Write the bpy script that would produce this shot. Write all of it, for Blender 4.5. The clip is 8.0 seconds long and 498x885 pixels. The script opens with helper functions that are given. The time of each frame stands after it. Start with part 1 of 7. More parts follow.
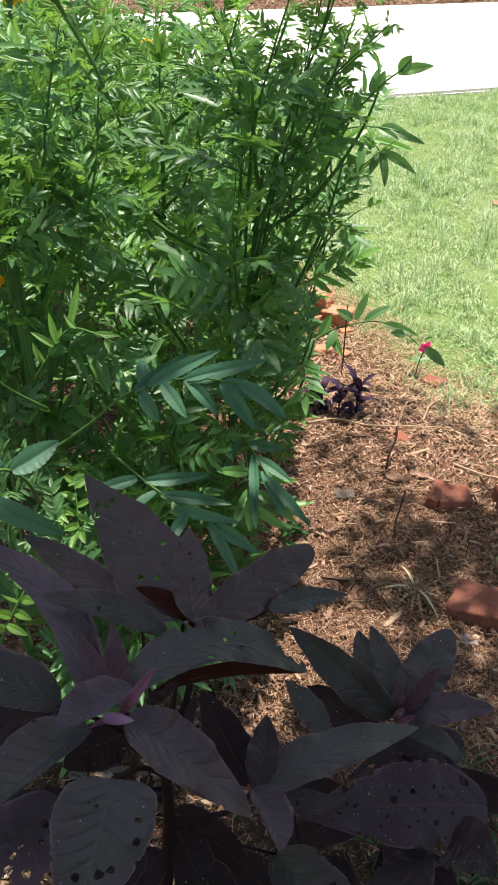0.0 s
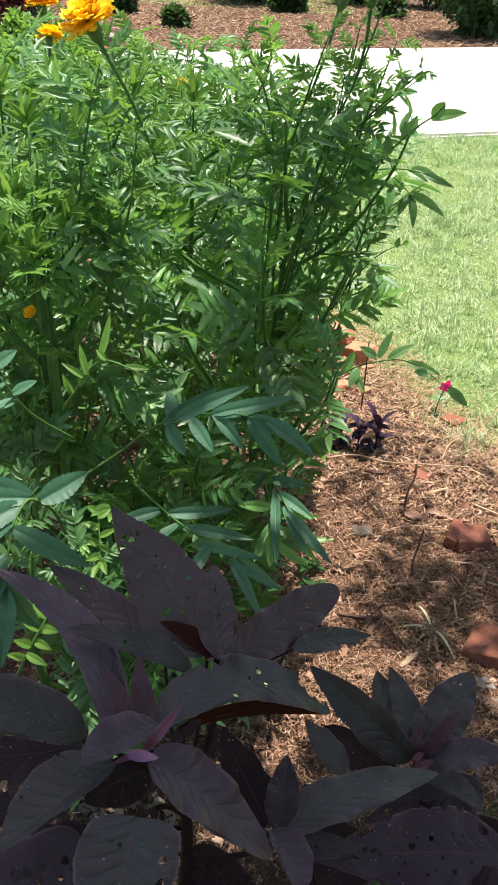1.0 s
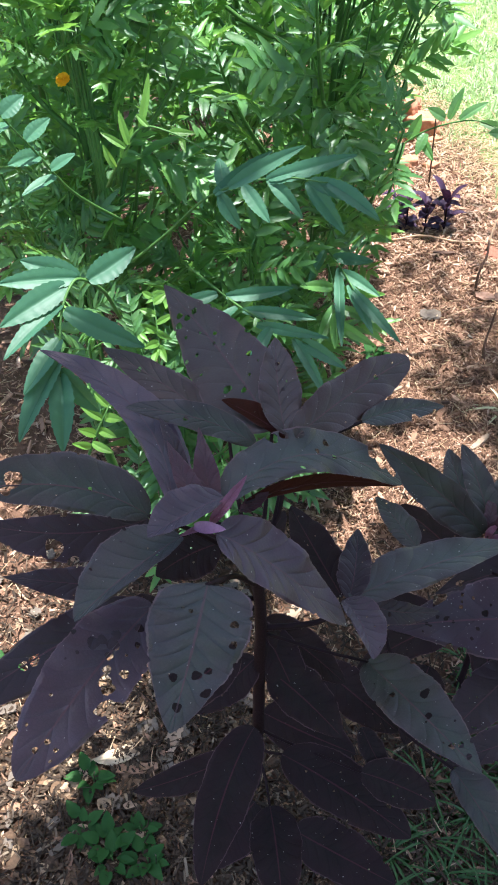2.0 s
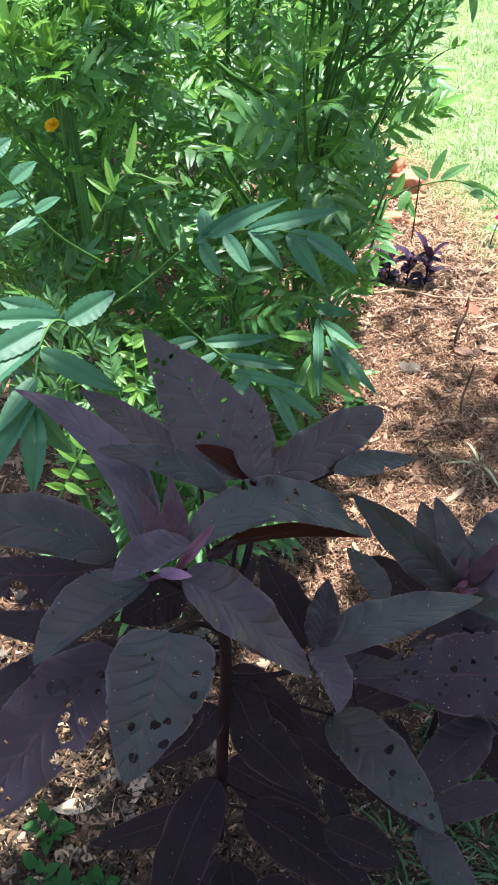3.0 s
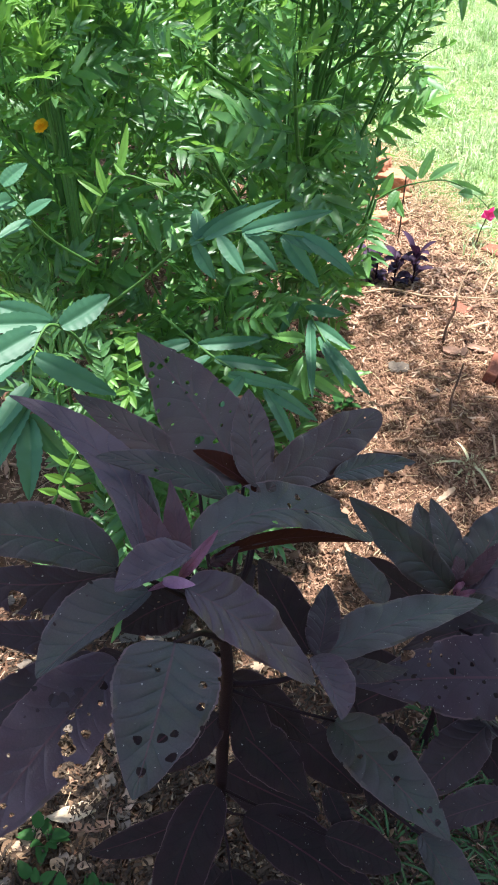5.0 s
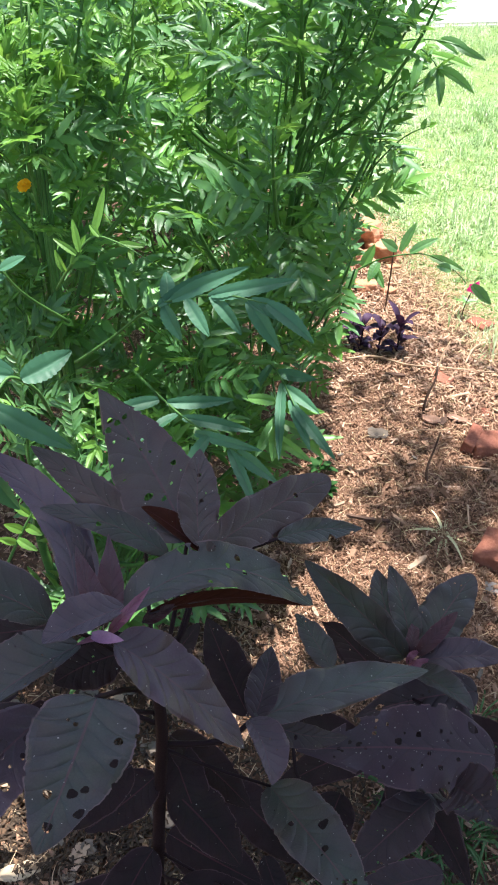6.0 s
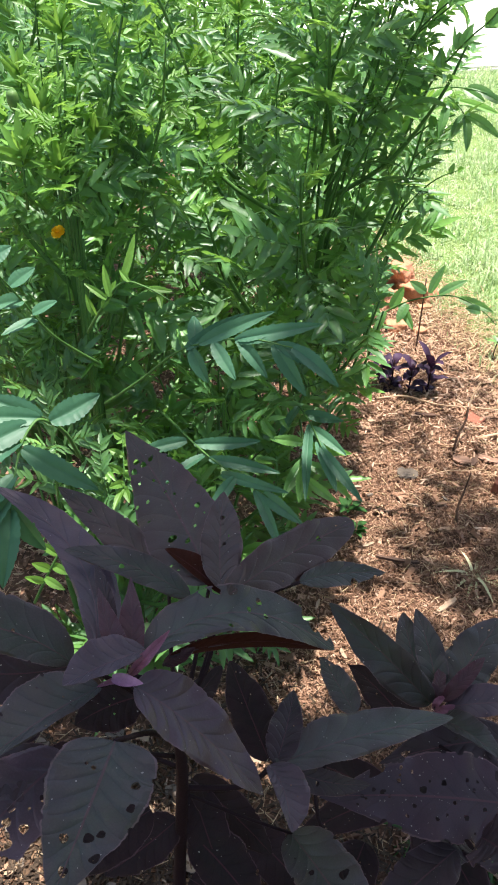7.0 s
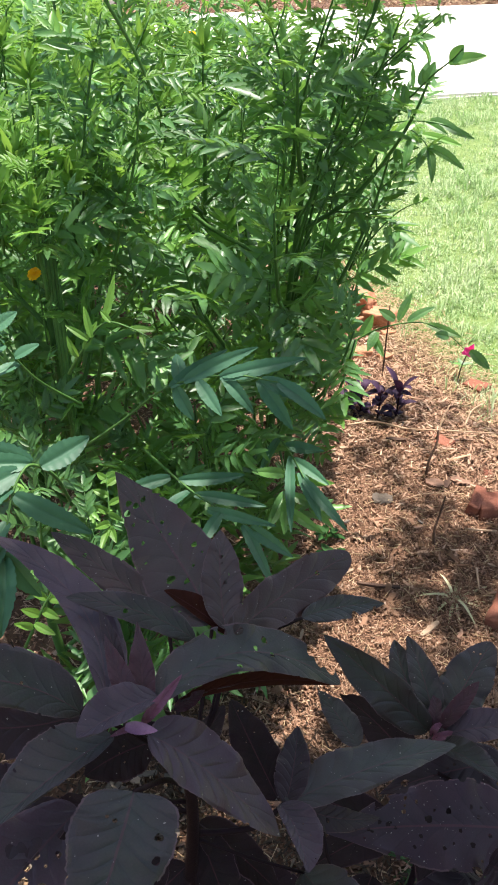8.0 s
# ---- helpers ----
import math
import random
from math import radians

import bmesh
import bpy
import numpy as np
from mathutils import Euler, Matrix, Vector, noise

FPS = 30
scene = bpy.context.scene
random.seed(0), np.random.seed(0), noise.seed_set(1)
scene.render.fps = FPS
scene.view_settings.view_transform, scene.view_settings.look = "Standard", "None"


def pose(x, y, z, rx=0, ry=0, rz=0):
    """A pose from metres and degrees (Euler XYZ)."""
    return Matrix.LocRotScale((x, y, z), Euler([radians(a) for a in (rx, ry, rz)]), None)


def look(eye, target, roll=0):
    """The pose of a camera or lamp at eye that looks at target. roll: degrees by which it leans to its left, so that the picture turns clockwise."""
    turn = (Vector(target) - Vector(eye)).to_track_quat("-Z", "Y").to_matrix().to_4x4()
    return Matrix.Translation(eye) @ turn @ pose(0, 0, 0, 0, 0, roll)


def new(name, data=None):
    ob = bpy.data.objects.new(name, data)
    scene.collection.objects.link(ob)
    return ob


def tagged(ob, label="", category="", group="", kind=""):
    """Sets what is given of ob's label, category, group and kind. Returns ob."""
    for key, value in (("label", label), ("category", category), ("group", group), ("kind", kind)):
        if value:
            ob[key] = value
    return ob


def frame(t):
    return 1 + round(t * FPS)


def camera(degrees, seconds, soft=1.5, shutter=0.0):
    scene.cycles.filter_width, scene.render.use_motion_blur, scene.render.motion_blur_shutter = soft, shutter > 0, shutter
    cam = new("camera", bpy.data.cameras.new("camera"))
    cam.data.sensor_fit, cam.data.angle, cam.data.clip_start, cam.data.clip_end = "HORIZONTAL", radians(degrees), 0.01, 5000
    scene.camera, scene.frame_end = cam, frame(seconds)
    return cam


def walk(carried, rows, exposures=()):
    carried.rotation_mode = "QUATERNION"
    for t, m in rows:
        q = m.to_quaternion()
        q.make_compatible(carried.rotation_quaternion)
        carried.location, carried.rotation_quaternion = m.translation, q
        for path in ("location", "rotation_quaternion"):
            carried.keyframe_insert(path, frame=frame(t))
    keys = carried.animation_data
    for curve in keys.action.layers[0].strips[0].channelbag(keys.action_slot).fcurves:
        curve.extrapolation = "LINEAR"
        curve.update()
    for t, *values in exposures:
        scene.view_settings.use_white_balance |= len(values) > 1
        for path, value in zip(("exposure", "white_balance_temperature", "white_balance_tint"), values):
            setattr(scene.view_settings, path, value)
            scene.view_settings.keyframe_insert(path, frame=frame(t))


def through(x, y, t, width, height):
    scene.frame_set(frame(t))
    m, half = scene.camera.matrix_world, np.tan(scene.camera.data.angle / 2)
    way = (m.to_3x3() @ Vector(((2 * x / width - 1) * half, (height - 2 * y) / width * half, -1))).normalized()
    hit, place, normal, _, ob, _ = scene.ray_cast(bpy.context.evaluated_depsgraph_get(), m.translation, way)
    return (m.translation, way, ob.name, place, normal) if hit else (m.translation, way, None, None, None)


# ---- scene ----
cam = camera(32.1, 8.0, soft=1.9, shutter=0.12)
PATH = [
    (0, (0.358, 0.344, 1.471), (0.094, 1.986, 0.36), 1.3),
    (0.5, (0.344, 0.34, 1.472), (0.011, 1.997, 0.404), 1.8),
    (1, (0.341, 0.341, 1.478), (0.038, 2.015, 0.427), 2.4),
    (1.5, (0.336, 0.362, 1.448), (-0.043, 1.874, 0.194), -1.0),
    (2, (0.339, 0.367, 1.418), (-0.049, 1.735, 0.012), -3.6),
    (2.2, (0.342, 0.368, 1.416), (-0.01, 1.76, 0.024), -2.3),
    (3.3, (0.347, 0.37, 1.423), (-0.006, 1.851, 0.126), 0.6),
    (3.5, (0.337, 0.364, 1.433), (0.009, 1.869, 0.157), 1.4),
    (4, (0.326, 0.376, 1.424), (0.021, 1.8, 0.054), 1.7),
    (4.2, (0.326, 0.377, 1.422), (0.006, 1.803, 0.057), 0.7),
    (5.3, (0.336, 0.377, 1.416), (0.01, 1.858, 0.111), 0.2),
    (5.5, (0.344, 0.377, 1.42), (0.019, 1.878, 0.139), 0.9),
    (6, (0.379, 0.378, 1.429), (0.042, 1.919, 0.201), 2.8),
    (6.5, (0.396, 0.364, 1.433), (-0.012, 1.936, 0.267), 2.7),
    (7, (0.389, 0.378, 1.44), (-0.037, 1.948, 0.277), 1.5),
    (7.5, (0.373, 0.383, 1.445), (-0.047, 1.989, 0.33), -0.2),
    (8, (0.355, 0.373, 1.449), (0.005, 2.0, 0.34), 0.9),
]
EXPOSURES = ((0.0, 0.9, 6750, 13), (1.0, 0.98, 6750, 14), (1.5, 1.0, 6600, 14), (2.0, 1.75, 6000, 12), (3.5, 1.65, 6150, 11), (5.5, 1.61, 6200, 12), (6.5, 1.56, 6400, 13), (7.0, 1.42, 6550, 13), (8.0, 1.24, 6650, 14))
walk(cam, [(t, look(eye, aim, roll)) for t, eye, aim, roll in PATH], EXPOSURES)

# ---- world, sun ----
SUN_FROM = Vector((0.08, 0.12, 0.99)).normalized()
world = bpy.data.worlds.new("world")
scene.world = world
world.use_nodes = True
wn, wl = world.node_tree.nodes, world.node_tree.links
sky = wn.new("ShaderNodeTexSky")
sky.sky_type = "NISHITA"
sky.sun_disc = False
sky.dust_density = 2.2
sky.sun_elevation = math.asin(SUN_FROM.z)
sky.sun_rotation = math.atan2(SUN_FROM.x, SUN_FROM.y)
wn["Background"].inputs[1].default_value = 0.105
wl.new(sky.outputs[0], wn["Background"].inputs[0])
sun_data = bpy.data.lights.new("sun", "SUN")
sun_data.energy, sun_data.angle, sun_data.color = 4.7, radians(0.53), (1.0, 0.96, 0.9)
sun = new("sun", sun_data)
sun.matrix_world = look(SUN_FROM * 30, (0, 0, 0))


# ---- materials ----
def mat(name, rough=0.6, spec=0.5):
    m = bpy.data.materials.new(name)
    m.use_nodes = True
    b = m.node_tree.nodes["Principled BSDF"]
    b.inputs["Roughness"].default_value = rough
    b.inputs["Specular IOR Level"].default_value = spec
    return m, m.node_tree.nodes, m.node_tree.links, b


def ramp(n, l, fac, stops):
    r = n.new("ShaderNodeValToRGB")
    e = r.color_ramp.elements
    while len(e) < len(stops):
        e.new(0.5)
    for k, (p, c) in zip(e, stops):
        k.position, k.color = p, (*c, 1)
    l.new(fac, r.inputs[0])
    return r.outputs[0]


def noise_tex(n, l, scale, detail=4, rough=0.6, coord="Object"):
    c = n.new("ShaderNodeTexCoord")
    t = n.new("ShaderNodeTexNoise")
    t.inputs["Scale"].default_value, t.inputs["Detail"].default_value, t.inputs["Roughness"].default_value = scale, detail, rough
    l.new(c.outputs[coord], t.inputs["Vector"])
    return t.outputs["Fac"]


def mix(n, l, fac, a, b, mode="MIX"):
    m = n.new("ShaderNodeMix")
    m.data_type, m.blend_type = "RGBA", mode
    for sock, v in ((m.inputs["Factor"], fac), (m.inputs["A"], a), (m.inputs["B"], b)):
        if isinstance(v, bpy.types.NodeSocket):
            l.new(v, sock)
        else:
            sock.default_value = v if isinstance(v, float) else (*v, 1)
    return m.outputs["Result"]


def bump(n, l, b, height, strength, distance):
    k = n.new("ShaderNodeBump")
    k.inputs["Strength"].default_value, k.inputs["Distance"].default_value = strength, distance
    l.new(height, k.inputs["Height"])
    l.new(k.outputs[0], b.inputs["Normal"])


def random_value(n, island=False):
    return n.new("ShaderNodeNewGeometry").outputs["Random Per Island"] if island else n.new("ShaderNodeObjectInfo").outputs["Random"]


def leaf_material(name, stops, through, rough=0.5, amount=0.35, island=True, spec=0.32, patch=0.0):
    """Foliage: colour varied leaf by leaf and in blotches, with light let through."""
    m, n, l, b = mat(name, rough, spec)
    shade = random_value(n, island)
    if island and not patch:
        both = n.new("ShaderNodeMix")
        both.inputs["Factor"].default_value = 0.62
        l.new(shade, both.inputs["A"])
        l.new(random_value(n), both.inputs["B"])
        shade = both.outputs["Result"]
    col = ramp(n, l, shade, stops)
    if patch:
        col = mix(n, l, ramp(n, l, noise_tex(n, l, patch, 4), ((0.42, (0, 0, 0)), (0.62, (0.75,) * 3))), col, stops[-2][1])
    blot = noise_tex(n, l, 60, 3)
    col = mix(n, l, blot, col, mix(n, l, 0.45, col, tuple(1.5 * v for v in stops[-1][1])))
    l.new(col, b.inputs["Base Color"])
    bump(n, l, b, noise_tex(n, l, 260, 2), 0.25, 0.001)
    t = n.new("ShaderNodeBsdfTranslucent")
    l.new(mix(n, l, 0.6, col, through), t.inputs["Color"])
    mx = n.new("ShaderNodeMixShader")
    mx.inputs[0].default_value = amount
    l.new(b.outputs[0], mx.inputs[1])
    l.new(t.outputs[0], mx.inputs[2])
    l.new(mx.outputs[0], n["Material Output"].inputs[0])
    return m


def varied(name, stops, scale, rough=0.85, bump_scale=None, bump_by=0.004, island=False, spec=0.3):
    """Solid matter: colour in blotches of one size over grain of another."""
    m, n, l, b = mat(name, rough, spec)
    col = ramp(n, l, random_value(n, True) if island else noise_tex(n, l, scale, 5), stops)
    col = mix(n, l, 0.35, col, ramp(n, l, noise_tex(n, l, scale * 7, 3), stops))
    l.new(col, b.inputs["Base Color"])
    bump(n, l, b, noise_tex(n, l, bump_scale or scale * 6, 5), 0.6, bump_by)
    return m


def vein_material(name, dark, light, vein, through, amount, spec=0.42, rough=0.42, crumb=0.93):
    """Broad leaf: side veins run out from the midrib along the blade's own u and v."""
    m, n, l, b = mat(name, rough, spec)
    uv = n.new("ShaderNodeUVMap")
    sep = n.new("ShaderNodeSeparateXYZ")
    l.new(uv.outputs[0], sep.inputs[0])

    def op(kind, a, c=0.0):
        k = n.new("ShaderNodeMath")
        k.operation = kind
        for sock, v in zip(k.inputs[:2], (a, c)):
            if isinstance(v, float):
                sock.default_value = v
            else:
                l.new(v, sock)
        return k.outputs[0]

    side = op("ABSOLUTE", sep.outputs[1])
    drift = op("MULTIPLY", noise_tex(n, l, 30, 2), 0.5)
    wave = op("FRACT", op("ADD", op("MULTIPLY", drift, 0.25), op("SUBTRACT", op("MULTIPLY", sep.outputs[0], 9.0), op("MULTIPLY", side, op("SUBTRACT", 2.6, op("MULTIPLY", side, 1.2))))))
    ridge = op("ABSOLUTE", op("SUBTRACT", wave, 0.5))
    line = op("GREATER_THAN", ridge, 0.47)
    fine = n.new("ShaderNodeTexVoronoi")
    fine.feature = "DISTANCE_TO_EDGE"
    fine.inputs["Scale"].default_value = 330
    l.new(n.new("ShaderNodeTexCoord").outputs["Object"], fine.inputs["Vector"])
    net = op("LESS_THAN", fine.outputs["Distance"], 0.06)
    col = ramp(n, l, noise_tex(n, l, 14, 5), ((0.38, dark), (0.62, light)))
    col = mix(n, l, op("MULTIPLY", random_value(n), 0.5), col, light)
    blush = ramp(n, l, op("ADD", op("MULTIPLY", side, 0.35), op("MULTIPLY", noise_tex(n, l, 9, 3), 0.9)), ((0.45, (0, 0, 0)), (0.8, (0.8,) * 3)))
    col = mix(n, l, blush, col, vein)
    col = mix(n, l, ramp(n, l, noise_tex(n, l, 190, 3), ((0.45, (0, 0, 0)), (0.65, (0.35,) * 3))), col, vein)
    col = mix(n, l, op("MULTIPLY", net, 0.3), col, dark)
    col = mix(n, l, op("MULTIPLY", line, 0.2), col, tuple(0.6 * v for v in vein))
    rim = op("GREATER_THAN", op("ADD", side, op("MULTIPLY", noise_tex(n, l, 40, 3), 0.09)), 1.01)
    col = mix(n, l, op("MULTIPLY", rim, op("MULTIPLY", noise_tex(n, l, 25, 2), 1.1)), col, (0.12, 0.066, 0.07))
    col = mix(n, l, op("MULTIPLY", op("LESS_THAN", side, 0.028), 0.6), col, (0.085, 0.028, 0.035))
    for size, share in ((170, crumb), (330, crumb)):
        crumbs = n.new("ShaderNodeTexVoronoi")
        crumbs.inputs["Scale"].default_value = size
        l.new(n.new("ShaderNodeTexCoord").outputs["Object"], crumbs.inputs["Vector"])
        pick = n.new("ShaderNodeSeparateXYZ")
        l.new(crumbs.outputs["Color"], pick.inputs[0])
        fleck = op("MULTIPLY", op("LESS_THAN", op("ADD", crumbs.outputs["Distance"], op("MULTIPLY", noise_tex(n, l, 500, 2), 0.5)), 0.36), op("GREATER_THAN", pick.outputs[0], share))
        col = mix(n, l, op("MULTIPLY", fleck, 0.8), col, (0.32, 0.29, 0.25))
    l.new(col, b.inputs["Base Color"])
    add = n.new("ShaderNodeMath")
    l.new(op("MULTIPLY", op("POWER", op("MULTIPLY", ridge, 2.0), 5.0), -1.0), add.inputs[0])
    l.new(op("ADD", op("MULTIPLY", noise_tex(n, l, 150, 3), 0.5), op("MULTIPLY", fine.outputs["Distance"], 0.6)), add.inputs[1])
    bump(n, l, b, add.outputs[0], 0.46, 0.0011)
    l.new(ramp(n, l, noise_tex(n, l, 35, 3), ((0.3, (rough,) * 3), (0.75, (rough + 0.2,) * 3))), b.inputs["Roughness"])
    t = n.new("ShaderNodeBsdfTranslucent")
    l.new(mix(n, l, 0.7, col, through), t.inputs["Color"])
    mx = n.new("ShaderNodeMixShader")
    mx.inputs[0].default_value = amount
    l.new(b.outputs[0], mx.inputs[1])
    l.new(t.outputs[0], mx.inputs[2])
    l.new(mx.outputs[0], n["Material Output"].inputs[0])
    return m


M_LEAF = leaf_material("marigold_leaf", ((0.2, (0.011, 0.045, 0.03)), (0.46, (0.026, 0.092, 0.052)), (0.66, (0.066, 0.178, 0.06)), (0.84, (0.155, 0.335, 0.064))), (0.34, 0.66, 0.08), 0.43, 0.36, spec=0.6)
M_HERO = leaf_material("broad_marigold_leaf", ((0.0, (0.022, 0.08, 0.046)), (0.5, (0.036, 0.112, 0.063)), (1.0, (0.066, 0.17, 0.092))), (0.2, 0.44, 0.11), 0.5, 0.24, spec=0.36)
M_YOUNG = leaf_material("young_leaf", ((0.0, (0.08, 0.2, 0.034)), (1.0, (0.14, 0.29, 0.05))), (0.3, 0.5, 0.07), 0.42, 0.5, spec=0.4)
M_STEM = varied("green_stem", ((0.3, (0.042, 0.115, 0.024)), (0.7, (0.08, 0.18, 0.038))), 25, 0.5, 300, 0.0008)
M_BUD = varied("bud_green", ((0.3, (0.06, 0.13, 0.03)), (0.7, (0.11, 0.2, 0.05))), 60, 0.5, 400, 0.0008)
M_PETAL = leaf_material("orange_petal", ((0.0, (0.98, 0.42, 0.0)), (0.5, (1.0, 0.6, 0.008)), (1.0, (1.0, 0.74, 0.05))), (1.0, 0.55, 0.0), 0.6, 0.35)
M_DARK = vein_material("amaranth_leaf", (0.01806, 0.02064, 0.01548), (0.03784, 0.04644, 0.03268), (0.043, 0.02924, 0.03096), (0.07, 0.015, 0.015), 0.08)
M_WINE = vein_material("young_amaranth_leaf", (0.027, 0.0117, 0.0135), (0.0495, 0.0225, 0.0261), (0.063, 0.018, 0.0252), (0.2, 0.02, 0.04), 0.18, 0.4, 0.45)
M_LILAC = vein_material("front_amaranth_leaf", (0.026, 0.0155, 0.0205), (0.05, 0.033, 0.0415), (0.056, 0.027, 0.0405), (0.1, 0.02, 0.03), 0.08, 0.55, 0.4)
M_BROWNISH = vein_material("brownish_amaranth_leaf", (0.02856, 0.021, 0.01764), (0.0504, 0.03948, 0.03108), (0.0504, 0.02856, 0.02856), (0.14, 0.03, 0.02), 0.12)
M_MAGENTA = vein_material("magenta_amaranth_leaf", (0.12, 0.032, 0.055), (0.19, 0.065, 0.1), (0.2, 0.08, 0.12), (0.25, 0.03, 0.1), 0.2)
M_PECKED = vein_material("pecked_amaranth_leaf", (0.02, 0.0125, 0.0155), (0.036, 0.023, 0.029), (0.044, 0.02, 0.03), (0.1, 0.02, 0.03), 0.08, 0.35, 0.45, 0.8)
M_RIB = varied("wine_midrib", ((0.3, (0.035, 0.018, 0.02)), (0.7, (0.06, 0.03, 0.034))), 60, 0.6, 300, 0.0005)
M_PURPLE = vein_material("purple_amaranth_leaf", (0.0162, 0.0108, 0.0117), (0.0288, 0.0198, 0.0216), (0.0342, 0.0171, 0.0216), (0.1, 0.02, 0.03), 0.08, 0.3, 0.45)
# Shade under the plants is darkened into this copy of the amaranth leaf.
M_SHADED = vein_material("shaded_amaranth_leaf", (0.016, 0.012, 0.011), (0.027, 0.02, 0.018), (0.03, 0.016, 0.017), (0.08, 0.015, 0.015), 0.06, 0.08, 0.6)
M_RED = vein_material("red_leaf_underside", (0.02356, 0.00682, 0.00372), (0.0372, 0.01116, 0.00558), (0.0434, 0.01364, 0.00868), (0.16, 0.035, 0.02), 0.12, 0.06, 0.7)
M_REDSTEM = varied("wine_stem", ((0.3, (0.012, 0.005, 0.006)), (0.7, (0.02, 0.008, 0.01))), 40, 0.7, 300, 0.0008, spec=0.15)
M_PINKBUD = varied("pink_bud", ((0.3, (0.2, 0.085, 0.15)), (0.7, (0.36, 0.18, 0.29))), 60, 0.5, 300, 0.0006)
M_VIOLET = leaf_material("violet_leaf", ((0.0, (0.012, 0.007, 0.011)), (0.6, (0.024, 0.012, 0.025)), (1.0, (0.085, 0.045, 0.095))), (0.1, 0.03, 0.08), 0.6, 0.12, spec=0.2)
# Soil darkened so the gaps between mulch shreds read as shadow.
M_SOIL = varied("bed_soil", ((0.25, (0.07, 0.036, 0.022)), (0.5, (0.13, 0.07, 0.042)), (0.75, (0.21, 0.122, 0.076))), 18, 0.95, 150, 0.02)
M_TURF = varied("turf_soil", ((0.3, (0.09, 0.16, 0.035)), (0.7, (0.2, 0.26, 0.09))), 12, 0.95, 120, 0.015)
M_CHIP = varied("mulch_chip", ((0.0, (0.125, 0.062, 0.036)), (0.35, (0.235, 0.13, 0.079)), (0.7, (0.34, 0.203, 0.128)), (0.92, (0.46, 0.3, 0.2)), (1.0, (0.62, 0.46, 0.33))), 40, 0.9, 300, 0.001, True)
# Paler shreds; their tone also carries the sunlight on the open bed.
M_PALEMULCH = varied("sunlit_pale_mulch", ((0.0, (0.27, 0.145, 0.09)), (0.5, (0.39, 0.24, 0.155)), (1.0, (0.55, 0.4, 0.28))), 40, 0.9, 300, 0.001, True)
M_PALE = varied("pale_wood", ((0.2, (0.27, 0.18, 0.115)), (0.8, (0.43, 0.31, 0.21))), 30, 0.85, 250, 0.001)
M_PALEWOOD = varied("fresh_pale_wood", ((0.2, (0.36, 0.27, 0.17)), (0.8, (0.56, 0.45, 0.31))), 30, 0.85, 250, 0.001)
M_TAN = varied("tan_bark", ((0.2, (0.15, 0.08, 0.05)), (0.8, (0.29, 0.175, 0.12))), 30, 0.85, 250, 0.001)
M_GREYCHIP = varied("weathered_wood", ((0.2, (0.095, 0.075, 0.055)), (0.8, (0.19, 0.152, 0.118))), 30, 0.85, 250, 0.001)
M_STRAW = varied("straw", ((0.0, (0.3, 0.19, 0.1)), (1.0, (0.6, 0.46, 0.28))), 40, 0.8, 300, 0.0005, True)
M_BRICK = varied("red_brick", ((0.25, (0.14, 0.045, 0.028)), (0.5, (0.235, 0.088, 0.054)), (0.75, (0.34, 0.15, 0.098))), 26, 0.92, 170, 0.004)
M_RUBBLE = varied("orange_rubble", ((0.25, (0.3, 0.13, 0.07)), (0.5, (0.45, 0.21, 0.115)), (0.75, (0.58, 0.32, 0.2))), 26, 0.92, 170, 0.004)
# Litter and straw colour darkened, carrying the shade under the amaranths.
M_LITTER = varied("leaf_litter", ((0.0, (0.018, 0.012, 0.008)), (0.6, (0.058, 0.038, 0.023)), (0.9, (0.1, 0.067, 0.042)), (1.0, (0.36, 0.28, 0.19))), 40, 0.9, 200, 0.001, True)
M_SCRAP = varied("dead_leaf_scrap", ((0.0, (0.03, 0.019, 0.012)), (0.45, (0.1, 0.058, 0.032)), (0.8, (0.25, 0.155, 0.085)), (1.0, (0.45, 0.33, 0.2))), 40, 0.8, 250, 0.001, True)
M_BARK = varied("dark_twig", ((0.3, (0.05, 0.028, 0.02)), (0.7, (0.12, 0.07, 0.045))), 60, 0.85, 300, 0.001)
M_STICK = varied("dry_stick", ((0.3, (0.32, 0.2, 0.12)), (0.7, (0.5, 0.36, 0.23))), 40, 0.85, 300, 0.001)
M_GRASS = leaf_material("grass_blade", ((0.0, (0.065, 0.185, 0.03)), (0.45, (0.145, 0.32, 0.065)), (0.7, (0.27, 0.43, 0.145)), (0.88, (0.5, 0.57, 0.34)), (1.0, (0.62, 0.63, 0.45))), (0.26, 0.54, 0.09), 0.5, 0.3, patch=3.0)
M_DRYGRASS = leaf_material("dry_grass", ((0.0, (0.33, 0.34, 0.16)), (1.0, (0.55, 0.53, 0.32))), (0.5, 0.45, 0.2), 0.6, 0.2)
M_CONCRETE = varied("concrete", ((0.3, (0.55, 0.52, 0.47)), (0.7, (0.66, 0.63, 0.58))), 3, 0.9, 60, 0.002)
M_STONE = varied("grey_stone", ((0.3, (0.17, 0.15, 0.135)), (0.7, (0.3, 0.27, 0.24))), 6, 0.85, 60, 0.004)
M_SHRUB = leaf_material("shrub_leaf", ((0.0, (0.025, 0.06, 0.02)), (1.0, (0.06, 0.13, 0.04))), (0.12, 0.25, 0.03), 0.45, 0.25)
M_WEED = leaf_material("weed_leaf", ((0.0, (0.012, 0.048, 0.012)), (1.0, (0.032, 0.095, 0.022))), (0.08, 0.24, 0.03), 0.6, 0.25, spec=0.15)
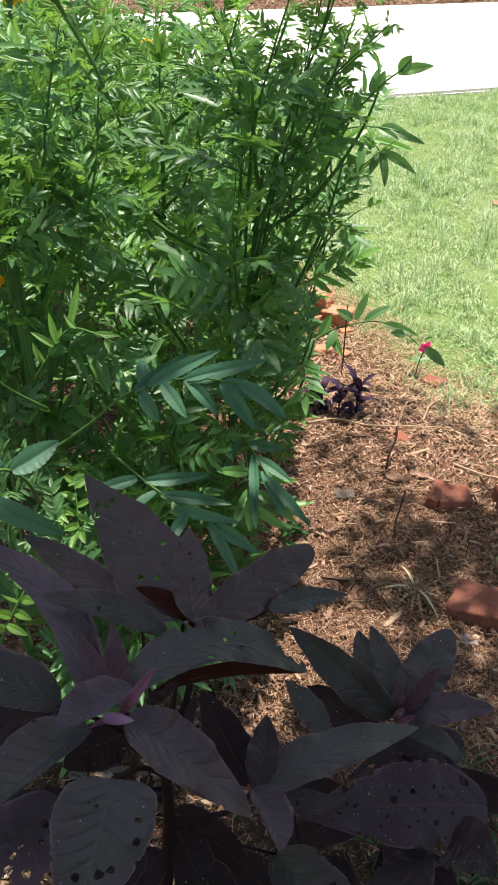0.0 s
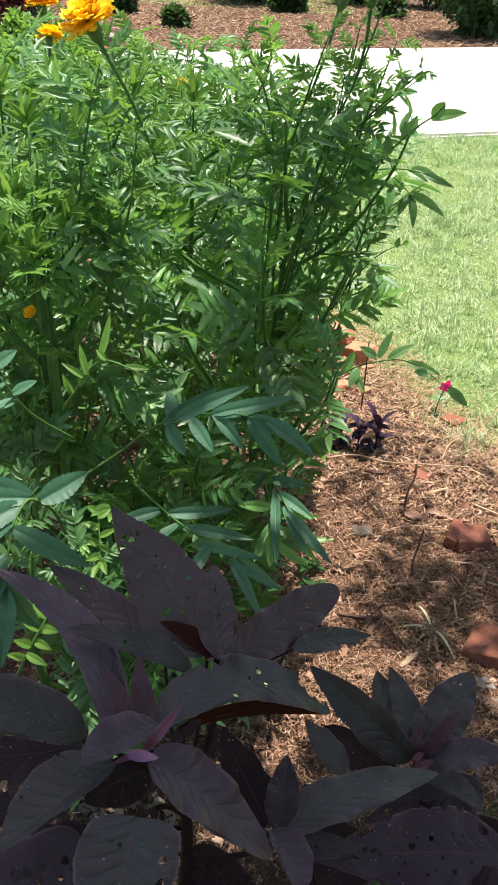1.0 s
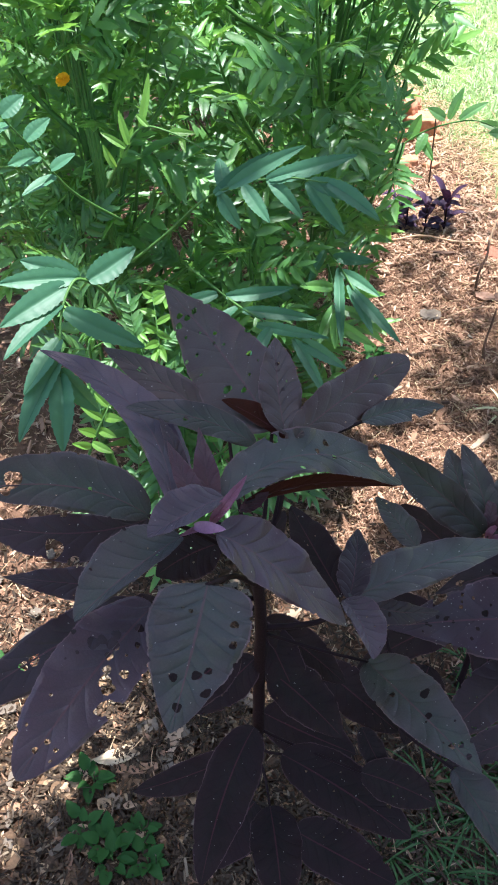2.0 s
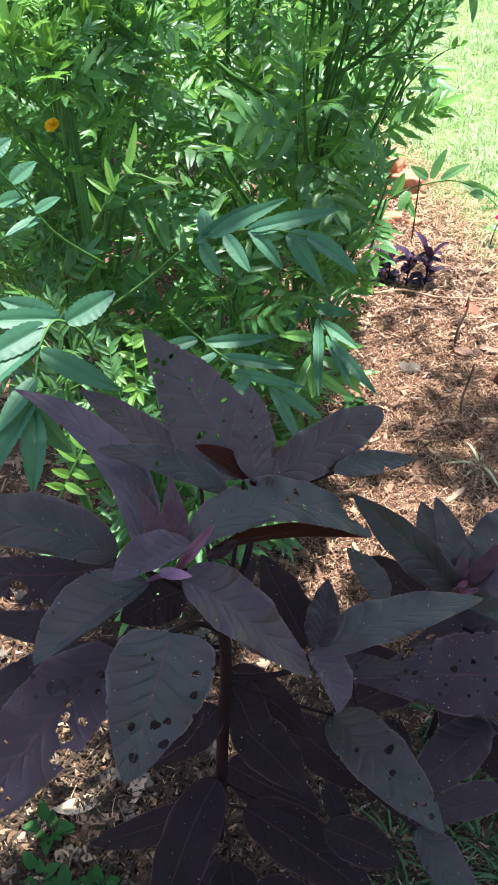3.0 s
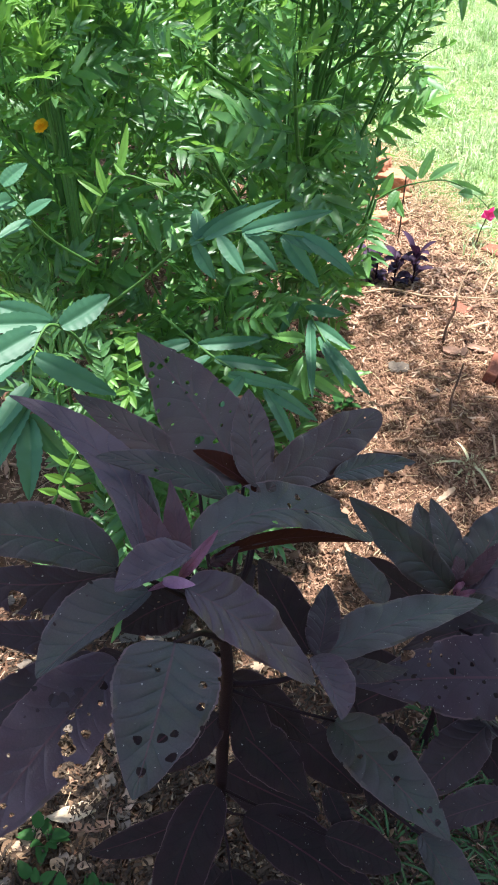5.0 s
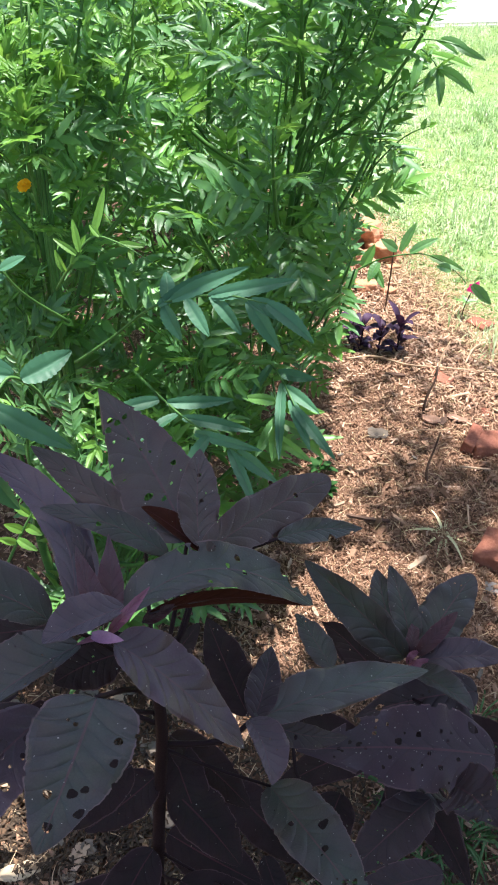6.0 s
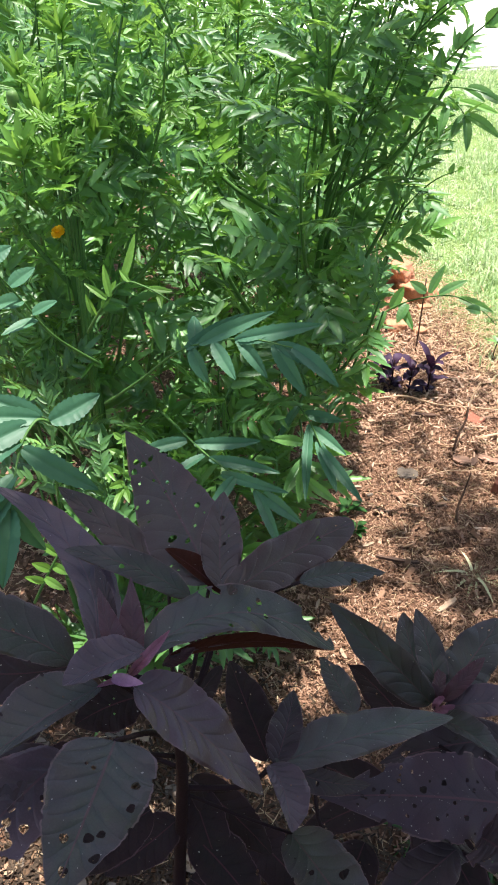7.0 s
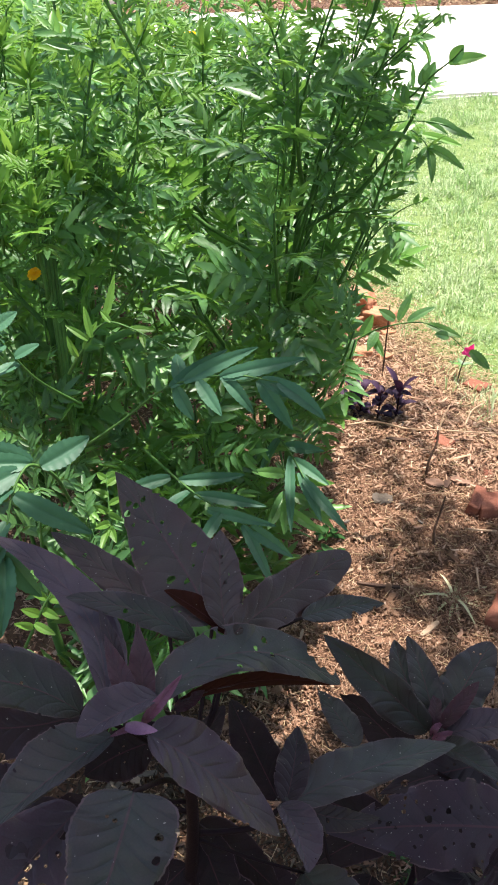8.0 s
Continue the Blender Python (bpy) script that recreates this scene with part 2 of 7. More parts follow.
M_TREELEAF = leaf_material("tree_leaf", ((0.0, (0.03, 0.075, 0.02)), (1.0, (0.07, 0.14, 0.035))), (0.15, 0.3, 0.03), 0.45, 0.3)
M_PINK = leaf_material("pink_petal", ((0.0, (0.8, 0.03, 0.22)), (1.0, (0.95, 0.08, 0.35))), (0.9, 0.05, 0.3), 0.5, 0.25)
M_TREEBARK = varied("tree_bark", ((0.3, (0.09, 0.065, 0.045)), (0.7, (0.2, 0.15, 0.11))), 12, 0.95, 60, 0.01)


# ---- building helpers ----
def thing(name, label, category, at=(0, 0, 0), group="", kind=""):
    ob = new(name)
    ob.location = at
    ob.empty_display_size = 0.05
    return tagged(ob, label, category, group, kind)


def mesh_of(name, verts, faces, material, smooth=True):
    me = bpy.data.meshes.new(name)
    me.from_pydata([tuple(v) for v in verts], [], [tuple(f) for f in faces])
    me.materials.append(material)
    if smooth:
        me.polygons.foreach_set("use_smooth", [True] * len(me.polygons))
    me.update()
    return me


def part(name, me, parent, label="", m=None):
    ob = new(name, me)
    if parent:
        ob.parent = parent
        if m is not None:
            ob.matrix_basis = m
    if label:
        ob["label"] = label
    return ob


def curve_points(points, steps):
    """Points along a smooth line through the given ones."""
    p = [Vector(v) for v in points]
    p = [2 * p[0] - p[1]] + p + [2 * p[-1] - p[-2]]
    out = []
    for i in range(1, len(p) - 2):
        for k in range(steps):
            s = k / steps
            a, b, c, d = p[i - 1 : i + 3]
            out.append(0.5 * (2 * b + (c - a) * s + (2 * a - 5 * b + 4 * c - d) * s * s + (3 * b - a - 3 * c + d) * s**3))
    return out + [p[-2]]


def tube(points, r0, r1, sides=6):
    """A round tapered stem along points."""
    verts, faces = [], []
    side = Vector((1, 0, 0))
    count = len(points)
    for i, p in enumerate(points):
        way = (points[min(i + 1, count - 1)] - points[max(i - 1, 0)]).normalized()
        side = (side - way * side.dot(way))
        side = side.normalized() if side.length > 1e-4 else way.orthogonal().normalized()
        other = way.cross(side)
        r = r0 + (r1 - r0) * i / (count - 1)
        for k in range(sides):
            a = 2 * math.pi * k / sides
            verts.append(p + (side * math.cos(a) + other * math.sin(a)) * r)
    for i in range(count - 1):
        for k in range(sides):
            a, b = i * sides + k, i * sides + (k + 1) % sides
            faces.append((a, b, b + sides, a + sides))
    faces.append(tuple(range(sides))[::-1])
    faces.append(tuple((count - 1) * sides + k for k in range(sides)))
    return verts, faces


def joined(pieces):
    verts, faces = [], []
    for v, f in pieces:
        k = len(verts)
        verts += list(v)
        faces += [tuple(i + k for i in face) for face in f]
    return verts, faces


# ---- ground ----
LAWN_EDGE = ((-9.0, 4.6), (-2.0, 5.0), (-0.7, 4.6), (-0.2, 4.1), (0.09, 3.72), (0.26, 3.42), (0.44, 3.2), (0.58, 2.95), (0.8, 2.86), (1.3, 2.7), (2.5, 2.3), (9.0, 1.0))


def edge_y(x):
    return np.interp(x, [p[0] for p in LAWN_EDGE], [p[1] for p in LAWN_EDGE])


def relief(x, y):
    return 0.012 * noise.noise((x * 2.2, y * 2.2, 0.3)) + 0.006 * noise.noise((x * 9, y * 9, 1.7))


DRIVE_P, DRIVE_D = Vector((0.5, 7.5)), Vector((0.86, 0.51)).normalized()
DRIVE_N = Vector((-DRIVE_D.y, DRIVE_D.x))
DRIVE_WIDTH = 4.55


def build_ground():
    xs = np.concatenate([np.linspace(-90, -9, 10), np.arange(-8, -2.4, 0.4), np.arange(-2.4, 3.0, 0.05), np.arange(3.0, 9.0, 0.2), np.linspace(9.5, 90, 12)])
    ys = np.concatenate([np.linspace(-60, -7, 10), np.arange(-6, -0.4, 0.2), np.arange(-0.4, 5.2, 0.05), np.arange(5.2, 16, 0.4), np.linspace(16.5, 120, 16)])
    verts = [(x, y, relief(x, y)) for y in ys for x in xs]
    w = len(xs)
    faces, zone = [], []
    for j in range(len(ys) - 1):
        for i in range(w - 1):
            faces.append((j * w + i, j * w + i + 1, (j + 1) * w + i + 1, (j + 1) * w + i))
            cx, cy = (xs[i] + xs[i + 1]) / 2, (ys[j] + ys[j + 1]) / 2
            away = (Vector((cx, cy)) - DRIVE_P).dot(DRIVE_N)
            outside = cx < -3.2 + 0.3 * math.sin(cy) or cx > 3.7 + 0.2 * math.sin(2 * cy) or cy < -1.6 + 0.2 * math.sin(cx)
            zone.append(1 if (cy > edge_y(cx) or outside) and away < 1.0 or away > DRIVE_WIDTH + 7 else 0)
    me = mesh_of("ground", verts, faces, M_SOIL)
    me.materials.append(M_TURF)
    me.polygons.foreach_set("material_index", zone)
    return tagged(new("ground", me), "reddish brown mulched garden bed running into green lawn", "ground", kind="structure")


build_ground()


def build_driveway():
    a, b = DRIVE_P - DRIVE_D * 14, DRIVE_P + DRIVE_D * 26
    bm = bmesh.new()
    corners = [a, b, b + DRIVE_N * DRIVE_WIDTH, a + DRIVE_N * DRIVE_WIDTH]
    low = [bm.verts.new((c.x, c.y, -0.08)) for c in corners]
    top = [bm.verts.new((c.x, c.y, 0.035)) for c in corners]
    bm.faces.new(top)
    bm.faces.new(low[::-1])
    for i in range(4):
        bm.faces.new((low[i], low[(i + 1) % 4], top[(i + 1) % 4], top[i]))
    bmesh.ops.bevel(bm, geom=[e for e in bm.edges if e.verts[0].co.z > 0 and e.verts[1].co.z > 0], offset=0.02, segments=2, affect="EDGES")
    me = bpy.data.meshes.new("driveway")
    bm.to_mesh(me)
    me.materials.append(M_CONCRETE)
    return tagged(new("driveway", me), "sunlit pale concrete driveway beyond the lawn", "driveway", kind="structure")


build_driveway()


def scatter_shards(name, count, seed, where, size, material, label, category, tilt=0.35, lift=0.004, limit=edge_y):
    """Loose flat shards lying on the ground, one mesh."""
    rng = np.random.default_rng(seed)
    verts, faces = [], []
    made = 0
    while made < count:
        x, y = where(rng)
        if y > limit(x) - rng.random() * 0.12:
            continue
        length, width, thick = (rng.uniform(*s) for s in size)
        rot = Euler((rng.normal(0, tilt), rng.normal(0, tilt), rng.uniform(0, 6.283))).to_matrix()
        base = Vector((x, y, relief(x, y) + lift + rng.random() * 0.008))
        taper = rng.uniform(0.35, 1.0)
        k = len(verts)
        for sz in (-1, 1):
            for sx, sy in ((-1, -1), (1, -taper), (1, taper), (-1, 1)):
                verts.append(base + rot @ Vector((sx * length / 2 + rng.normal(0, 0.08) * length, sy * width / 2, sz * thick / 2)))
        faces += [(k + 3, k + 2, k + 1, k), (k + 4, k + 5, k + 6, k + 7)] + [(k + i, k + (i + 1) % 4, k + 4 + (i + 1) % 4, k + 4 + i) for i in range(4)]
        made += 1
    return tagged(new(name, mesh_of(name, verts, faces, material, False)), label, category, kind="stuff")


def scatter_flakes(name, count, seed, where, size, material, label, category):
    """Curled scraps of dead leaf: uneven pointed ovals, cupped along their middle, one mesh."""
    rng = np.random.default_rng(seed)
    verts, faces = [], []
    for _ in range(count):
        x, y = where(rng)
        length, slim, cup = rng.uniform(*size), rng.uniform(0.25, 0.75), rng.uniform(-0.5, 0.9)
        rot = Euler((rng.normal(0, 0.45), rng.normal(0, 0.4), rng.uniform(0, 6.283))).to_matrix()
        base = Vector((x, y, relief(x, y) + 0.006 + rng.random() * 0.008))
        k = len(verts)
        for u in (-0.5, -0.2, 0.12, 0.5):
            w = length * slim * (0.5 * (1 - 3.2 * u * u) + 0.03)
            for v in (-1, 0, 1):
                side = w * v * (1 + rng.normal(0, 0.22))
                verts.append(base + rot @ Vector((u * length + rng.normal(0, 0.05) * length, side, cup * side * side / (length * slim) * 2 + cup * 0.3 * length * u * u)))
        faces += [(k + 3 * i + j, k + 3 * i + j + 1, k + 3 * i + j + 4, k + 3 * i + j + 3) for i in range(3) for j in range(2)]
    return tagged(new(name, mesh_of(name, verts, faces, material)), label, category, kind="stuff")


def near_bed(rng):
    return rng.uniform(-0.75, 1.25), 0.45 + 3.3 * rng.random() ** 0.9


scatter_shards("mulch", 40000, 3, near_bed, ((0.004, 0.017), (0.0012, 0.0042), (0.0006, 0.0015)), M_CHIP, "shredded reddish brown bark mulch covering the bed", "mulch")
scatter_shards("shredded_mulch", 52000, 17, lambda g: (g.uniform(0.0, 0.98), g.uniform(1.38, 3.3)), ((0.0035, 0.012), (0.0012, 0.0038), (0.0006, 0.0016)), M_CHIP, "finely shredded bark mulch on the open bed", "mulch", 0.6, 0.005)
scatter_shards("mulch_fibres", 6500, 4, near_bed, ((0.008, 0.034), (0.0007, 0.0016), (0.001, 0.002)), M_STRAW, "dry straw and wood fibres strewn over the mulch", "mulch", 0.2, 0.008)


def build_grass(name, count, seed, x0, x1, y0, y1, tall, wide, label):
    rng = np.random.default_rng(seed)
    x = rng.uniform(x0, x1, count * 2)
    y = y0 + (y1 - y0) * rng.random(count * 2) ** 1.3
    away = (x - DRIVE_P.x) * DRIVE_N.x + (y - DRIVE_P.y) * DRIVE_N.y
    thin = np.array([noise.noise((a * 1.6, b * 1.6, 4.0)) for a, b in zip(x, y)])
    keep = (y > edge_y(x) + rng.normal(0.03, 0.13, len(x))) & (away < 0.07) & (rng.random(len(x)) < 0.75 + 0.5 * thin)
    x, y = x[keep][:count], y[keep][:count]
    n = len(x)
    tuft = np.array([noise.noise((a * 9, b * 9, 2.0)) + 0.5 * noise.noise((a * 3, b * 3, 6.0)) for a, b in zip(x, y)])
    turn, lean = rng.uniform(0, 6.283, n), rng.gamma(2.6, 0.4, n)
    h = tall * rng.uniform(0.45, 1.25, n) * np.clip(0.95 + 2.2 * tuft, 0.25, 2.3)
    w = wide * rng.uniform(0.6, 1.3, n)
    face = turn + rng.normal(1.57, 0.5, n)
    dx, dy, sx, sy = np.cos(turn), np.sin(turn), np.cos(face) / 2, np.sin(face) / 2
    v = np.zeros((n, 5, 3))
    for i, (up, out, width) in enumerate(((0, 0, -1), (0, 0, 1), (0.6, 0.35, -0.8), (0.6, 0.35, 0.8), (1, 1, 0))):
        v[:, i, 0] = x + dx * h * np.sin(lean) * out + sx * w * width
        v[:, i, 1] = y + dy * h * np.sin(lean) * out + sy * w * width
        v[:, i, 2] = h * up * np.maximum(np.cos(lean), 0.12)
    k = np.arange(n)[:, None] * 5
    quads, tris = k + np.array([[0, 1, 3, 2]]), k + np.array([[2, 3, 4]])
    me = mesh_of(name, v.reshape(-1, 3), quads.tolist() + tris.tolist(), M_GRASS, False)
    return tagged(new(name, me), label, "grass", kind="stuff")


def along_edge(g):
    x = g.uniform(-0.1, 1.2)
    return x, edge_y(x) + g.normal(-0.02, 0.14)


def open_bed(g):
    return g.uniform(0.05, 0.95), g.normal(2.85, 0.22)


scatter_shards("edge_straw", 5200, 15, along_edge, ((0.012, 0.05), (0.001, 0.003), (0.0008, 0.002)), M_STRAW, "pale dry clippings along the lawn's edge", "straw", 0.35, 0.012, lambda x: 99.0)
scatter_shards("pale_mulch", 2600, 16, open_bed, ((0.006, 0.026), (0.002, 0.007), (0.0008, 0.002)), M_PALEMULCH, "pale tan bark shreds on the open bed, brightened as in sun", "mulch", 0.35, 0.01)
scatter_shards("outer_mulch", 9000, 6, lambda g: (g.uniform(-3.2, 3.7), g.uniform(-1.6, 4.5)), ((0.015, 0.05), (0.006, 0.016), (0.002, 0.005)), M_CHIP, "bark mulch over the outer bed", "mulch")
build_grass("outer_grass", 30000, 7, 2.6, 9.0, 1.5, 9.0, 0.06, 0.012, "mown lawn grass beside the bed")
build_grass("lawn_grass", 150000, 5, -0.7, 2.6, 2.75, 8.6, 0.04, 0.0048, "mown lawn grass, bright green with straw-coloured blades")


# ---- marigolds ----
def leaflet(base, way, up, length, width, rng, cuts=7, teeth=0.0, flat=1.0):
    """A folded, lance-shaped leaflet."""
    way, side = way.normalized(), way.cross(up).normalized()
    nor = side.cross(way).normalized()
    bend, curl, fold = rng.uniform(-0.12, 0.42), rng.uniform(-0.16, 0.16), rng.uniform(0.1, 0.45) * flat
    verts, faces = [], []
    for i in range(cuts + 1):
        u = i / cuts
        w = width * 1.12 * math.sin(math.pi * (0.06 + 0.94 * u) ** 0.8) ** 0.75 * (1 - 0.12 * u) + 0.0004
        w *= 1 + (teeth if i % 2 else -teeth)
        c = base + way * length * u + (side * curl - nor * bend) * length * u * u
        verts += [c - side * w / 2 + nor * w * fold, c, c + side * w / 2 + nor * w * fold]
    for i in range(cuts):
        k = i * 3
        faces += [(k, k + 1, k + 4, k + 3), (k + 1, k + 2, k + 5, k + 4)]
    return verts, faces


def compound_leaf(seed, pairs, length, leaf_len, leaf_wide, droop, cuts=6, teeth=0.0, start=0.28):
    """A feathered leaf along +y: a midrib with pairs of leaflets and one at the tip."""
    rng = random.Random(seed)
    pts = []
    twist = rng.uniform(-0.15, 0.15)
    for i in range(9):
        s = i / 8
        pts.append(Vector((twist * length * s * s, length * s * (1 - 0.25 * droop * s), length * (0.12 * s - droop * 0.55 * s * s))))
    pieces = [tube(pts, length * 0.011 + 0.0004, 0.0004, 4)]
    up = Vector((0, 0, 1))
    for p in range(pairs):
        s = start + (0.93 - start) * p / max(1, pairs - 1)
        k = s * 8
        i = min(7, int(k))
        c = pts[i].lerp(pts[i + 1], k - i)
        way = (pts[i + 1] - pts[i]).normalized()
        size = leaf_len * (0.72 + 0.4 * math.sin(math.pi * (0.15 + 0.75 * s))) * rng.uniform(0.85, 1.12)
        for sgn in (-1, 1):
            across = way.cross(up).normalized() * sgn
            d = way * rng.uniform(0.6, 1.05) + across * 0.9 + up * rng.uniform(-0.22, 0.2)
            tip_up = Vector((rng.uniform(-0.25, 0.25), rng.uniform(-0.25, 0.25), 1))
            pieces.append(leaflet(c + way * rng.uniform(-0.006, 0.006), d, tip_up, size * rng.uniform(0.75, 1.15), leaf_wide * rng.uniform(0.85, 1.15), rng, cuts, teeth))
    pieces.append(leaflet(pts[-1] - (pts[-1] - pts[-2]) * 0.4, pts[-1] - pts[-2], up, leaf_len * 1.05, leaf_wide, rng, cuts, teeth))
    return joined(pieces)


LEAVES = [mesh_of("leaf", *compound_leaf(20 + i, 5 + i % 2, 0.125 + 0.01 * (i % 4), 0.046 + 0.005 * (i % 3), 0.0118 + 0.0013 * (i % 3), 0.1 + 0.13 * (i % 4), 8, 0.1), M_LEAF) for i in range(8)]
LEAVES += [mesh_of("leaf", *compound_leaf(40 + i, 6 + i % 2, 0.13 + 0.01 * (i % 3), 0.038 + 0.004 * (i % 3), 0.0088 + 0.001 * (i % 3), 0.05 + 0.12 * (i % 4), 6, 0.08), M_LEAF) for i in range(6)]
TWIGS = [mesh_of("leaf", *compound_leaf(80 + i, 2 + i % 3, 0.05 + 0.008 * i, 0.03 + 0.003 * (i % 3), 0.0118 + 0.001 * (i % 2), 0.05 + 0.1 * (i % 4), 8, 0.06, 0.4), M_LEAF) for i in range(6)]
SMALL = [mesh_of("young_leaf", *compound_leaf(60 + i, 5, 0.075, 0.032, 0.0095, 0.1 + 0.1 * i), M_YOUNG) for i in range(4)]


def bud_mesh():
    rings = ((0.0, 0.0022), (0.006, 0.003), (0.012, 0.0065), (0.022, 0.0085), (0.03, 0.008), (0.035, 0.0065))
    verts, faces = [], []
    for z, r in rings:
        for k in range(10):
            a = 2 * math.pi * k / 10
            verts.append(Vector((math.cos(a), math.sin(a), 0)) * r * (1.08 if k % 2 else 0.94) + Vector((0, 0, z)))
    for i in range(len(rings) - 1):
        for k in range(10):
            faces.append((i * 10 + k, i * 10 + (k + 1) % 10, i * 10 + 10 + (k + 1) % 10, i * 10 + 10 + k))
    faces.append(tuple(50 + k for k in range(10)))
    return verts, faces


BUD = mesh_of("bud", *bud_mesh(), M_BUD)


def flower_mesh(radius, seed):
    """A full pom-pom head: rings of ruffled petals, steeper towards the middle."""
    rng = random.Random(seed)
    pieces = []
    for ring, (lift, reach, count) in enumerate(((-8, 1.0, 22), (12, 0.97, 24), (32, 0.9, 22), (50, 0.8, 18), (68, 0.66, 14), (84, 0.5, 10))):
        for k in range(count):
            a = 2 * math.pi * (k + rng.uniform(-0.3, 0.3)) / count + ring
            e = radians(lift + rng.uniform(-8, 8))
            d = Vector((math.cos(a) * math.cos(e), math.sin(a) * math.cos(e), math.sin(e)))
            side = d.cross(Vector((0, 0, 1))).normalized() if abs(d.z) < 0.98 else Vector((1, 0, 0))
            nor = side.cross(d)
            r, w = radius * reach * rng.uniform(0.88, 1.08), radius * 0.36
            base = Vector((0, 0, 0.002))
            v = []
            for s, ww in ((0.15, 0.3), (0.6, 0.8), (0.88, 1.1), (1.0, 0.8)):
                for q in (-0.5, -0.17, 0.17, 0.5):
                    ruffle = rng.uniform(-0.09, 0.09) * radius * s
                    v.append(base + d * r * s + side * w * ww * q + nor * (ruffle + 0.1 * radius * s * s))
            f = [(i * 4 + j, i * 4 + j + 1, i * 4 + j + 5, i * 4 + j + 4) for i in range(3) for j in range(3)]
            pieces.append((v, f))
    return joined(pieces)


FLOWER = mesh_of("petals", *flower_mesh(0.034, 8), M_PETAL)


def aim(base, way, up=Vector((0, 0, 1)), size=1.0, roll=0.0):
    """Pose with +y along way and +z near up."""
    y = Vector(way).normalized()
    x = y.cross(up)
    x = x.normalized() if x.length > 1e-3 else Vector((1, 0, 0))
    z = x.cross(y)
    m = Matrix((x, y, z)).transposed().to_4x4()
    return Matrix.Translation(base) @ m @ Matrix.Rotation(roll, 4, "Y") @ Matrix.Diagonal((size, size, size, 1))


def add_flower(plant, base, tip, size=1.0, open_flower=True):
    way = Vector(tip) - Vector(base)
    mid = Vector(base).lerp(Vector(tip), 0.5) + Vector((0.004, 0, 0.004))
    part("flower_stalk", mesh_of("flower_stalk", *tube(curve_points((base, mid, tip), 3), 0.002, 0.003), M_STEM), plant)
    up = Vector((0, 1, 0))
    m = aim(Vector(tip), way, up, size) @ Matrix.Rotation(radians(-90), 4, "X")
    bud = part("bud", BUD, plant, "", m)
    if open_flower:
        part("petals", FLOWER, bud, "ruffled orange petals", Matrix.Translation((0, 0, 0.033)))


def marigold(x, y, tall, seed, lean=(0, 0), branches=15, label="tall green marigold bush with feathery leaves", spread=1.0, low=0.06, detail=0.9, skip=None, fresh=0.8):
    """One bush: an upright main stem, branches that rise from it, pairs of feathered leaves."""
    rng = random.Random(seed)
    plant = thing("marigold", label, "plant", (x, y, relief(x, y) - 0.01), "marigold bushes in the bed")
    top = Vector((lean[0], lean[1], tall))
    trunk = curve_points(((0, 0, 0), top * 0.35 + Vector((rng.uniform(-0.02, 0.02), rng.uniform(-0.02, 0.02), 0)), top * 0.7, top), 5)
    part("stem", mesh_of("stem", *tube(trunk, 0.011, 0.0035, 8), M_STEM), plant)
    lines = [(trunk, 0.4)]
    for b in range(branches):
        s = low + (0.86 - low) * (b + rng.random() * 0.6) / branches
        k = s * (len(trunk) - 1)
        i = int(k)
        start = trunk[i].lerp(trunk[min(i + 1, len(trunk) - 1)], k - i)
        a = b * 2.4 + rng.uniform(-0.4, 0.4)
        out = Vector((math.cos(a), math.sin(a), 0))
        reach = tall * (0.34 - 0.15 * s) * rng.uniform(0.8, 1.2) * spread
        rise = tall * (0.46 - 0.24 * s) * rng.uniform(0.75, 1.15)
        pts = curve_points((start, start + out * reach * 0.5 + Vector((0, 0, rise * 0.3)), start + out * reach * 0.85 + Vector((0, 0, rise * 0.7)), start + out * reach + Vector((0, 0, rise))), 4)
        if skip:
            while reach > 0.03 and skip(plant.location + pts[-1]):
                reach *= 0.7
                pts = curve_points((start, start + out * reach * 0.5 + Vector((0, 0, rise * 0.3)), start + out * reach * 0.85 + Vector((0, 0, rise * 0.7)), start + out * reach + Vector((0, 0, rise))), 4)
        part("branch", mesh_of("branch", *tube(pts, 0.0055, 0.0018, 6), M_STEM), plant)
        lines.append((pts, 0.2))
    for n, (pts, first) in enumerate(lines):
        length = sum((pts[i + 1] - pts[i]).length for i in range(len(pts) - 1))
        pairs = max(3, int(length / (0.05 / detail)))
        turn = rng.uniform(0, 3.1)
        for p in range(pairs):
            s = first + (0.99 - first) * p / (pairs - 1)
            k = s * (len(pts) - 1)
            i = min(len(pts) - 2, int(k))
            c = pts[i].lerp(pts[i + 1], k - i)
            way = (pts[i + 1] - pts[i]).normalized()
            turn += 1.57 + rng.uniform(-0.3, 0.3)
            u = way.orthogonal().normalized()
            w = way.cross(u)
            for side in (0, math.pi):
                a = turn + side
                out = u * math.cos(a) + w * math.sin(a)
                d = out + way * rng.uniform(0.3, 1.0) + Vector((0, 0, rng.uniform(-0.1, 0.5)))
                if skip and skip(plant.location + c + d.normalized() * 0.09):
                    continue
                young = s > 0.82 and n > 0 and rng.random() < fresh
                me = rng.choice(SMALL if young else LEAVES)
                up = Vector((rng.uniform(-0.4, 0.4), rng.uniform(-0.8, 0.2), 1))
                part("leaf", me, plant, "", aim(c, d, up, (1.18 - 0.35 * s) * rng.uniform(0.7, 1.25), rng.uniform(-0.4, 0.4)))
    return plant


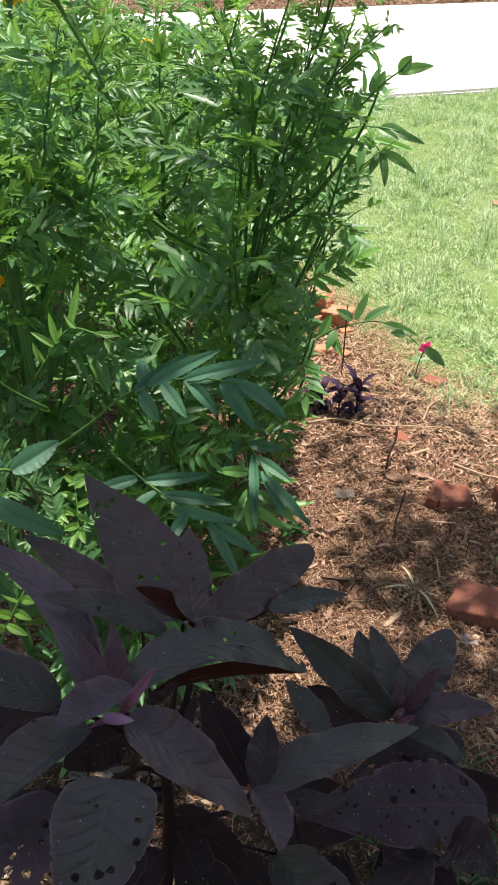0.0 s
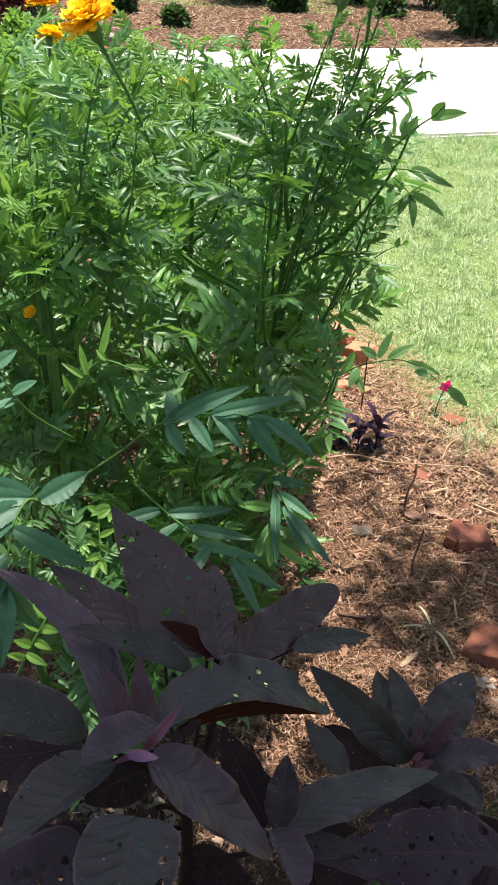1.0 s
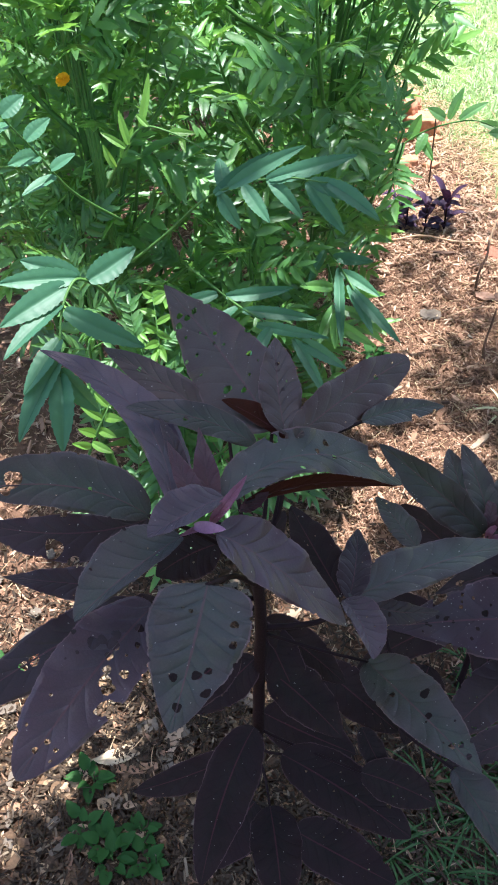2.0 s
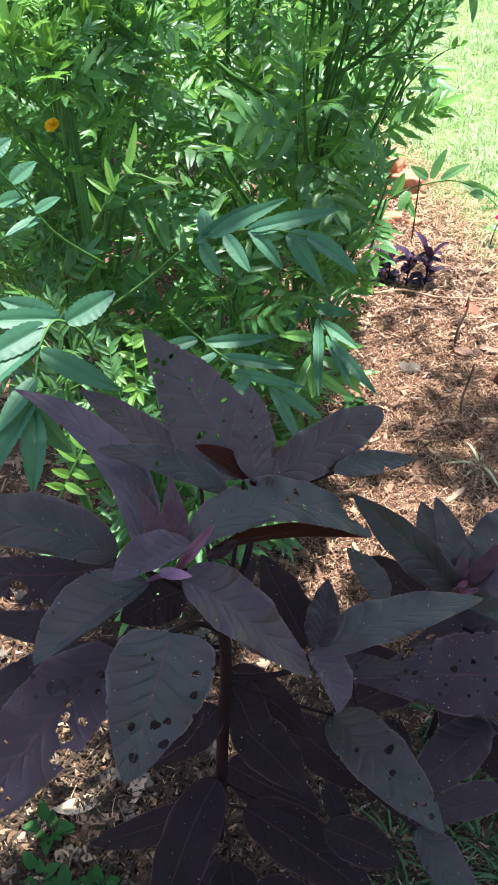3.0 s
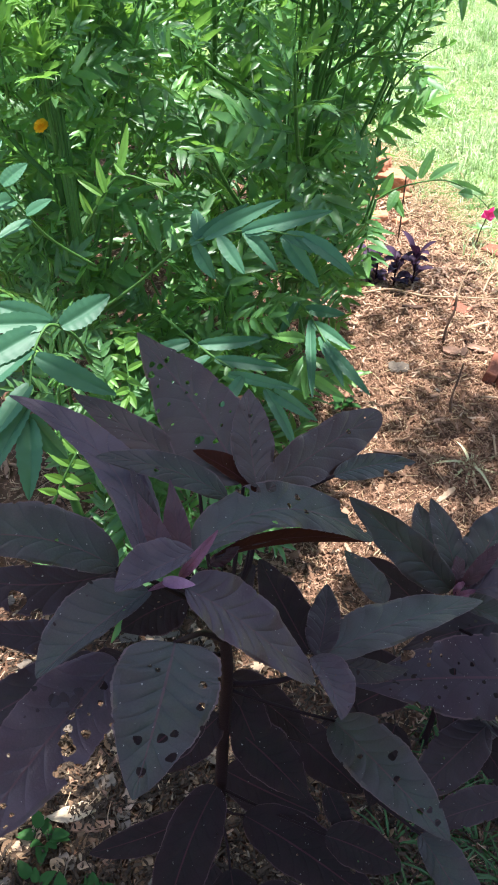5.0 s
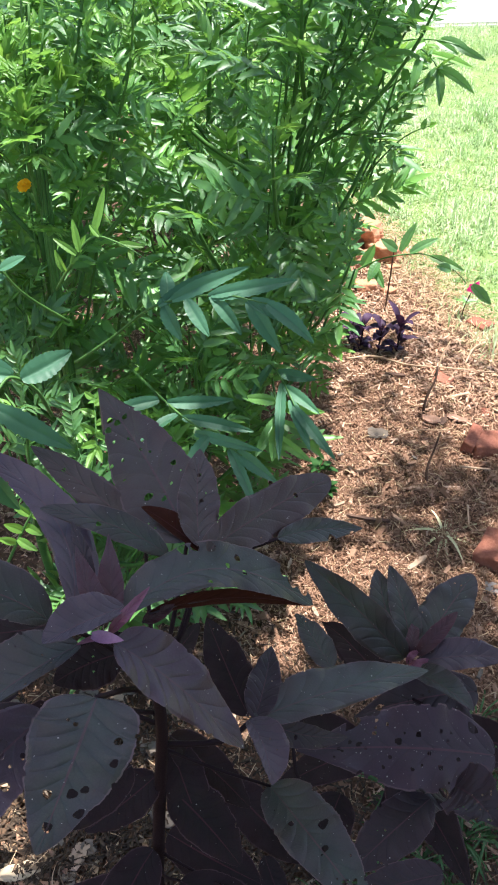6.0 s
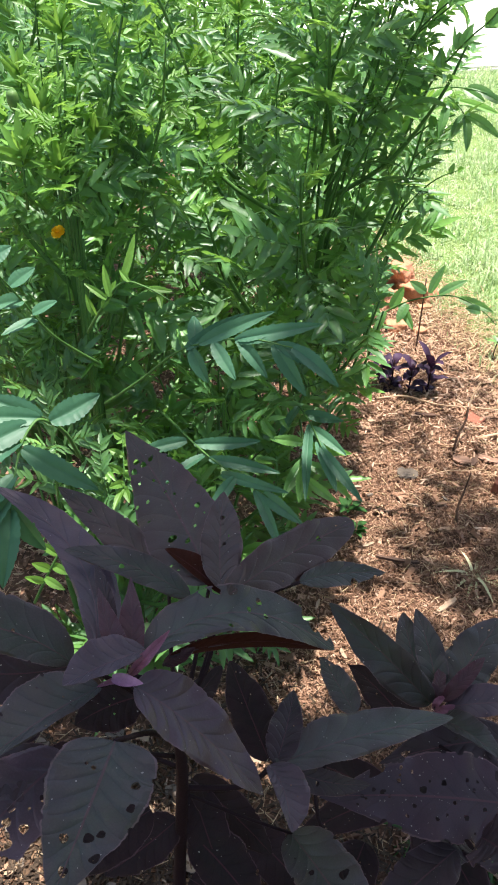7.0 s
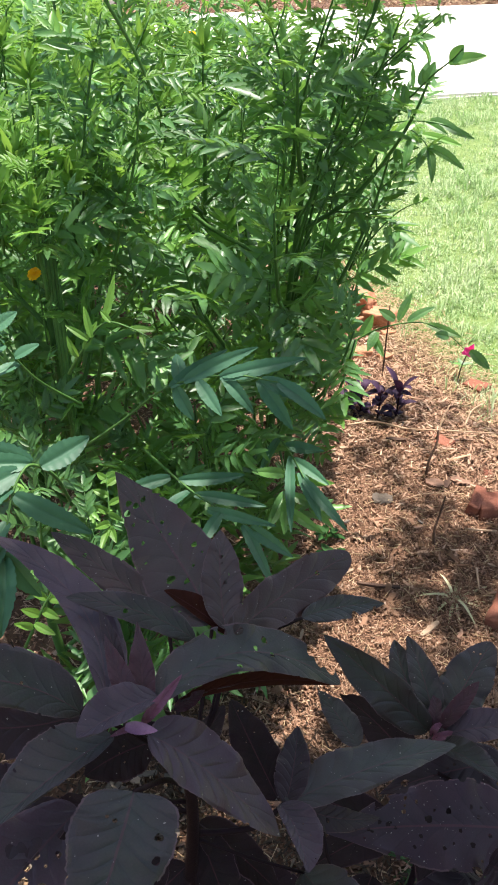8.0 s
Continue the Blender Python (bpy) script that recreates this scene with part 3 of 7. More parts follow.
def clear_path(p):
    """Keeps foliage out of the open strip of mulch and away from the amaranths."""
    return p.x > 0.15 + 0.24 * max(0, p.z - 0.3) and p.y < 2.9 or (p.y < 1.3 and p.z > 0.45 and p.x > -0.15) or p.y < 1.12 or (p.x < -0.2 and p.y < 1.85 + 0.9 * (p.x + 0.2) and p.z < 0.72) or (p.y < 1.5 and -0.26 < p.x < -0.1 and 0.5 < p.z < 0.98)


def extra_branch(plant, points, seed, leaves=6, size=0.9, young=False, first=0.3):
    """One more shoot along points in the world, with pairs of feathered leaves."""
    rng = random.Random(seed)
    pts = [p - Vector(plant.location) for p in curve_points(points, 5)]
    part("branch", mesh_of("branch", *tube(pts, 0.0032, 0.0012, 5), M_STEM), plant)
    turn = rng.uniform(0, 3)
    for p in range(leaves):
        k = (first + (0.99 - first) * p / (leaves - 1)) * (len(pts) - 1)
        i = min(len(pts) - 2, int(k))
        c, way = pts[i].lerp(pts[i + 1], k - i), (pts[i + 1] - pts[i]).normalized()
        u = way.orthogonal().normalized()
        turn += 1.57
        for side in (0, math.pi):
            d = u * math.cos(turn + side) + way.cross(u) * math.sin(turn + side) + way * rng.uniform(0.4, 0.9)
            me = rng.choice(SMALL if young and p > leaves * 0.4 else TWIGS if plant is front else LEAVES)
            part("leaf", me, plant, "", aim(c, d, Vector((rng.uniform(-0.4, 0.4), rng.uniform(-0.9, -0.3), 0.9)), size * (1.05 - 0.45 * p / leaves) * rng.uniform(0.8, 1.15), rng.uniform(-0.4, 0.4)))


def growing_tip(plant, at, seed, size=0.05):
    """A shoot's tip: narrow young leaflets that fan out and up from one point."""
    rng = random.Random(seed)
    base = Vector(at) - Vector(plant.location)
    shoot = part("growing_tip", mesh_of("growing_tip", *tube([base - Vector((0.004, -0.004, 0.09)), base - Vector((0.002, -0.001, 0.045)), base], 0.0022, 0.0015, 5), M_STEM), plant, "tip of a shoot with a bright green fan of young leaves")
    for k in range(15):
        a, tilt = k * 2.4, radians(18 + 62 * k / 15 + rng.uniform(-9, 9))
        d = Vector((math.cos(a) * math.sin(tilt), math.sin(a) * math.sin(tilt), math.cos(tilt)))
        blade = leaflet(base - Vector((0, 0, 0.002 * k)), d, Vector((rng.uniform(-0.3, 0.3), -0.8, 0.6)), size * rng.uniform(0.75, 1.2), size * 0.2, rng, 8, 0.1)
        part("young_leaf", mesh_of("young_leaf", *blade, M_YOUNG), shoot)
    return shoot


def toothed_blade(base, way, up, length, width, rng):
    """A lance-shaped leaflet with saw-toothed edges, a sunken midrib and rippled side veins."""
    way, side = way.normalized(), way.cross(up).normalized()
    nor = side.cross(way).normalized()
    bend, curl, fold = rng.uniform(0.0, 0.3), rng.uniform(-0.12, 0.12), rng.uniform(0.08, 0.22)
    cuts, cols = 40, (-1.0, -0.6, -0.14, 0.0, 0.14, 0.6, 1.0)
    verts, faces = [], []
    for i in range(cuts + 1):
        u = i / cuts
        w = width * 0.56 * math.sin(math.pi * (0.05 + 0.95 * u) ** 0.82) ** 0.75 + 0.0004
        c = base + way * length * u + (side * curl - nor * bend) * length * u * u
        for q in cols:
            a = abs(q)
            saw = 1 + 0.11 * ((i % 4) / 3 - 0.5) if a == 1.0 else 1.0
            lift = a * w * fold * 2 - (0.05 * width if a < 0.05 else 0.0) + 0.012 * width * math.sin(u * 44 - a * 5) * (0.2 < a < 0.9)
            verts.append(c + side * q * w * saw + nor * lift)
    n = len(cols)
    for i in range(cuts):
        for k in range(n - 1):
            faces.append((i * n + k, i * n + k + 1, (i + 1) * n + k + 1, (i + 1) * n + k))
    return verts, faces


def feather_leaf(plant, rachis, leaflets, width, label, seed=2, material=None):
    """A large leaf given by its midrib and by where each toothed leaflet starts and ends."""
    rng = random.Random(seed)
    off = Vector(plant.location)
    leaf = part("leaf", mesh_of("leaf", *tube([p - off for p in curve_points(rachis, 6)], 0.0024, 0.0008, 6), M_STEM), plant, label)
    for b, t in leaflets:
        b, t = Vector(b) - off, Vector(t) - off
        blade = toothed_blade(b, t - b, Vector((rng.uniform(-0.35, 0.35), -0.7, 0.7)), (t - b).length, width * rng.uniform(0.85, 1.1), rng)
        part("leaflet", mesh_of("leaflet", *blade, material or M_LEAF), leaf)
    return leaf


front = marigold(0.02, 2.02, 1.12, 11, (0.1, -0.05), 16, "tall leafy marigold bush with dark green feathery leaves", 1.1, 0.12, 0.62, clear_path)
left = marigold(-0.19, 1.55, 1.0, 12, (-0.06, 0.02), 10, "marigold bush with a thick ribbed green stem", 0.75, 0.12, 0.4, clear_path)
low_one = marigold(-0.02, 1.66, 0.62, 31, (0.03, -0.03), 11, "low leafy marigold between the taller bushes", 0.9, 0.05, 0.65, clear_path, 0.15)
marigold(-0.3, 1.56, 0.62, 32, (0.0, 0.0), 9, "low leafy marigold between the taller bushes", 0.7, 0.05, 0.65, clear_path, 0.15)
marigold(-0.1, 1.42, 0.5, 34, (0.02, -0.03), 9, "low leafy marigold between the taller bushes", 1.0, 0.05, 0.65, clear_path, 0.15)
marigold(0.04, 2.35, 0.75, 33, (0.0, 0.0), 10, "low leafy marigold between the taller bushes", 0.65, 0.05, 0.5, clear_path, 0.15)
marigold(-0.2, 2.4, 1.14, 13, (0.0, 0.0), 14, spread=1.0, detail=0.6, skip=clear_path)
marigold(-0.4, 1.74, 1.06, 36, (0.03, -0.02), 10, spread=0.9, detail=0.55, skip=clear_path)
marigold(-0.6, 1.98, 1.13, 14, (0.0, 0.0), 14, detail=0.6, skip=clear_path)
marigold(-0.62, 2.6, 1.1, 15, (0.0, 0.0), 13, detail=0.7)
marigold(-0.25, 3.0, 1.03, 16, (0.0, 0.0), 13, skip=lambda p: p.x > 0.06 + 0.2 * p.z)
marigold(-0.95, 3.1, 1.05, 17, (0.0, 0.0), 12)
marigold(-1.1, 2.3, 1.1, 18, (0.0, 0.0), 12)
marigold(-0.6, 3.5, 1.0, 19, (0.0, 0.0), 12)
marigold(-1.4, 3.7, 0.9, 20, (0.0, 0.0), 12)
extra_branch(front, ((0.08, 2.02, 0.6), (0.19, 2.08, 0.889), (0.256, 2.05, 0.987), (0.31, 2.0, 1.03)), 2, 5, 0.62)
extra_branch(front, ((0.09, 2.0, 0.7), (0.153, 1.972, 1.037), (0.23, 1.907, 1.167), (0.324, 1.827, 1.27)), 3, 7, 0.6)
extra_branch(front, ((0.1, 1.97, 0.8), (0.161, 1.883, 1.09), (0.227, 1.822, 1.269), (0.27, 1.785, 1.42)), 4, 9, 0.65, True)
extra_branch(front, ((0.08, 1.97, 0.8), (0.105, 1.867, 1.06), (0.144, 1.805, 1.215), (0.186, 1.727, 1.33)), 5, 9, 0.7, True)
extra_branch(front, ((0.05, 2.02, 0.5), (0.156, 2.08, 0.775), (0.228, 2.09, 0.78), (0.29, 2.1, 0.82)), 6, 4, 0.55)
extra_branch(front, ((0.06, 1.97, 0.8), (0.092, 1.85, 1.085), (0.081, 1.8, 1.221), (0.044, 1.78, 1.297)), 7, 9, 0.7, True)
extra_branch(front, ((0.06, 1.97, 0.8), (0.105, 1.867, 1.06), (0.027, 1.88, 1.175), (-0.115, 1.847, 1.189)), 8, 7, 0.75, True)
for k, (dx, dy) in enumerate(((0.004, 0.0), (0.0078, -0.003), (0.0122, -0.003), (0.016, 0.0005), (0.01, 0.004))):
    part("stem", mesh_of("stem", *tube([p - Vector(left.location) for p in curve_points(((-0.185 + dx, 1.55 + dy, -0.01), (-0.194 + dx, 1.505 + dy, 0.528), (-0.221 + 1.3 * dx, 1.53 + dy, 0.985), (-0.235 + 4 * dx, 1.55 + 4 * dy, 1.2 - 0.03 * k)), 6)], 0.0046, 0.0016, 8), M_STEM), left)
extra_branch(left, ((-0.2, 1.6, 0.6), (-0.12, 1.58, 0.95), (-0.07, 1.55, 1.1), (-0.05, 1.53, 1.21)), 130, 9, 0.75, True)
fan = random.Random(91)
for k in range(5):
    x, y, z = -0.25 + 0.11 * k, 1.93 + fan.uniform(-0.12, 0.2), fan.uniform(0.95, 1.2)
    extra_branch(front, ((0.02 + fan.uniform(-0.03, 0.03), 2.04, 0.05), (0.02 + (x - 0.02) * 0.3, 2.05, 0.4), (0.02 + (x - 0.02) * 0.75, y, 0.8), (x, y, z)), 100 + k, 8, 0.75, True, 0.42)
for k in range(2):
    x, y, z = -0.4 + 0.16 * k, 1.62 + fan.uniform(-0.1, 0.1), fan.uniform(0.85, 1.08)
    extra_branch(left, ((-0.19, 1.56, 0.05), (-0.2 + (x + 0.2) * 0.3, 1.57, 0.4), (-0.2 + (x + 0.2) * 0.75, y, 0.7), (x, y, z)), 120 + k, 7, 0.7, True, 0.45)
extra_branch(left, ((-0.2, 1.56, 0.5), (-0.2, 1.53, 0.8), (-0.21, 1.52, 1.0), (-0.2, 1.5, 1.12)), 9, 8, 0.8, True)
add_flower(left, Vector((-0.03, 1.56, 1.16)) - Vector(left.location), Vector((-0.085, 1.507, 1.315)) - Vector(left.location), 1.12)
add_flower(left, Vector((-0.38, 2.0, 1.05)) - Vector(left.location), Vector((-0.40, 2.07, 1.225)) - Vector(left.location), 0.8)
add_flower(left, Vector((-0.44, 2.16, 1.1)) - Vector(left.location), Vector((-0.45, 2.169, 1.265)) - Vector(left.location), 1.0)
add_flower(front, Vector((-0.15, 2.1, 1.03)) - Vector(front.location), Vector((-0.157, 2.147, 1.15)) - Vector(front.location), 0.5)
add_flower(front, Vector((0.15, 1.8, 1.22)) - Vector(front.location), Vector((0.183, 1.827, 1.34)) - Vector(front.location), 1.1, False)
add_flower(front, Vector((0.22, 1.83, 1.25)) - Vector(front.location), Vector((0.235, 1.8, 1.35)) - Vector(front.location), 0.9, False)
add_flower(left, Vector((-0.25, 1.5, 0.98)) - Vector(left.location), Vector((-0.26, 1.49, 1.1)) - Vector(left.location), 1.0, False)


# ---- amaranths ----
def broad_leaf(plant, base, mid, tip, width, up=(0.0, -0.45, 0.9), fold=0.38, material=None, holes=(), wave=0.05, label="", pecks=0, seed=1, shape=(0.56, 1.12), veins=1.0):
    """A pointed oval blade along a bent midrib, with eaten holes (u, v, radius in half widths). width: one number for a blade folded
    evenly, or the breadth and the rise in degrees of the left half, then of the right half. shape: how fast it widens and narrows."""
    rng = random.Random(seed)
    base, mid, tip, up = Vector(base), Vector(mid), Vector(tip), Vector(up)
    holes = list(holes) + [(rng.uniform(0.15, 0.9), rng.uniform(-0.8, 0.8), rng.uniform(0.022, 0.05)) for _ in range(pecks)]
    holes += [(rng.uniform(0.2, 0.93), rng.choice((-1, 1)) * rng.uniform(0.97, 1.06), rng.uniform(0.03, 0.1)) for _ in range(3 + pecks // 4 if pecks else 0)]
    nu, nv = (110, 56) if holes else (56, 20)
    length = (mid - base).length + (tip - mid).length
    phase = rng.uniform(0, 6)
    if isinstance(width, tuple):
        halves = (width[0], radians(width[1])), (width[2], radians(width[3]))
        width = width[0] + width[2]
    else:
        halves = ((width * 0.46, math.atan(fold)),) * 2
    aspect = length / (width * 0.5)
    peak = shape[0] / (shape[0] + shape[1])
    full = (peak + 0.004) ** shape[0] * (1 - peak) ** shape[1]

    def breadth(u):
        return (u + 0.004) ** shape[0] * (1.0 - u) ** shape[1] / full

    def place(u, v):
        c = base * (1 - u) ** 2 + mid * 2 * u * (1 - u) + tip * u * u
        way = ((mid - base) * (1 - u) + (tip - mid) * u).normalized()
        side = way.cross(up).normalized()
        nor = side.cross(way).normalized()
        half, rise = halves[0] if v < 0 else halves[1]
        w = half * breadth(u) + 0.0003
        a = abs(v)
        ruffle = wave * width * a**1.5 * (math.sin(u * 17 + phase + (1.3 if v > 0 else 0)) + 0.35 * math.sin(u * 41 + 2 * phase))
        groove = abs(math.sin((u * 9 - a * (2.6 - 1.2 * a)) * math.pi))
        quilt = (0.0135 * veins * width * (groove**0.6 - 0.7) * min(1, 5 * a) * (1 - a) + 0.01 * width * math.exp(-((a / 0.05) ** 2))) * min(1.0, breadth(u) ** 2)
        edge = max(0.0, (a - 0.86) / 0.14)
        tooth = 1 + edge * (0.025 * math.sin(u * 23 + phase * 3) + 0.008 * math.sin(u * 67 + phase) + 0.008 * math.sin(u * 151 + 5 * phase + v))
        curl = -0.05 * width * edge * max(0.0, math.sin(u * 9 + phase * 2))
        bow = a * (1 - 0.18 * a)
        return c + side * w * v * tooth * math.cos(rise) + nor * (bow * w * math.sin(rise) + (ruffle + curl) * min(1, 6 * u * (1 - u)) + quilt)

    def hole_at(u, v):
        ww = breadth(u)
        for hu, hv, hr in holes:
            du, dv = (u - hu) * aspect, (v - hv) * ww
            r = hr * (1 + 0.12 * math.sin(3 * math.atan2(dv, du) + 40 * hu))
            if du * du + dv * dv < r * r:
                return hu, hv, du, dv, r, ww
        return None

    uvs, gone = [], []
    for i in range(nu + 1):
        for j in range(nv + 1):
            u, v = i / nu, 2 * j / nv - 1
            uvs.append((u, v))
            gone.append(hole_at(u, v) if holes else None)
    faces, used = [], set()
    for i in range(nu):
        for j in range(nv):
            k = i * (nv + 1) + j
            f = (k, k + 1, k + nv + 2, k + nv + 1)
            if sum(gone[q] is not None for q in f) < 3:
                faces.append(f)
                used.update(f)
    for k in used:
        if gone[k]:
            hu, hv, du, dv, r, ww = gone[k]
            d = max(1e-4, math.hypot(du, dv))
            uvs[k] = (min(1.0, max(0.0, hu + du / d * r / aspect)), max(-1.0, min(1.0, hv + dv / d * r / ww)))
    keep = sorted(used)
    slot = {k: i for i, k in enumerate(keep)}
    me = mesh_of("leaf", [place(*uvs[k]) for k in keep], [tuple(slot[q] for q in f) for f in faces], material or M_DARK)
    layer = me.uv_layers.new(name="UVMap")
    for loop in me.loops:
        layer.data[loop.index].uv = uvs[keep[loop.vertex_index]]
    off = -Vector(plant.location)
    me.transform(Matrix.Translation(off))
    ob = part("leaf", me, plant, label)
    line = [base * (1 - u) ** 2 + mid * 2 * u * (1 - u) + tip * u * u for u in (0, 0.2, 0.4, 0.6, 0.8, 0.96)]
    drop = (tip - base).cross(up).normalized().cross((tip - base).normalized()) * -0.0012
    rib = mesh_of("midrib", *tube([p + off + drop for p in line], 0.0015, 0.0004, 5), M_RIB)
    part("midrib", rib, ob)
    return ob


def leaf_stalk(plant, points, r0=0.0026, r1=0.0018, name="leaf_stalk"):
    off = -Vector(plant.location)
    return part(name, mesh_of(name, *tube([p + off for p in curve_points(points, 4)], r0, r1, 7), M_REDSTEM), plant)
feather_leaf(left, ((-0.096, 1.351, 0.741), (-0.033, 1.340, 0.800), (0.039, 1.323, 0.872), (0.123, 1.317, 0.905), (0.190, 1.309, 0.908)), (
    ((0.055, 1.321, 0.880), (0.045, 1.365, 0.901)),
    ((0.064, 1.316, 0.888), (0.153, 1.342, 0.941)),
    ((0.045, 1.316, 0.877), (0.110, 1.367, 0.917)),
    ((0.113, 1.314, 0.902), (0.218, 1.328, 0.938)),
    ((0.116, 1.315, 0.904), (0.168, 1.325, 0.923)),
    ((0.084, 1.313, 0.894), (0.120, 1.282, 0.866)),
    ((0.117, 1.314, 0.903), (0.166, 1.296, 0.873)),
    ((0.164, 1.314, 0.905), (0.216, 1.276, 0.867)),
    ((0.190, 1.309, 0.908), (0.260, 1.275, 0.896)),
    ((0.052, 1.318, 0.877), (0.079, 1.294, 0.844)),
    ((0.167, 1.315, 0.905), (0.241, 1.299, 0.899)),
), 0.0168, "large toothed blue-green leaf in front of the bush", material=M_HERO)
feather_leaf(left, ((-0.027, 1.133, 0.813), (-0.028, 1.107, 0.866), (-0.040, 1.083, 0.897), (-0.046, 1.067, 0.897), (-0.049, 1.042, 0.881), (-0.043, 1.009, 0.854), (-0.037, 0.988, 0.839)), (
    ((-0.034, 1.088, 0.893), (0.011, 1.130, 0.906)),
    ((-0.042, 1.084, 0.898), (-0.108, 1.081, 0.914)),
    ((-0.043, 1.082, 0.899), (-0.112, 1.040, 0.917)),
    ((-0.051, 1.069, 0.897), (-0.095, 0.999, 0.894)),
    ((-0.051, 1.050, 0.886), (-0.092, 0.975, 0.877)),
    ((-0.047, 1.045, 0.882), (0.035, 1.045, 0.839)),
    ((-0.046, 1.021, 0.863), (-0.060, 0.956, 0.843)),
    ((-0.042, 1.005, 0.849), (-0.066, 0.920, 0.816)),
    ((-0.038, 0.990, 0.841), (-0.010, 0.926, 0.799)),
    ((-0.038, 0.994, 0.845), (-0.002, 0.978, 0.798)),
), 0.0225, "large toothed blue-green leaf in front of the bush", material=M_HERO)
feather_leaf(front, ((0.205, 2.096, 0.922), (0.270, 1.914, 1.103), (0.298, 1.854, 1.151), (0.327, 1.769, 1.197), (0.349, 1.696, 1.228), (0.362, 1.642, 1.252)), (
    ((0.349, 1.696, 1.227), (0.365, 1.695, 1.247)),
    ((0.346, 1.698, 1.224), (0.395, 1.700, 1.239)),
    ((0.316, 1.794, 1.179), (0.325, 1.797, 1.208)),
    ((0.309, 1.828, 1.168), (0.308, 1.826, 1.192)),
    ((0.270, 1.912, 1.102), (0.269, 1.917, 1.136)),
    ((0.262, 1.896, 1.096), (0.226, 1.883, 1.115)),
    ((0.286, 1.870, 1.130), (0.276, 1.869, 1.159)),
    ((0.254, 1.888, 1.065), (0.225, 1.875, 1.082)),
    ((0.243, 1.932, 1.036), (0.271, 1.932, 1.055)),
), 0.0155, "long dark twig with oval leaflets against the driveway")
feather_leaf(front, ((0.174, 2.046, 0.967), (0.223, 1.932, 1.145), (0.258, 1.909, 1.190), (0.296, 1.893, 1.228), (0.325, 1.882, 1.255)), (
    ((0.266, 1.913, 1.197), (0.273, 1.919, 1.232)),
    ((0.283, 1.894, 1.216), (0.295, 1.905, 1.254)),
    ((0.314, 1.887, 1.246), (0.327, 1.881, 1.260)),
    ((0.287, 1.891, 1.222), (0.317, 1.887, 1.233)),
    ((0.252, 1.905, 1.181), (0.272, 1.904, 1.200)),
    ((0.234, 1.930, 1.159), (0.239, 1.967, 1.239)),
    ((0.230, 1.934, 1.154), (0.202, 1.927, 1.180)),
    ((0.218, 1.914, 1.121), (0.190, 1.907, 1.147)),
    ((0.214, 1.913, 1.112), (0.257, 1.907, 1.116)),
), 0.0135, "upright twig with small dark leaflets", seed=3)
feather_leaf(front, ((0.068, 2.156, 0.945), (0.155, 2.082, 1.007), (0.221, 2.048, 1.045), (0.272, 2.034, 1.064), (0.318, 2.013, 1.072), (0.358, 2.007, 1.068)), (
    ((0.318, 2.013, 1.071), (0.355, 1.993, 1.057)),
    ((0.324, 2.017, 1.073), (0.378, 2.008, 1.071)),
    ((0.348, 2.009, 1.069), (0.403, 1.990, 1.050)),
    ((0.298, 2.024, 1.067), (0.266, 1.990, 1.054)),
    ((0.251, 2.038, 1.058), (0.210, 2.021, 1.074)),
    ((0.200, 2.050, 1.036), (0.166, 2.002, 1.005)),
    ((0.216, 2.046, 1.043), (0.247, 2.018, 1.020)),
    ((0.155, 2.082, 1.007), (0.113, 2.064, 1.022)),
), 0.0145, "long arching twig with drooping leaflets", seed=4)
feather_leaf(front, ((0.254, 2.037, 1.038), (0.285, 2.031, 1.053), (0.311, 2.017, 1.043), (0.329, 1.998, 1.028)), (
    ((0.327, 2.000, 1.031), (0.399, 1.986, 1.015)),
    ((0.328, 1.999, 1.030), (0.350, 1.956, 0.986)),
    ((0.313, 2.021, 1.048), (0.385, 2.011, 1.037)),
    ((0.326, 1.999, 1.030), (0.307, 1.957, 1.000)),
    ((0.294, 2.018, 1.040), (0.287, 1.972, 1.002)),
    ((0.270, 2.014, 1.022), (0.280, 1.975, 0.989)),
    ((0.280, 2.028, 1.052), (0.259, 1.989, 1.028)),
), 0.0165, "drooping dark leaf hanging over the lawn", seed=5)
feather_leaf(front, ((0.192, 2.113, 0.735), (0.237, 2.111, 0.862), (0.269, 2.092, 0.950), (0.316, 2.056, 1.009)), (
    ((0.261, 2.085, 0.930), (0.238, 2.084, 0.961)),
    ((0.243, 2.116, 0.879), (0.203, 2.115, 0.916)),
    ((0.250, 2.100, 0.907), (0.229, 2.102, 0.944)),
    ((0.229, 2.095, 0.843), (0.167, 2.073, 0.857)),
), 0.013, "thin rising twig with few leaflets", seed=6)
feather_leaf(front, ((0.199, 2.121, 0.745), (0.225, 2.114, 0.798), (0.266, 2.112, 0.855), (0.299, 2.104, 0.886), (0.333, 2.098, 0.904)), (
    ((0.235, 2.118, 0.806), (0.322, 2.120, 0.810)),
    ((0.313, 2.106, 0.891), (0.319, 2.103, 0.912)),
    ((0.327, 2.098, 0.901), (0.337, 2.090, 0.912)),
    ((0.267, 2.110, 0.851), (0.310, 2.086, 0.830)),
), 0.0115, "thin rising twig with few leaflets", seed=7)
feather_leaf(front, ((0.214, 2.122, 0.778), (0.253, 2.111, 0.875), (0.281, 2.106, 0.931), (0.307, 2.103, 0.972)), (
    ((0.298, 2.104, 0.955), (0.313, 2.084, 0.947)),
    ((0.286, 2.110, 0.936), (0.280, 2.107, 0.960)),
    ((0.272, 2.102, 0.914), (0.296, 2.093, 0.921)),
), 0.0085, "thin rising twig with few leaflets", seed=8)
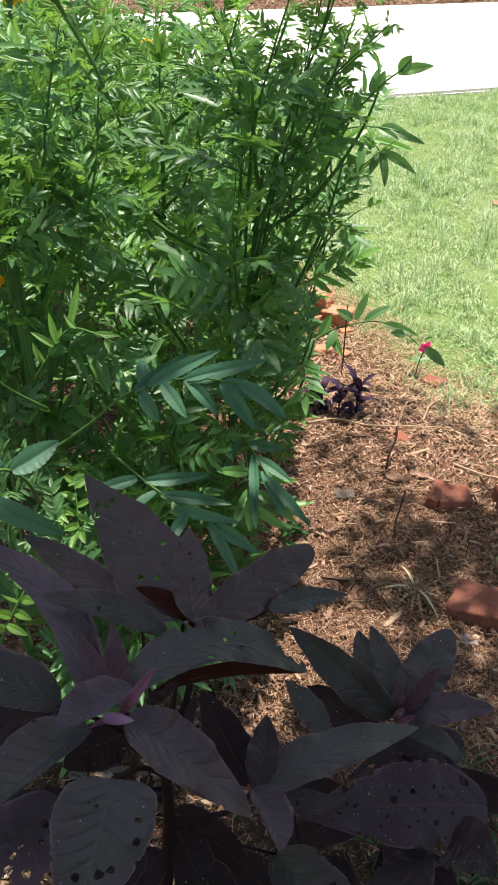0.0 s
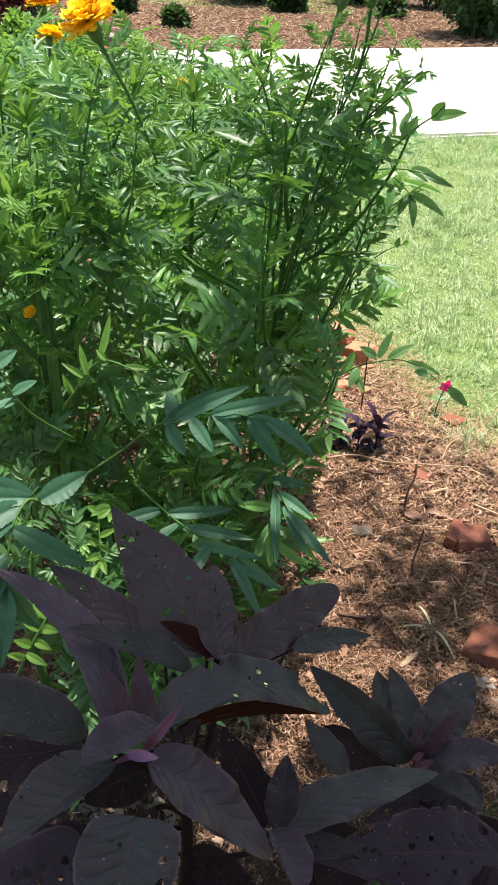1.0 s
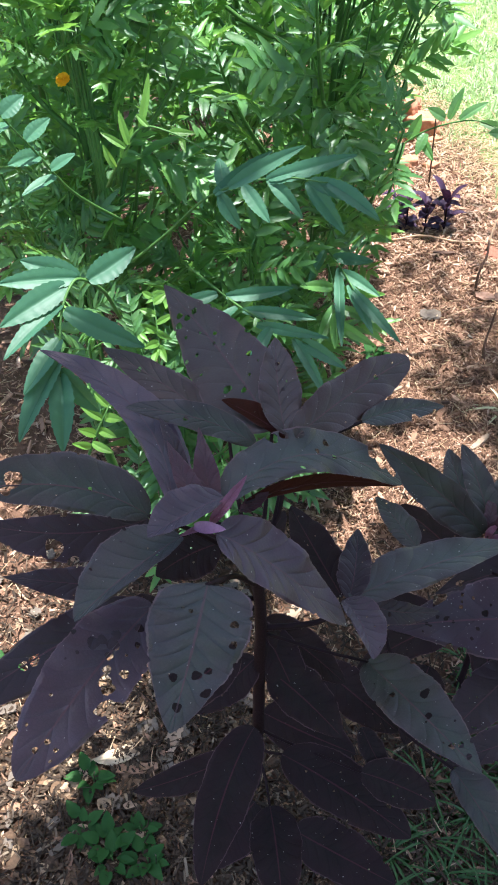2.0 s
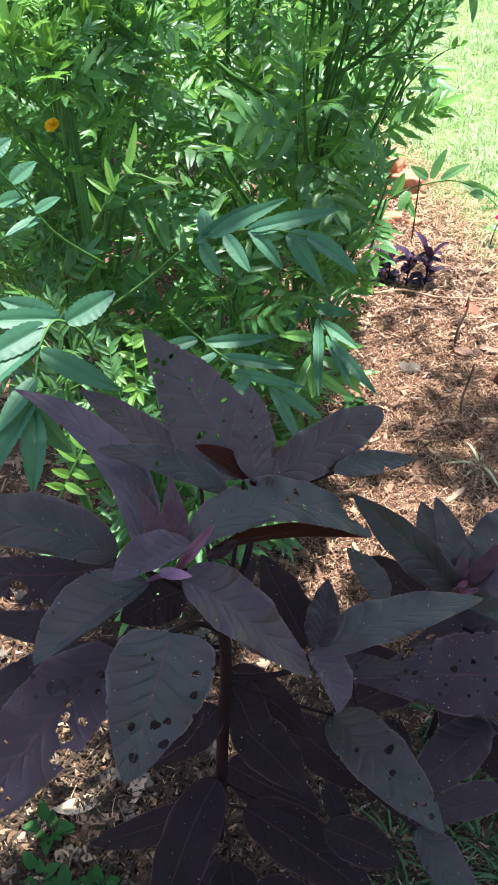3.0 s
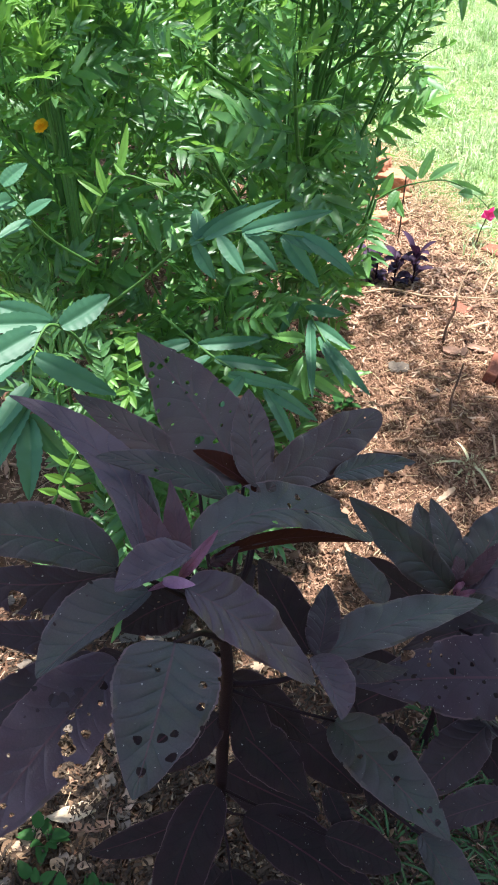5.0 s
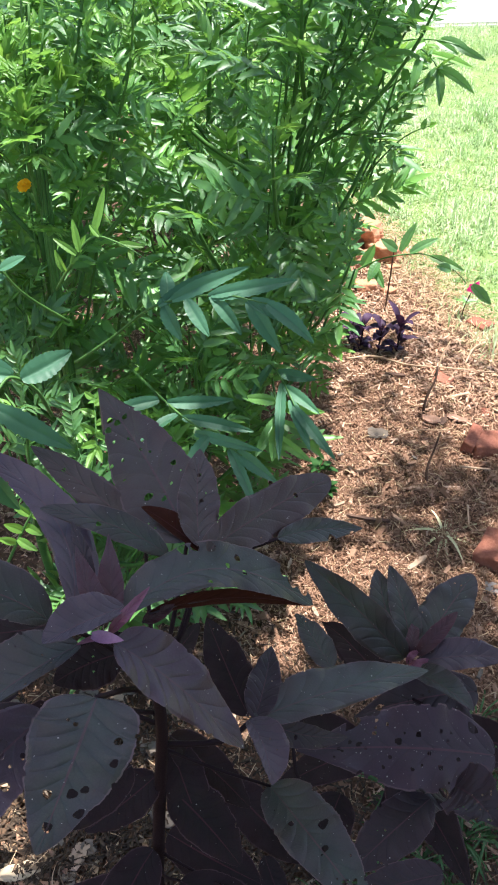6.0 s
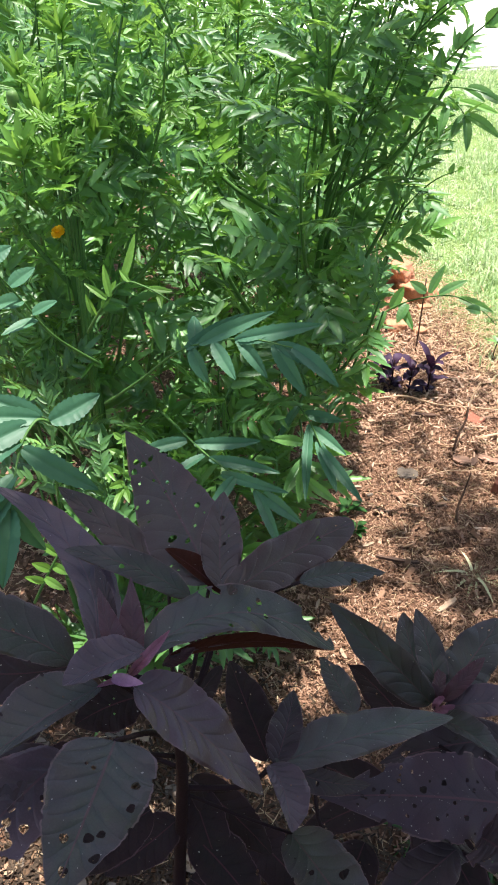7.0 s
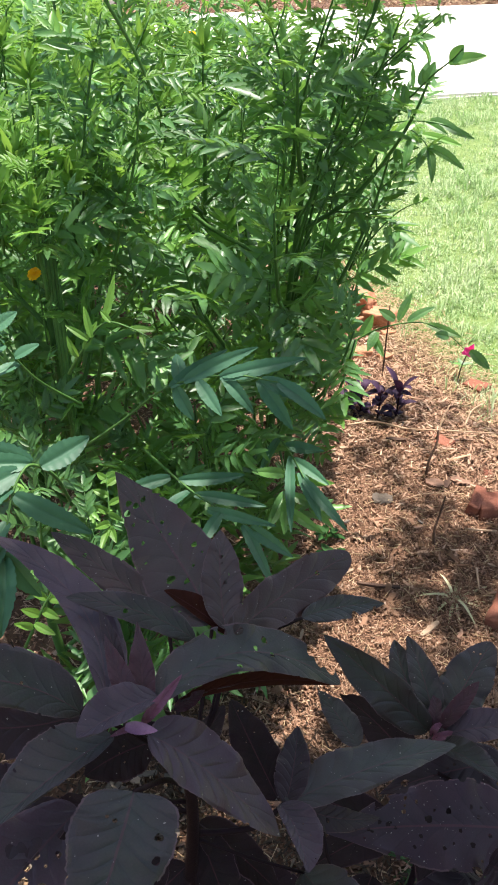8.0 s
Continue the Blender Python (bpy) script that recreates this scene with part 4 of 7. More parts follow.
feather_leaf(front, ((0.163, 2.142, 0.499), (0.227, 2.170, 0.555), (0.288, 2.180, 0.586), (0.362, 2.191, 0.597), (0.425, 2.178, 0.577), (0.460, 2.160, 0.557)), (
    ((0.371, 2.190, 0.594), (0.451, 2.182, 0.584)),
    ((0.471, 2.161, 0.555), (0.519, 2.140, 0.527)),
    ((0.327, 2.189, 0.597), (0.379, 2.208, 0.636)),
    ((0.306, 2.190, 0.597), (0.328, 2.217, 0.656)),
    ((0.298, 2.190, 0.598), (0.261, 2.180, 0.622)),
    ((0.262, 2.173, 0.571), (0.245, 2.134, 0.546)),
    ((0.245, 2.176, 0.565), (0.287, 2.142, 0.530)),
    ((0.227, 2.171, 0.556), (0.249, 2.190, 0.604)),
    ((0.216, 2.163, 0.550), (0.196, 2.117, 0.516)),
    ((0.204, 2.159, 0.546), (0.158, 2.146, 0.569)),
    ((0.421, 2.177, 0.576), (0.389, 2.161, 0.590)),
), 0.0195, "broad dark leaf reaching out over the mulch", seed=9)
feather_leaf(left, ((-0.123, 1.399, 0.777), (-0.147, 1.315, 0.865), (-0.157, 1.256, 0.951), (-0.162, 1.201, 1.023)), (
    ((-0.155, 1.264, 0.940), (-0.176, 1.221, 0.953)),
    ((-0.156, 1.241, 0.970), (-0.133, 1.264, 0.990)),
    ((-0.164, 1.225, 0.996), (-0.171, 1.163, 1.008)),
    ((-0.162, 1.209, 1.013), (-0.140, 1.230, 1.030)),
    ((-0.152, 1.278, 0.915), (-0.123, 1.290, 0.933)),
    ((-0.160, 1.201, 1.020), (-0.162, 1.159, 1.068)),
    ((-0.150, 1.284, 0.903), (-0.170, 1.236, 0.905)),
), 0.0165, "large toothed blue-green leaf in front of the bush", material=M_HERO)
feather_leaf(left, ((-0.125, 1.375, 0.842), (-0.093, 1.356, 0.891), (-0.059, 1.357, 0.937), (-0.018, 1.350, 0.939), (0.036, 1.337, 0.923)), (
    ((-0.059, 1.358, 0.938), (-0.047, 1.397, 0.990)),
    ((-0.075, 1.352, 0.917), (-0.089, 1.365, 0.955)),
    ((-0.079, 1.349, 0.914), (-0.108, 1.347, 0.935)),
    ((-0.087, 1.350, 0.899), (-0.071, 1.363, 0.935)),
    ((-0.046, 1.353, 0.943), (-0.064, 1.363, 0.954)),
    ((-0.018, 1.350, 0.939), (0.015, 1.350, 0.939)),
    ((-0.004, 1.352, 0.933), (0.009, 1.330, 0.927)),
    ((-0.097, 1.350, 0.886), (-0.111, 1.346, 0.913)),
), 0.0080, "bright yellow-green young sprig", material=M_YOUNG)
feather_leaf(low_one, ((-0.058, 1.300, 0.597), (-0.061, 1.321, 0.623), (-0.068, 1.340, 0.649), (-0.080, 1.368, 0.674)), (
    ((-0.061, 1.321, 0.623), (-0.075, 1.296, 0.634)),
    ((-0.065, 1.330, 0.636), (-0.084, 1.321, 0.652)),
    ((-0.067, 1.337, 0.646), (-0.042, 1.345, 0.660)),
    ((-0.070, 1.344, 0.656), (-0.092, 1.342, 0.666)),
    ((-0.066, 1.330, 0.636), (-0.040, 1.314, 0.637)),
    ((-0.073, 1.353, 0.670), (-0.057, 1.367, 0.679)),
    ((-0.076, 1.358, 0.677), (-0.096, 1.364, 0.679)),
    ((-0.060, 1.316, 0.616), (-0.060, 1.274, 0.617)),
    ((-0.061, 1.318, 0.619), (-0.040, 1.295, 0.615)),
), 0.0095, "bright yellow-green young sprig", material=M_YOUNG)
feather_leaf(low_one, ((-0.123, 1.130, 0.537), (-0.103, 1.150, 0.588), (-0.087, 1.163, 0.622), (-0.079, 1.188, 0.643)), (
    ((-0.103, 1.150, 0.588), (-0.118, 1.136, 0.613)),
    ((-0.101, 1.156, 0.593), (-0.071, 1.144, 0.596)),
    ((-0.094, 1.161, 0.609), (-0.118, 1.156, 0.632)),
    ((-0.093, 1.164, 0.611), (-0.065, 1.156, 0.618)),
    ((-0.085, 1.169, 0.627), (-0.105, 1.174, 0.644)),
    ((-0.106, 1.140, 0.581), (-0.074, 1.126, 0.580)),
    ((-0.111, 1.143, 0.571), (-0.124, 1.122, 0.589)),
    ((-0.082, 1.180, 0.637), (-0.065, 1.185, 0.648)),
), 0.0105, "bright yellow-green young sprig", material=M_YOUNG)
feather_leaf(low_one, ((0.139, 1.644, 0.572), (0.159, 1.583, 0.568), (0.175, 1.521, 0.567), (0.186, 1.477, 0.542)), (
    ((0.160, 1.580, 0.564), (0.247, 1.541, 0.583)),
    ((0.169, 1.542, 0.562), (0.156, 1.468, 0.537)),
    ((0.176, 1.524, 0.571), (0.254, 1.503, 0.565)),
    ((0.175, 1.518, 0.563), (0.184, 1.462, 0.541)),
    ((0.179, 1.509, 0.552), (0.241, 1.469, 0.541)),
    ((0.159, 1.583, 0.568), (0.118, 1.539, 0.603)),
), 0.0175, "drooping toothed leaf at the foot of the bush")
feather_leaf(low_one, ((-0.057, 1.468, 0.664), (0.042, 1.395, 0.652), (0.112, 1.354, 0.649), (0.165, 1.316, 0.655)), (
    ((0.022, 1.408, 0.656), (0.123, 1.426, 0.659)),
    ((0.054, 1.384, 0.651), (0.164, 1.387, 0.652)),
    ((0.079, 1.366, 0.641), (0.185, 1.312, 0.673)),
    ((0.006, 1.416, 0.653), (-0.056, 1.369, 0.653)),
    ((0.043, 1.393, 0.649), (0.001, 1.322, 0.649)),
    ((0.104, 1.352, 0.650), (0.086, 1.281, 0.642)),
    ((0.141, 1.333, 0.649), (0.209, 1.242, 0.641)),
    ((0.155, 1.325, 0.652), (0.216, 1.271, 0.668)),
), 0.0165, "toothed blue-green leaf at the foot of the bush", material=M_HERO)
feather_leaf(low_one, ((0.114, 1.666, 0.611), (0.165, 1.599, 0.603), (0.204, 1.531, 0.597)), (
    ((0.151, 1.624, 0.602), (0.220, 1.612, 0.600)),
    ((0.172, 1.585, 0.601), (0.241, 1.540, 0.595)),
    ((0.166, 1.596, 0.599), (0.191, 1.443, 0.571)),
    ((0.189, 1.555, 0.596), (0.240, 1.467, 0.582)),
    ((0.139, 1.640, 0.607), (0.113, 1.566, 0.585)),
    ((0.199, 1.533, 0.601), (0.278, 1.447, 0.580)),
), 0.017, "drooping toothed leaf at the foot of the bush", material=M_HERO)
extra_branch(left, ((-0.190, 1.580, 0.956), (-0.174, 1.609, 1.091), (-0.158, 1.637, 1.207), (-0.144, 1.662, 1.286)), 170, 8, 0.75, True, 0.35)
extra_branch(left, ((-0.190, 1.580, 0.943), (-0.149, 1.609, 1.078), (-0.108, 1.638, 1.194), (-0.073, 1.662, 1.273)), 171, 8, 0.75, True, 0.35)
extra_branch(left, ((-0.190, 1.580, 0.878), (-0.138, 1.645, 1.014), (-0.087, 1.710, 1.129), (-0.043, 1.766, 1.208)), 172, 7, 0.75, True, 0.35)
add_flower(left, Vector((-0.205, 1.56, 0.82)) - Vector(left.location), Vector((-0.218, 1.5, 0.925)) - Vector(left.location), 0.32)
extra_branch(left, ((-0.275, 1.600, 0.941), (-0.270, 1.591, 1.028), (-0.266, 1.582, 1.089), (-0.260, 1.572, 1.148)), 211, 7, 0.75, True, 0.35)
extra_branch(left, ((-0.204, 1.498, 0.895), (-0.203, 1.488, 0.981), (-0.201, 1.478, 1.043), (-0.198, 1.467, 1.101)), 212, 7, 0.75, True, 0.35)
extra_branch(left, ((-0.223, 1.903, 0.918), (-0.206, 1.904, 1.016), (-0.193, 1.902, 1.085), (-0.180, 1.899, 1.151)), 214, 7, 0.75, True, 0.35)
extra_branch(left, ((-0.155, 2.085, 0.948), (-0.148, 2.087, 1.049), (-0.142, 2.086, 1.121), (-0.136, 2.082, 1.190)), 215, 7, 0.75, True, 0.35)
extra_branch(left, ((-0.379, 1.907, 0.974), (-0.374, 1.904, 1.069), (-0.370, 1.900, 1.137), (-0.365, 1.893, 1.202)), 216, 7, 0.75, True, 0.35)
extra_branch(left, ((-0.206, 1.616, 0.853), (-0.191, 1.613, 0.945), (-0.180, 1.609, 1.011), (-0.169, 1.602, 1.073)), 218, 7, 0.75, True, 0.35)
for k, at in enumerate((
    (-0.187, 1.460, 1.055),
    (-0.170, 1.552, 1.073),
    (-0.240, 1.455, 1.069),
    (-0.263, 1.563, 1.089),
    (-0.243, 1.643, 1.107),
    (-0.182, 1.816, 1.172),
    (-0.237, 1.786, 1.149),
    (-0.119, 1.855, 1.133),
    (-0.314, 1.605, 1.132),
    (-0.325, 1.774, 1.165),
    (-0.183, 1.933, 1.197),
    (-0.315, 1.899, 1.198),
    (-0.377, 1.793, 1.211),
    (-0.095, 2.018, 1.178),
    (-0.189, 1.724, 1.077),
)):
    growing_tip(left, at, 300 + k, 0.046 + 0.004 * (k % 4))
extra_branch(front, ((0.100, 1.930, 0.903), (0.141, 1.912, 1.030), (0.192, 1.894, 1.187), (0.216, 1.878, 1.323)), 190, 8, 0.68, True, 0.4)
extra_branch(front, ((0.100, 1.930, 0.886), (0.162, 1.913, 1.013), (0.234, 1.895, 1.170), (0.277, 1.880, 1.306)), 191, 8, 0.68, True, 0.4)
extra_branch(front, ((0.100, 1.930, 0.832), (0.135, 1.908, 0.959), (0.179, 1.887, 1.116), (0.199, 1.868, 1.252)), 193, 8, 0.68, True, 0.4)
extra_branch(front, ((0.100, 1.930, 0.805), (0.152, 1.919, 0.932), (0.214, 1.908, 1.089), (0.249, 1.898, 1.225)), 195, 8, 0.68, True, 0.4)
extra_branch(low_one, ((-0.280, 1.500, 0.403), (-0.290, 1.478, 0.573), (-0.298, 1.459, 0.695), (-0.304, 1.445, 0.753)), 150, 6, 0.68, False, 0.35)
extra_branch(low_one, ((-0.300, 1.550, 0.478), (-0.312, 1.535, 0.648), (-0.322, 1.521, 0.771), (-0.329, 1.511, 0.828)), 151, 7, 0.68, False, 0.35)
extra_branch(low_one, ((-0.220, 1.380, 0.333), (-0.198, 1.354, 0.503), (-0.179, 1.331, 0.626), (-0.165, 1.314, 0.683)), 152, 5, 0.68, False, 0.35)
extra_branch(low_one, ((-0.150, 1.420, 0.252), (-0.127, 1.382, 0.422), (-0.107, 1.348, 0.544), (-0.093, 1.325, 0.602)), 153, 5, 0.68, False, 0.35)
extra_branch(low_one, ((-0.200, 1.400, 0.422), (-0.217, 1.436, 0.592), (-0.233, 1.467, 0.714), (-0.244, 1.490, 0.772)), 154, 6, 0.68, False, 0.35)
extra_branch(low_one, ((-0.050, 1.500, 0.255), (-0.065, 1.521, 0.425), (-0.078, 1.540, 0.547), (-0.088, 1.553, 0.605)), 155, 5, 0.68, False, 0.35)
amaranth = thing("amaranth", "dark purple amaranth with broad insect-eaten leaves", "plant", (0.142, 0.965, 0.0), "dark amaranth plants")
leaf_stalk(amaranth, ((0.142, 0.965, -0.020), (0.185, 0.866, 0.381), (0.197, 0.850, 0.562), (0.206, 0.839, 0.691), (0.205, 0.828, 0.780), (0.193, 0.810, 0.844), (0.184, 0.801, 0.870)), 0.0082, 0.004, "stem")
leaf_stalk(amaranth, ((0.203, 0.844, 0.661), (0.236, 0.853, 0.661), (0.266, 0.865, 0.664), (0.286, 0.884, 0.678)), 0.0036, 0.0026, "side_shoot")
broad_leaf(amaranth, (0.196, 0.957, 0.834), (0.146, 1.035, 0.837), (0.025, 1.155, 0.849), (0.0462, -12, 0.0405, 14), up=(0.19, -0.60, 0.78), shape=(0.62, 0.95), material=M_BROWNISH, holes=((0.83, -0.47, 0.082), (0.8, -0.2, 0.082), (0.79, -0.7, 0.082), (0.8, 0.23, 0.069), (0.63, -0.57, 0.055), (0.65, 0.23, 0.055), (0.45, 0.57, 0.082), (0.37, -0.37, 0.11), (0.31, -0.07, 0.082), (0.64, -0.93, 0.055), (0.78, -1, 0.055),), pecks=28, seed=33, label="dark leaf dotted with tiny holes and a red tip")
broad_leaf(amaranth, (0.218, 0.943, 0.835), (0.180, 0.966, 0.842), (0.135, 0.994, 0.830), (0.0056, 10, 0.0158, -10), up=(0.15, -0.56, 0.81), shape=(0.7, 0.8), material=M_RED, pecks=0, seed=34, label="reddish underside of a curled leaf")
broad_leaf(amaranth, (0.212, 0.945, 0.842), (0.194, 0.985, 0.854), (0.178, 1.059, 0.866), (0.0199, 18, 0.0228, 12), up=(0.14, -0.59, 0.80), shape=(0.7, 0.85), material=M_BROWNISH, holes=((0.75, 0.07, 0.104), (0.49, 0.2, 0.104),), pecks=6, seed=35)
broad_leaf(amaranth, (0.216, 0.931, 0.841), (0.255, 0.998, 0.852), (0.314, 1.091, 0.833), (0.0227, 10, 0.0259, -8), up=(0.07, -0.59, 0.80), shape=(0.55, 0.5), material=M_BROWNISH, holes=((0.74, 0, 0.115), (0.23, -1, 0.092),), pecks=7, seed=36, label="dark leaf with a bitten blunt end")
broad_leaf(amaranth, (0.279, 0.988, 0.830), (0.307, 1.021, 0.824), (0.357, 1.061, 0.798), (0.0128, 12, 0.0146, 20), up=(0.02, -0.59, 0.81), shape=(0.7, 0.9), holes=((0.63, 0.87, 0.291), (0.88, 0.9, 0.167),), pecks=5, seed=37)
broad_leaf(amaranth, (0.185, 0.820, 0.877), (0.227, 0.923, 0.888), (0.326, 0.944, 0.796), (0.0315, -26, 0.0244, 38), up=(0.10, -0.55, 0.83), shape=(0.5, 0.62), holes=((0.39, -0.83, 0.181), (0.44, -0.83, 0.163), (0.5, -0.77, 0.181), (0.56, -0.13, 0.09), (0.62, -0.47, 0.127), (0.4, 0.73, 0.109), (0.64, 0.07, 0.109), (0.88, -1, 0.362), (0.93, -1, 0.29), (0.84, -0.87, 0.217),), wave=0.07, pecks=6, seed=38, label="long arching dark leaf with a bitten edge")
broad_leaf(amaranth, (0.199, 0.840, 0.858), (0.243, 0.910, 0.831), (0.322, 0.953, 0.784), (0.0085, 10, 0.0050, -20), up=(0.09, -0.53, 0.85), shape=(0.6, 0.6), material=M_RED, pecks=0, seed=61, label="reddish underside of a curled leaf")
broad_leaf(amaranth, (0.186, 0.792, 0.871), (0.230, 0.798, 0.845), (0.296, 0.798, 0.761), (0.0299, -10, 0.0294, 42), up=(0.11, -0.46, 0.88), shape=(0.52, 0.85), material=M_LILAC, wave=0.06, veins=1.7, pecks=3, seed=39, label="purple leaf with deep side veins")
broad_leaf(amaranth, (0.156, 0.790, 0.862), (0.127, 0.734, 0.879), (0.099, 0.694, 0.862), (0.0144, 52, 0.0347, -14), up=(0.24, -0.42, 0.88), shape=(0.5, 0.8), holes=((0.66, 0.8, 0.054),), wave=0.04, pecks=5, seed=40)
broad_leaf(amaranth, (0.195, 0.734, 0.881), (0.202, 0.674, 0.888), (0.200, 0.617, 0.873), (0.0388, 8, 0.0377, -4), up=(0.17, -0.38, 0.91), shape=(0.3, 0.85), holes=((0.64, -0.27, 0.094), (0.6, -0.5, 0.073), (0.74, -0.77, 0.084), (0.85, 0, 0.084), (0.68, 0.33, 0.084), (0.28, -0.67, 0.084), (0.42, -0.77, 0.073), (0.2, 0.37, 0.042), (0.22, 0.2, 0.052),), wave=0.04, veins=1.3, pecks=2, seed=41, label="dark leaf with large eaten holes")
broad_leaf(amaranth, (0.123, 0.805, 0.864), (0.073, 0.796, 0.921), (-0.006, 0.751, 0.925), (0.0197, 14, 0.0296, -10), up=(0.30, -0.47, 0.83), shape=(0.5, 0.6), holes=((0.77, 0.17, 0.277), (0.81, -0.33, 0.185), (0.38, 0.03, 0.074),), pecks=8, seed=42)
broad_leaf(amaranth, (0.107, 0.835, 0.821), (0.060, 0.788, 0.830), (-0.022, 0.779, 0.849), (0.0258, 0, 0.0172, 10), up=(0.29, -0.43, 0.85), shape=(0.55, 0.7), material=M_PURPLE, holes=((0.61, -0.57, 0.347), (0.56, 1, 0.162), (0.5, -1, 0.231),), pecks=8, seed=43)
broad_leaf(amaranth, (0.083, 0.800, 0.758), (0.036, 0.782, 0.775), (-0.021, 0.776, 0.778), (0.0157, 4, 0.0157, 6), up=(0.29, -0.40, 0.87), material=M_PURPLE, pecks=6, seed=44)
broad_leaf(amaranth, (0.107, 0.786, 0.752), (0.037, 0.744, 0.744), (-0.043, 0.667, 0.706), (0.0320, 0, 0.0239, 8), up=(0.28, -0.34, 0.89), shape=(0.5, 0.8), material=M_PURPLE, holes=((0.64, 0, 0.148), (0.59, -0.03, 0.166),), pecks=10, seed=62)
broad_leaf(amaranth, (0.134, 0.758, 0.803), (0.107, 0.690, 0.809), (0.084, 0.589, 0.807), (0.0334, 4, 0.0364, 8), up=(0.25, -0.34, 0.91), shape=(0.5, 0.62), material=M_LILAC, holes=((0.38, 0.43, 0.142), (0.34, 0.33, 0.116), (0.32, 0.07, 0.155), (0.27, 0.17, 0.116), (0.38, -0.03, 0.103), (0.49, -0.33, 0.155), (0.51, -0.5, 0.155), (0.41, -0.6, 0.116), (0.58, -0.77, 0.181), (0.61, -0.7, 0.129), (0.56, -0.93, 0.155), (0.4, 0.93, 0.065), (0.16, -0.2, 0.116), (0.83, -0.13, 0.065), (0.24, -0.43, 0.077), (0.44, -0.2, 0.103), (0.88, 0.07, 0.065),), pecks=14, seed=52, label="large dark leaf riddled with holes")
broad_leaf(amaranth, (0.140, 0.819, 0.869), (0.096, 0.944, 0.871), (-0.042, 0.971, 0.888), (0.0153, 14, 0.0251, -14), up=(0.26, -0.54, 0.80), shape=(0.5, 0.85), material=M_LILAC, holes=((0.74, -1, 0.131),), wave=0.06, veins=1.4, pecks=5, seed=45)
broad_leaf(amaranth, (0.143, 0.981, 0.801), (0.082, 1.004, 0.828), (-0.016, 1.056, 0.828), (0.0180, 8, 0.0191, 6), up=(0.23, -0.56, 0.79), shape=(0.6, 0.8), material=M_BROWNISH, holes=((0.73, 0, 0.128),), pecks=5, seed=46)
broad_leaf(amaranth, (0.190, 0.914, 0.854), (0.148, 0.908, 0.895), (0.072, 0.904, 0.890), (0.0131, 20, 0.0155, -8), up=(0.20, -0.55, 0.81), shape=(0.55, 0.7), holes=((0.59, -0.27, 0.179),), pecks=5, seed=47)
broad_leaf(amaranth, (0.147, 0.835, 0.867), (0.138, 0.857, 0.894), (0.109, 0.891, 0.896), (0.0078, 0, 0.0070, 10), up=(0.22, -0.52, 0.83), shape=(0.6, 0.9), material=M_PURPLE, pecks=2, seed=63)
broad_leaf(amaranth, (0.177, 0.807, 0.878), (0.172, 0.829, 0.897), (0.150, 0.877, 0.904), (0.0125, 12, 0.0108, 16), up=(0.19, -0.51, 0.84), shape=(0.6, 1.1), material=M_WINE, veins=1.2, pecks=0, seed=48)
broad_leaf(amaranth, (0.172, 0.803, 0.877), (0.153, 0.817, 0.898), (0.124, 0.865, 0.895), (0.0076, 10, 0.0120, 20), up=(0.21, -0.50, 0.84), shape=(0.6, 1.1), material=M_WINE, veins=1.2, pecks=0, seed=49)
broad_leaf(amaranth, (0.188, 0.813, 0.893), (0.163, 0.781, 0.902), (0.139, 0.763, 0.890), (0.0139, 50, 0.0238, -12), up=(0.20, -0.48, 0.86), shape=(0.6, 0.75), material=M_LILAC, veins=1.5, pecks=0, seed=50)
broad_leaf(amaranth, (0.180, 0.797, 0.877), (0.193, 0.802, 0.898), (0.205, 0.827, 0.907), (0.0047, 30, 0.0063, 30), up=(0.16, -0.50, 0.85), shape=(0.6, 0.9), material=M_MAGENTA, pecks=0, seed=51, label="folded magenta young leaf")
broad_leaf(amaranth, (0.183, 0.796, 0.877), (0.170, 0.789, 0.877), (0.159, 0.780, 0.875), (0.0023, 10, 0.0028, 10), up=(0.19, -0.47, 0.86), shape=(0.6, 0.9), material=M_MAGENTA, pecks=0, seed=64)
# Dark leaf added in the shaded gap under the young leaves.
broad_leaf(amaranth, (0.173, 0.838, 0.799), (0.144, 0.822, 0.798), (0.122, 0.798, 0.788), (0.0236, 0, 0.0205, 0), up=(0.19, -0.45, 0.87), shape=(0.6, 0.8), material=M_SHADED, pecks=3, seed=65)
broad_leaf(amaranth, (0.196, 0.831, 0.857), (0.205, 0.845, 0.853), (0.214, 0.861, 0.852), (0.0060, 10, 0.0060, 10), up=(0.14, -0.50, 0.85), shape=(0.6, 0.9), material=M_WINE, pecks=0, seed=66)
broad_leaf(amaranth, (0.290, 0.884, 0.680), (0.357, 0.953, 0.671), (0.458, 1.041, 0.619), (0.0301, -14, 0.0239, 30), up=(-0.02, -0.48, 0.88), shape=(0.48, 0.8), veins=1.4, pecks=5, seed=55)
broad_leaf(amaranth, (0.288, 0.884, 0.679), (0.291, 0.920, 0.688), (0.283, 0.982, 0.674), (0.0184, 14, 0.0168, 8), up=(0.04, -0.47, 0.88), shape=(0.6, 0.85), material=M_PURPLE, pecks=4, seed=56)
broad_leaf(amaranth, (0.279, 0.894, 0.668), (0.246, 0.938, 0.671), (0.201, 1.011, 0.661), (0.0225, -10, 0.0246, 4), up=(0.08, -0.48, 0.88), shape=(0.6, 0.8), material=M_SHADED, pecks=6, seed=57)
broad_leaf(amaranth, (0.283, 0.879, 0.683), (0.308, 0.854, 0.692), (0.321, 0.814, 0.688), (0.0249, -12, 0.0129, 50), up=(0.03, -0.43, 0.90), shape=(0.55, 0.75), material=M_LILAC, pecks=3, seed=58)
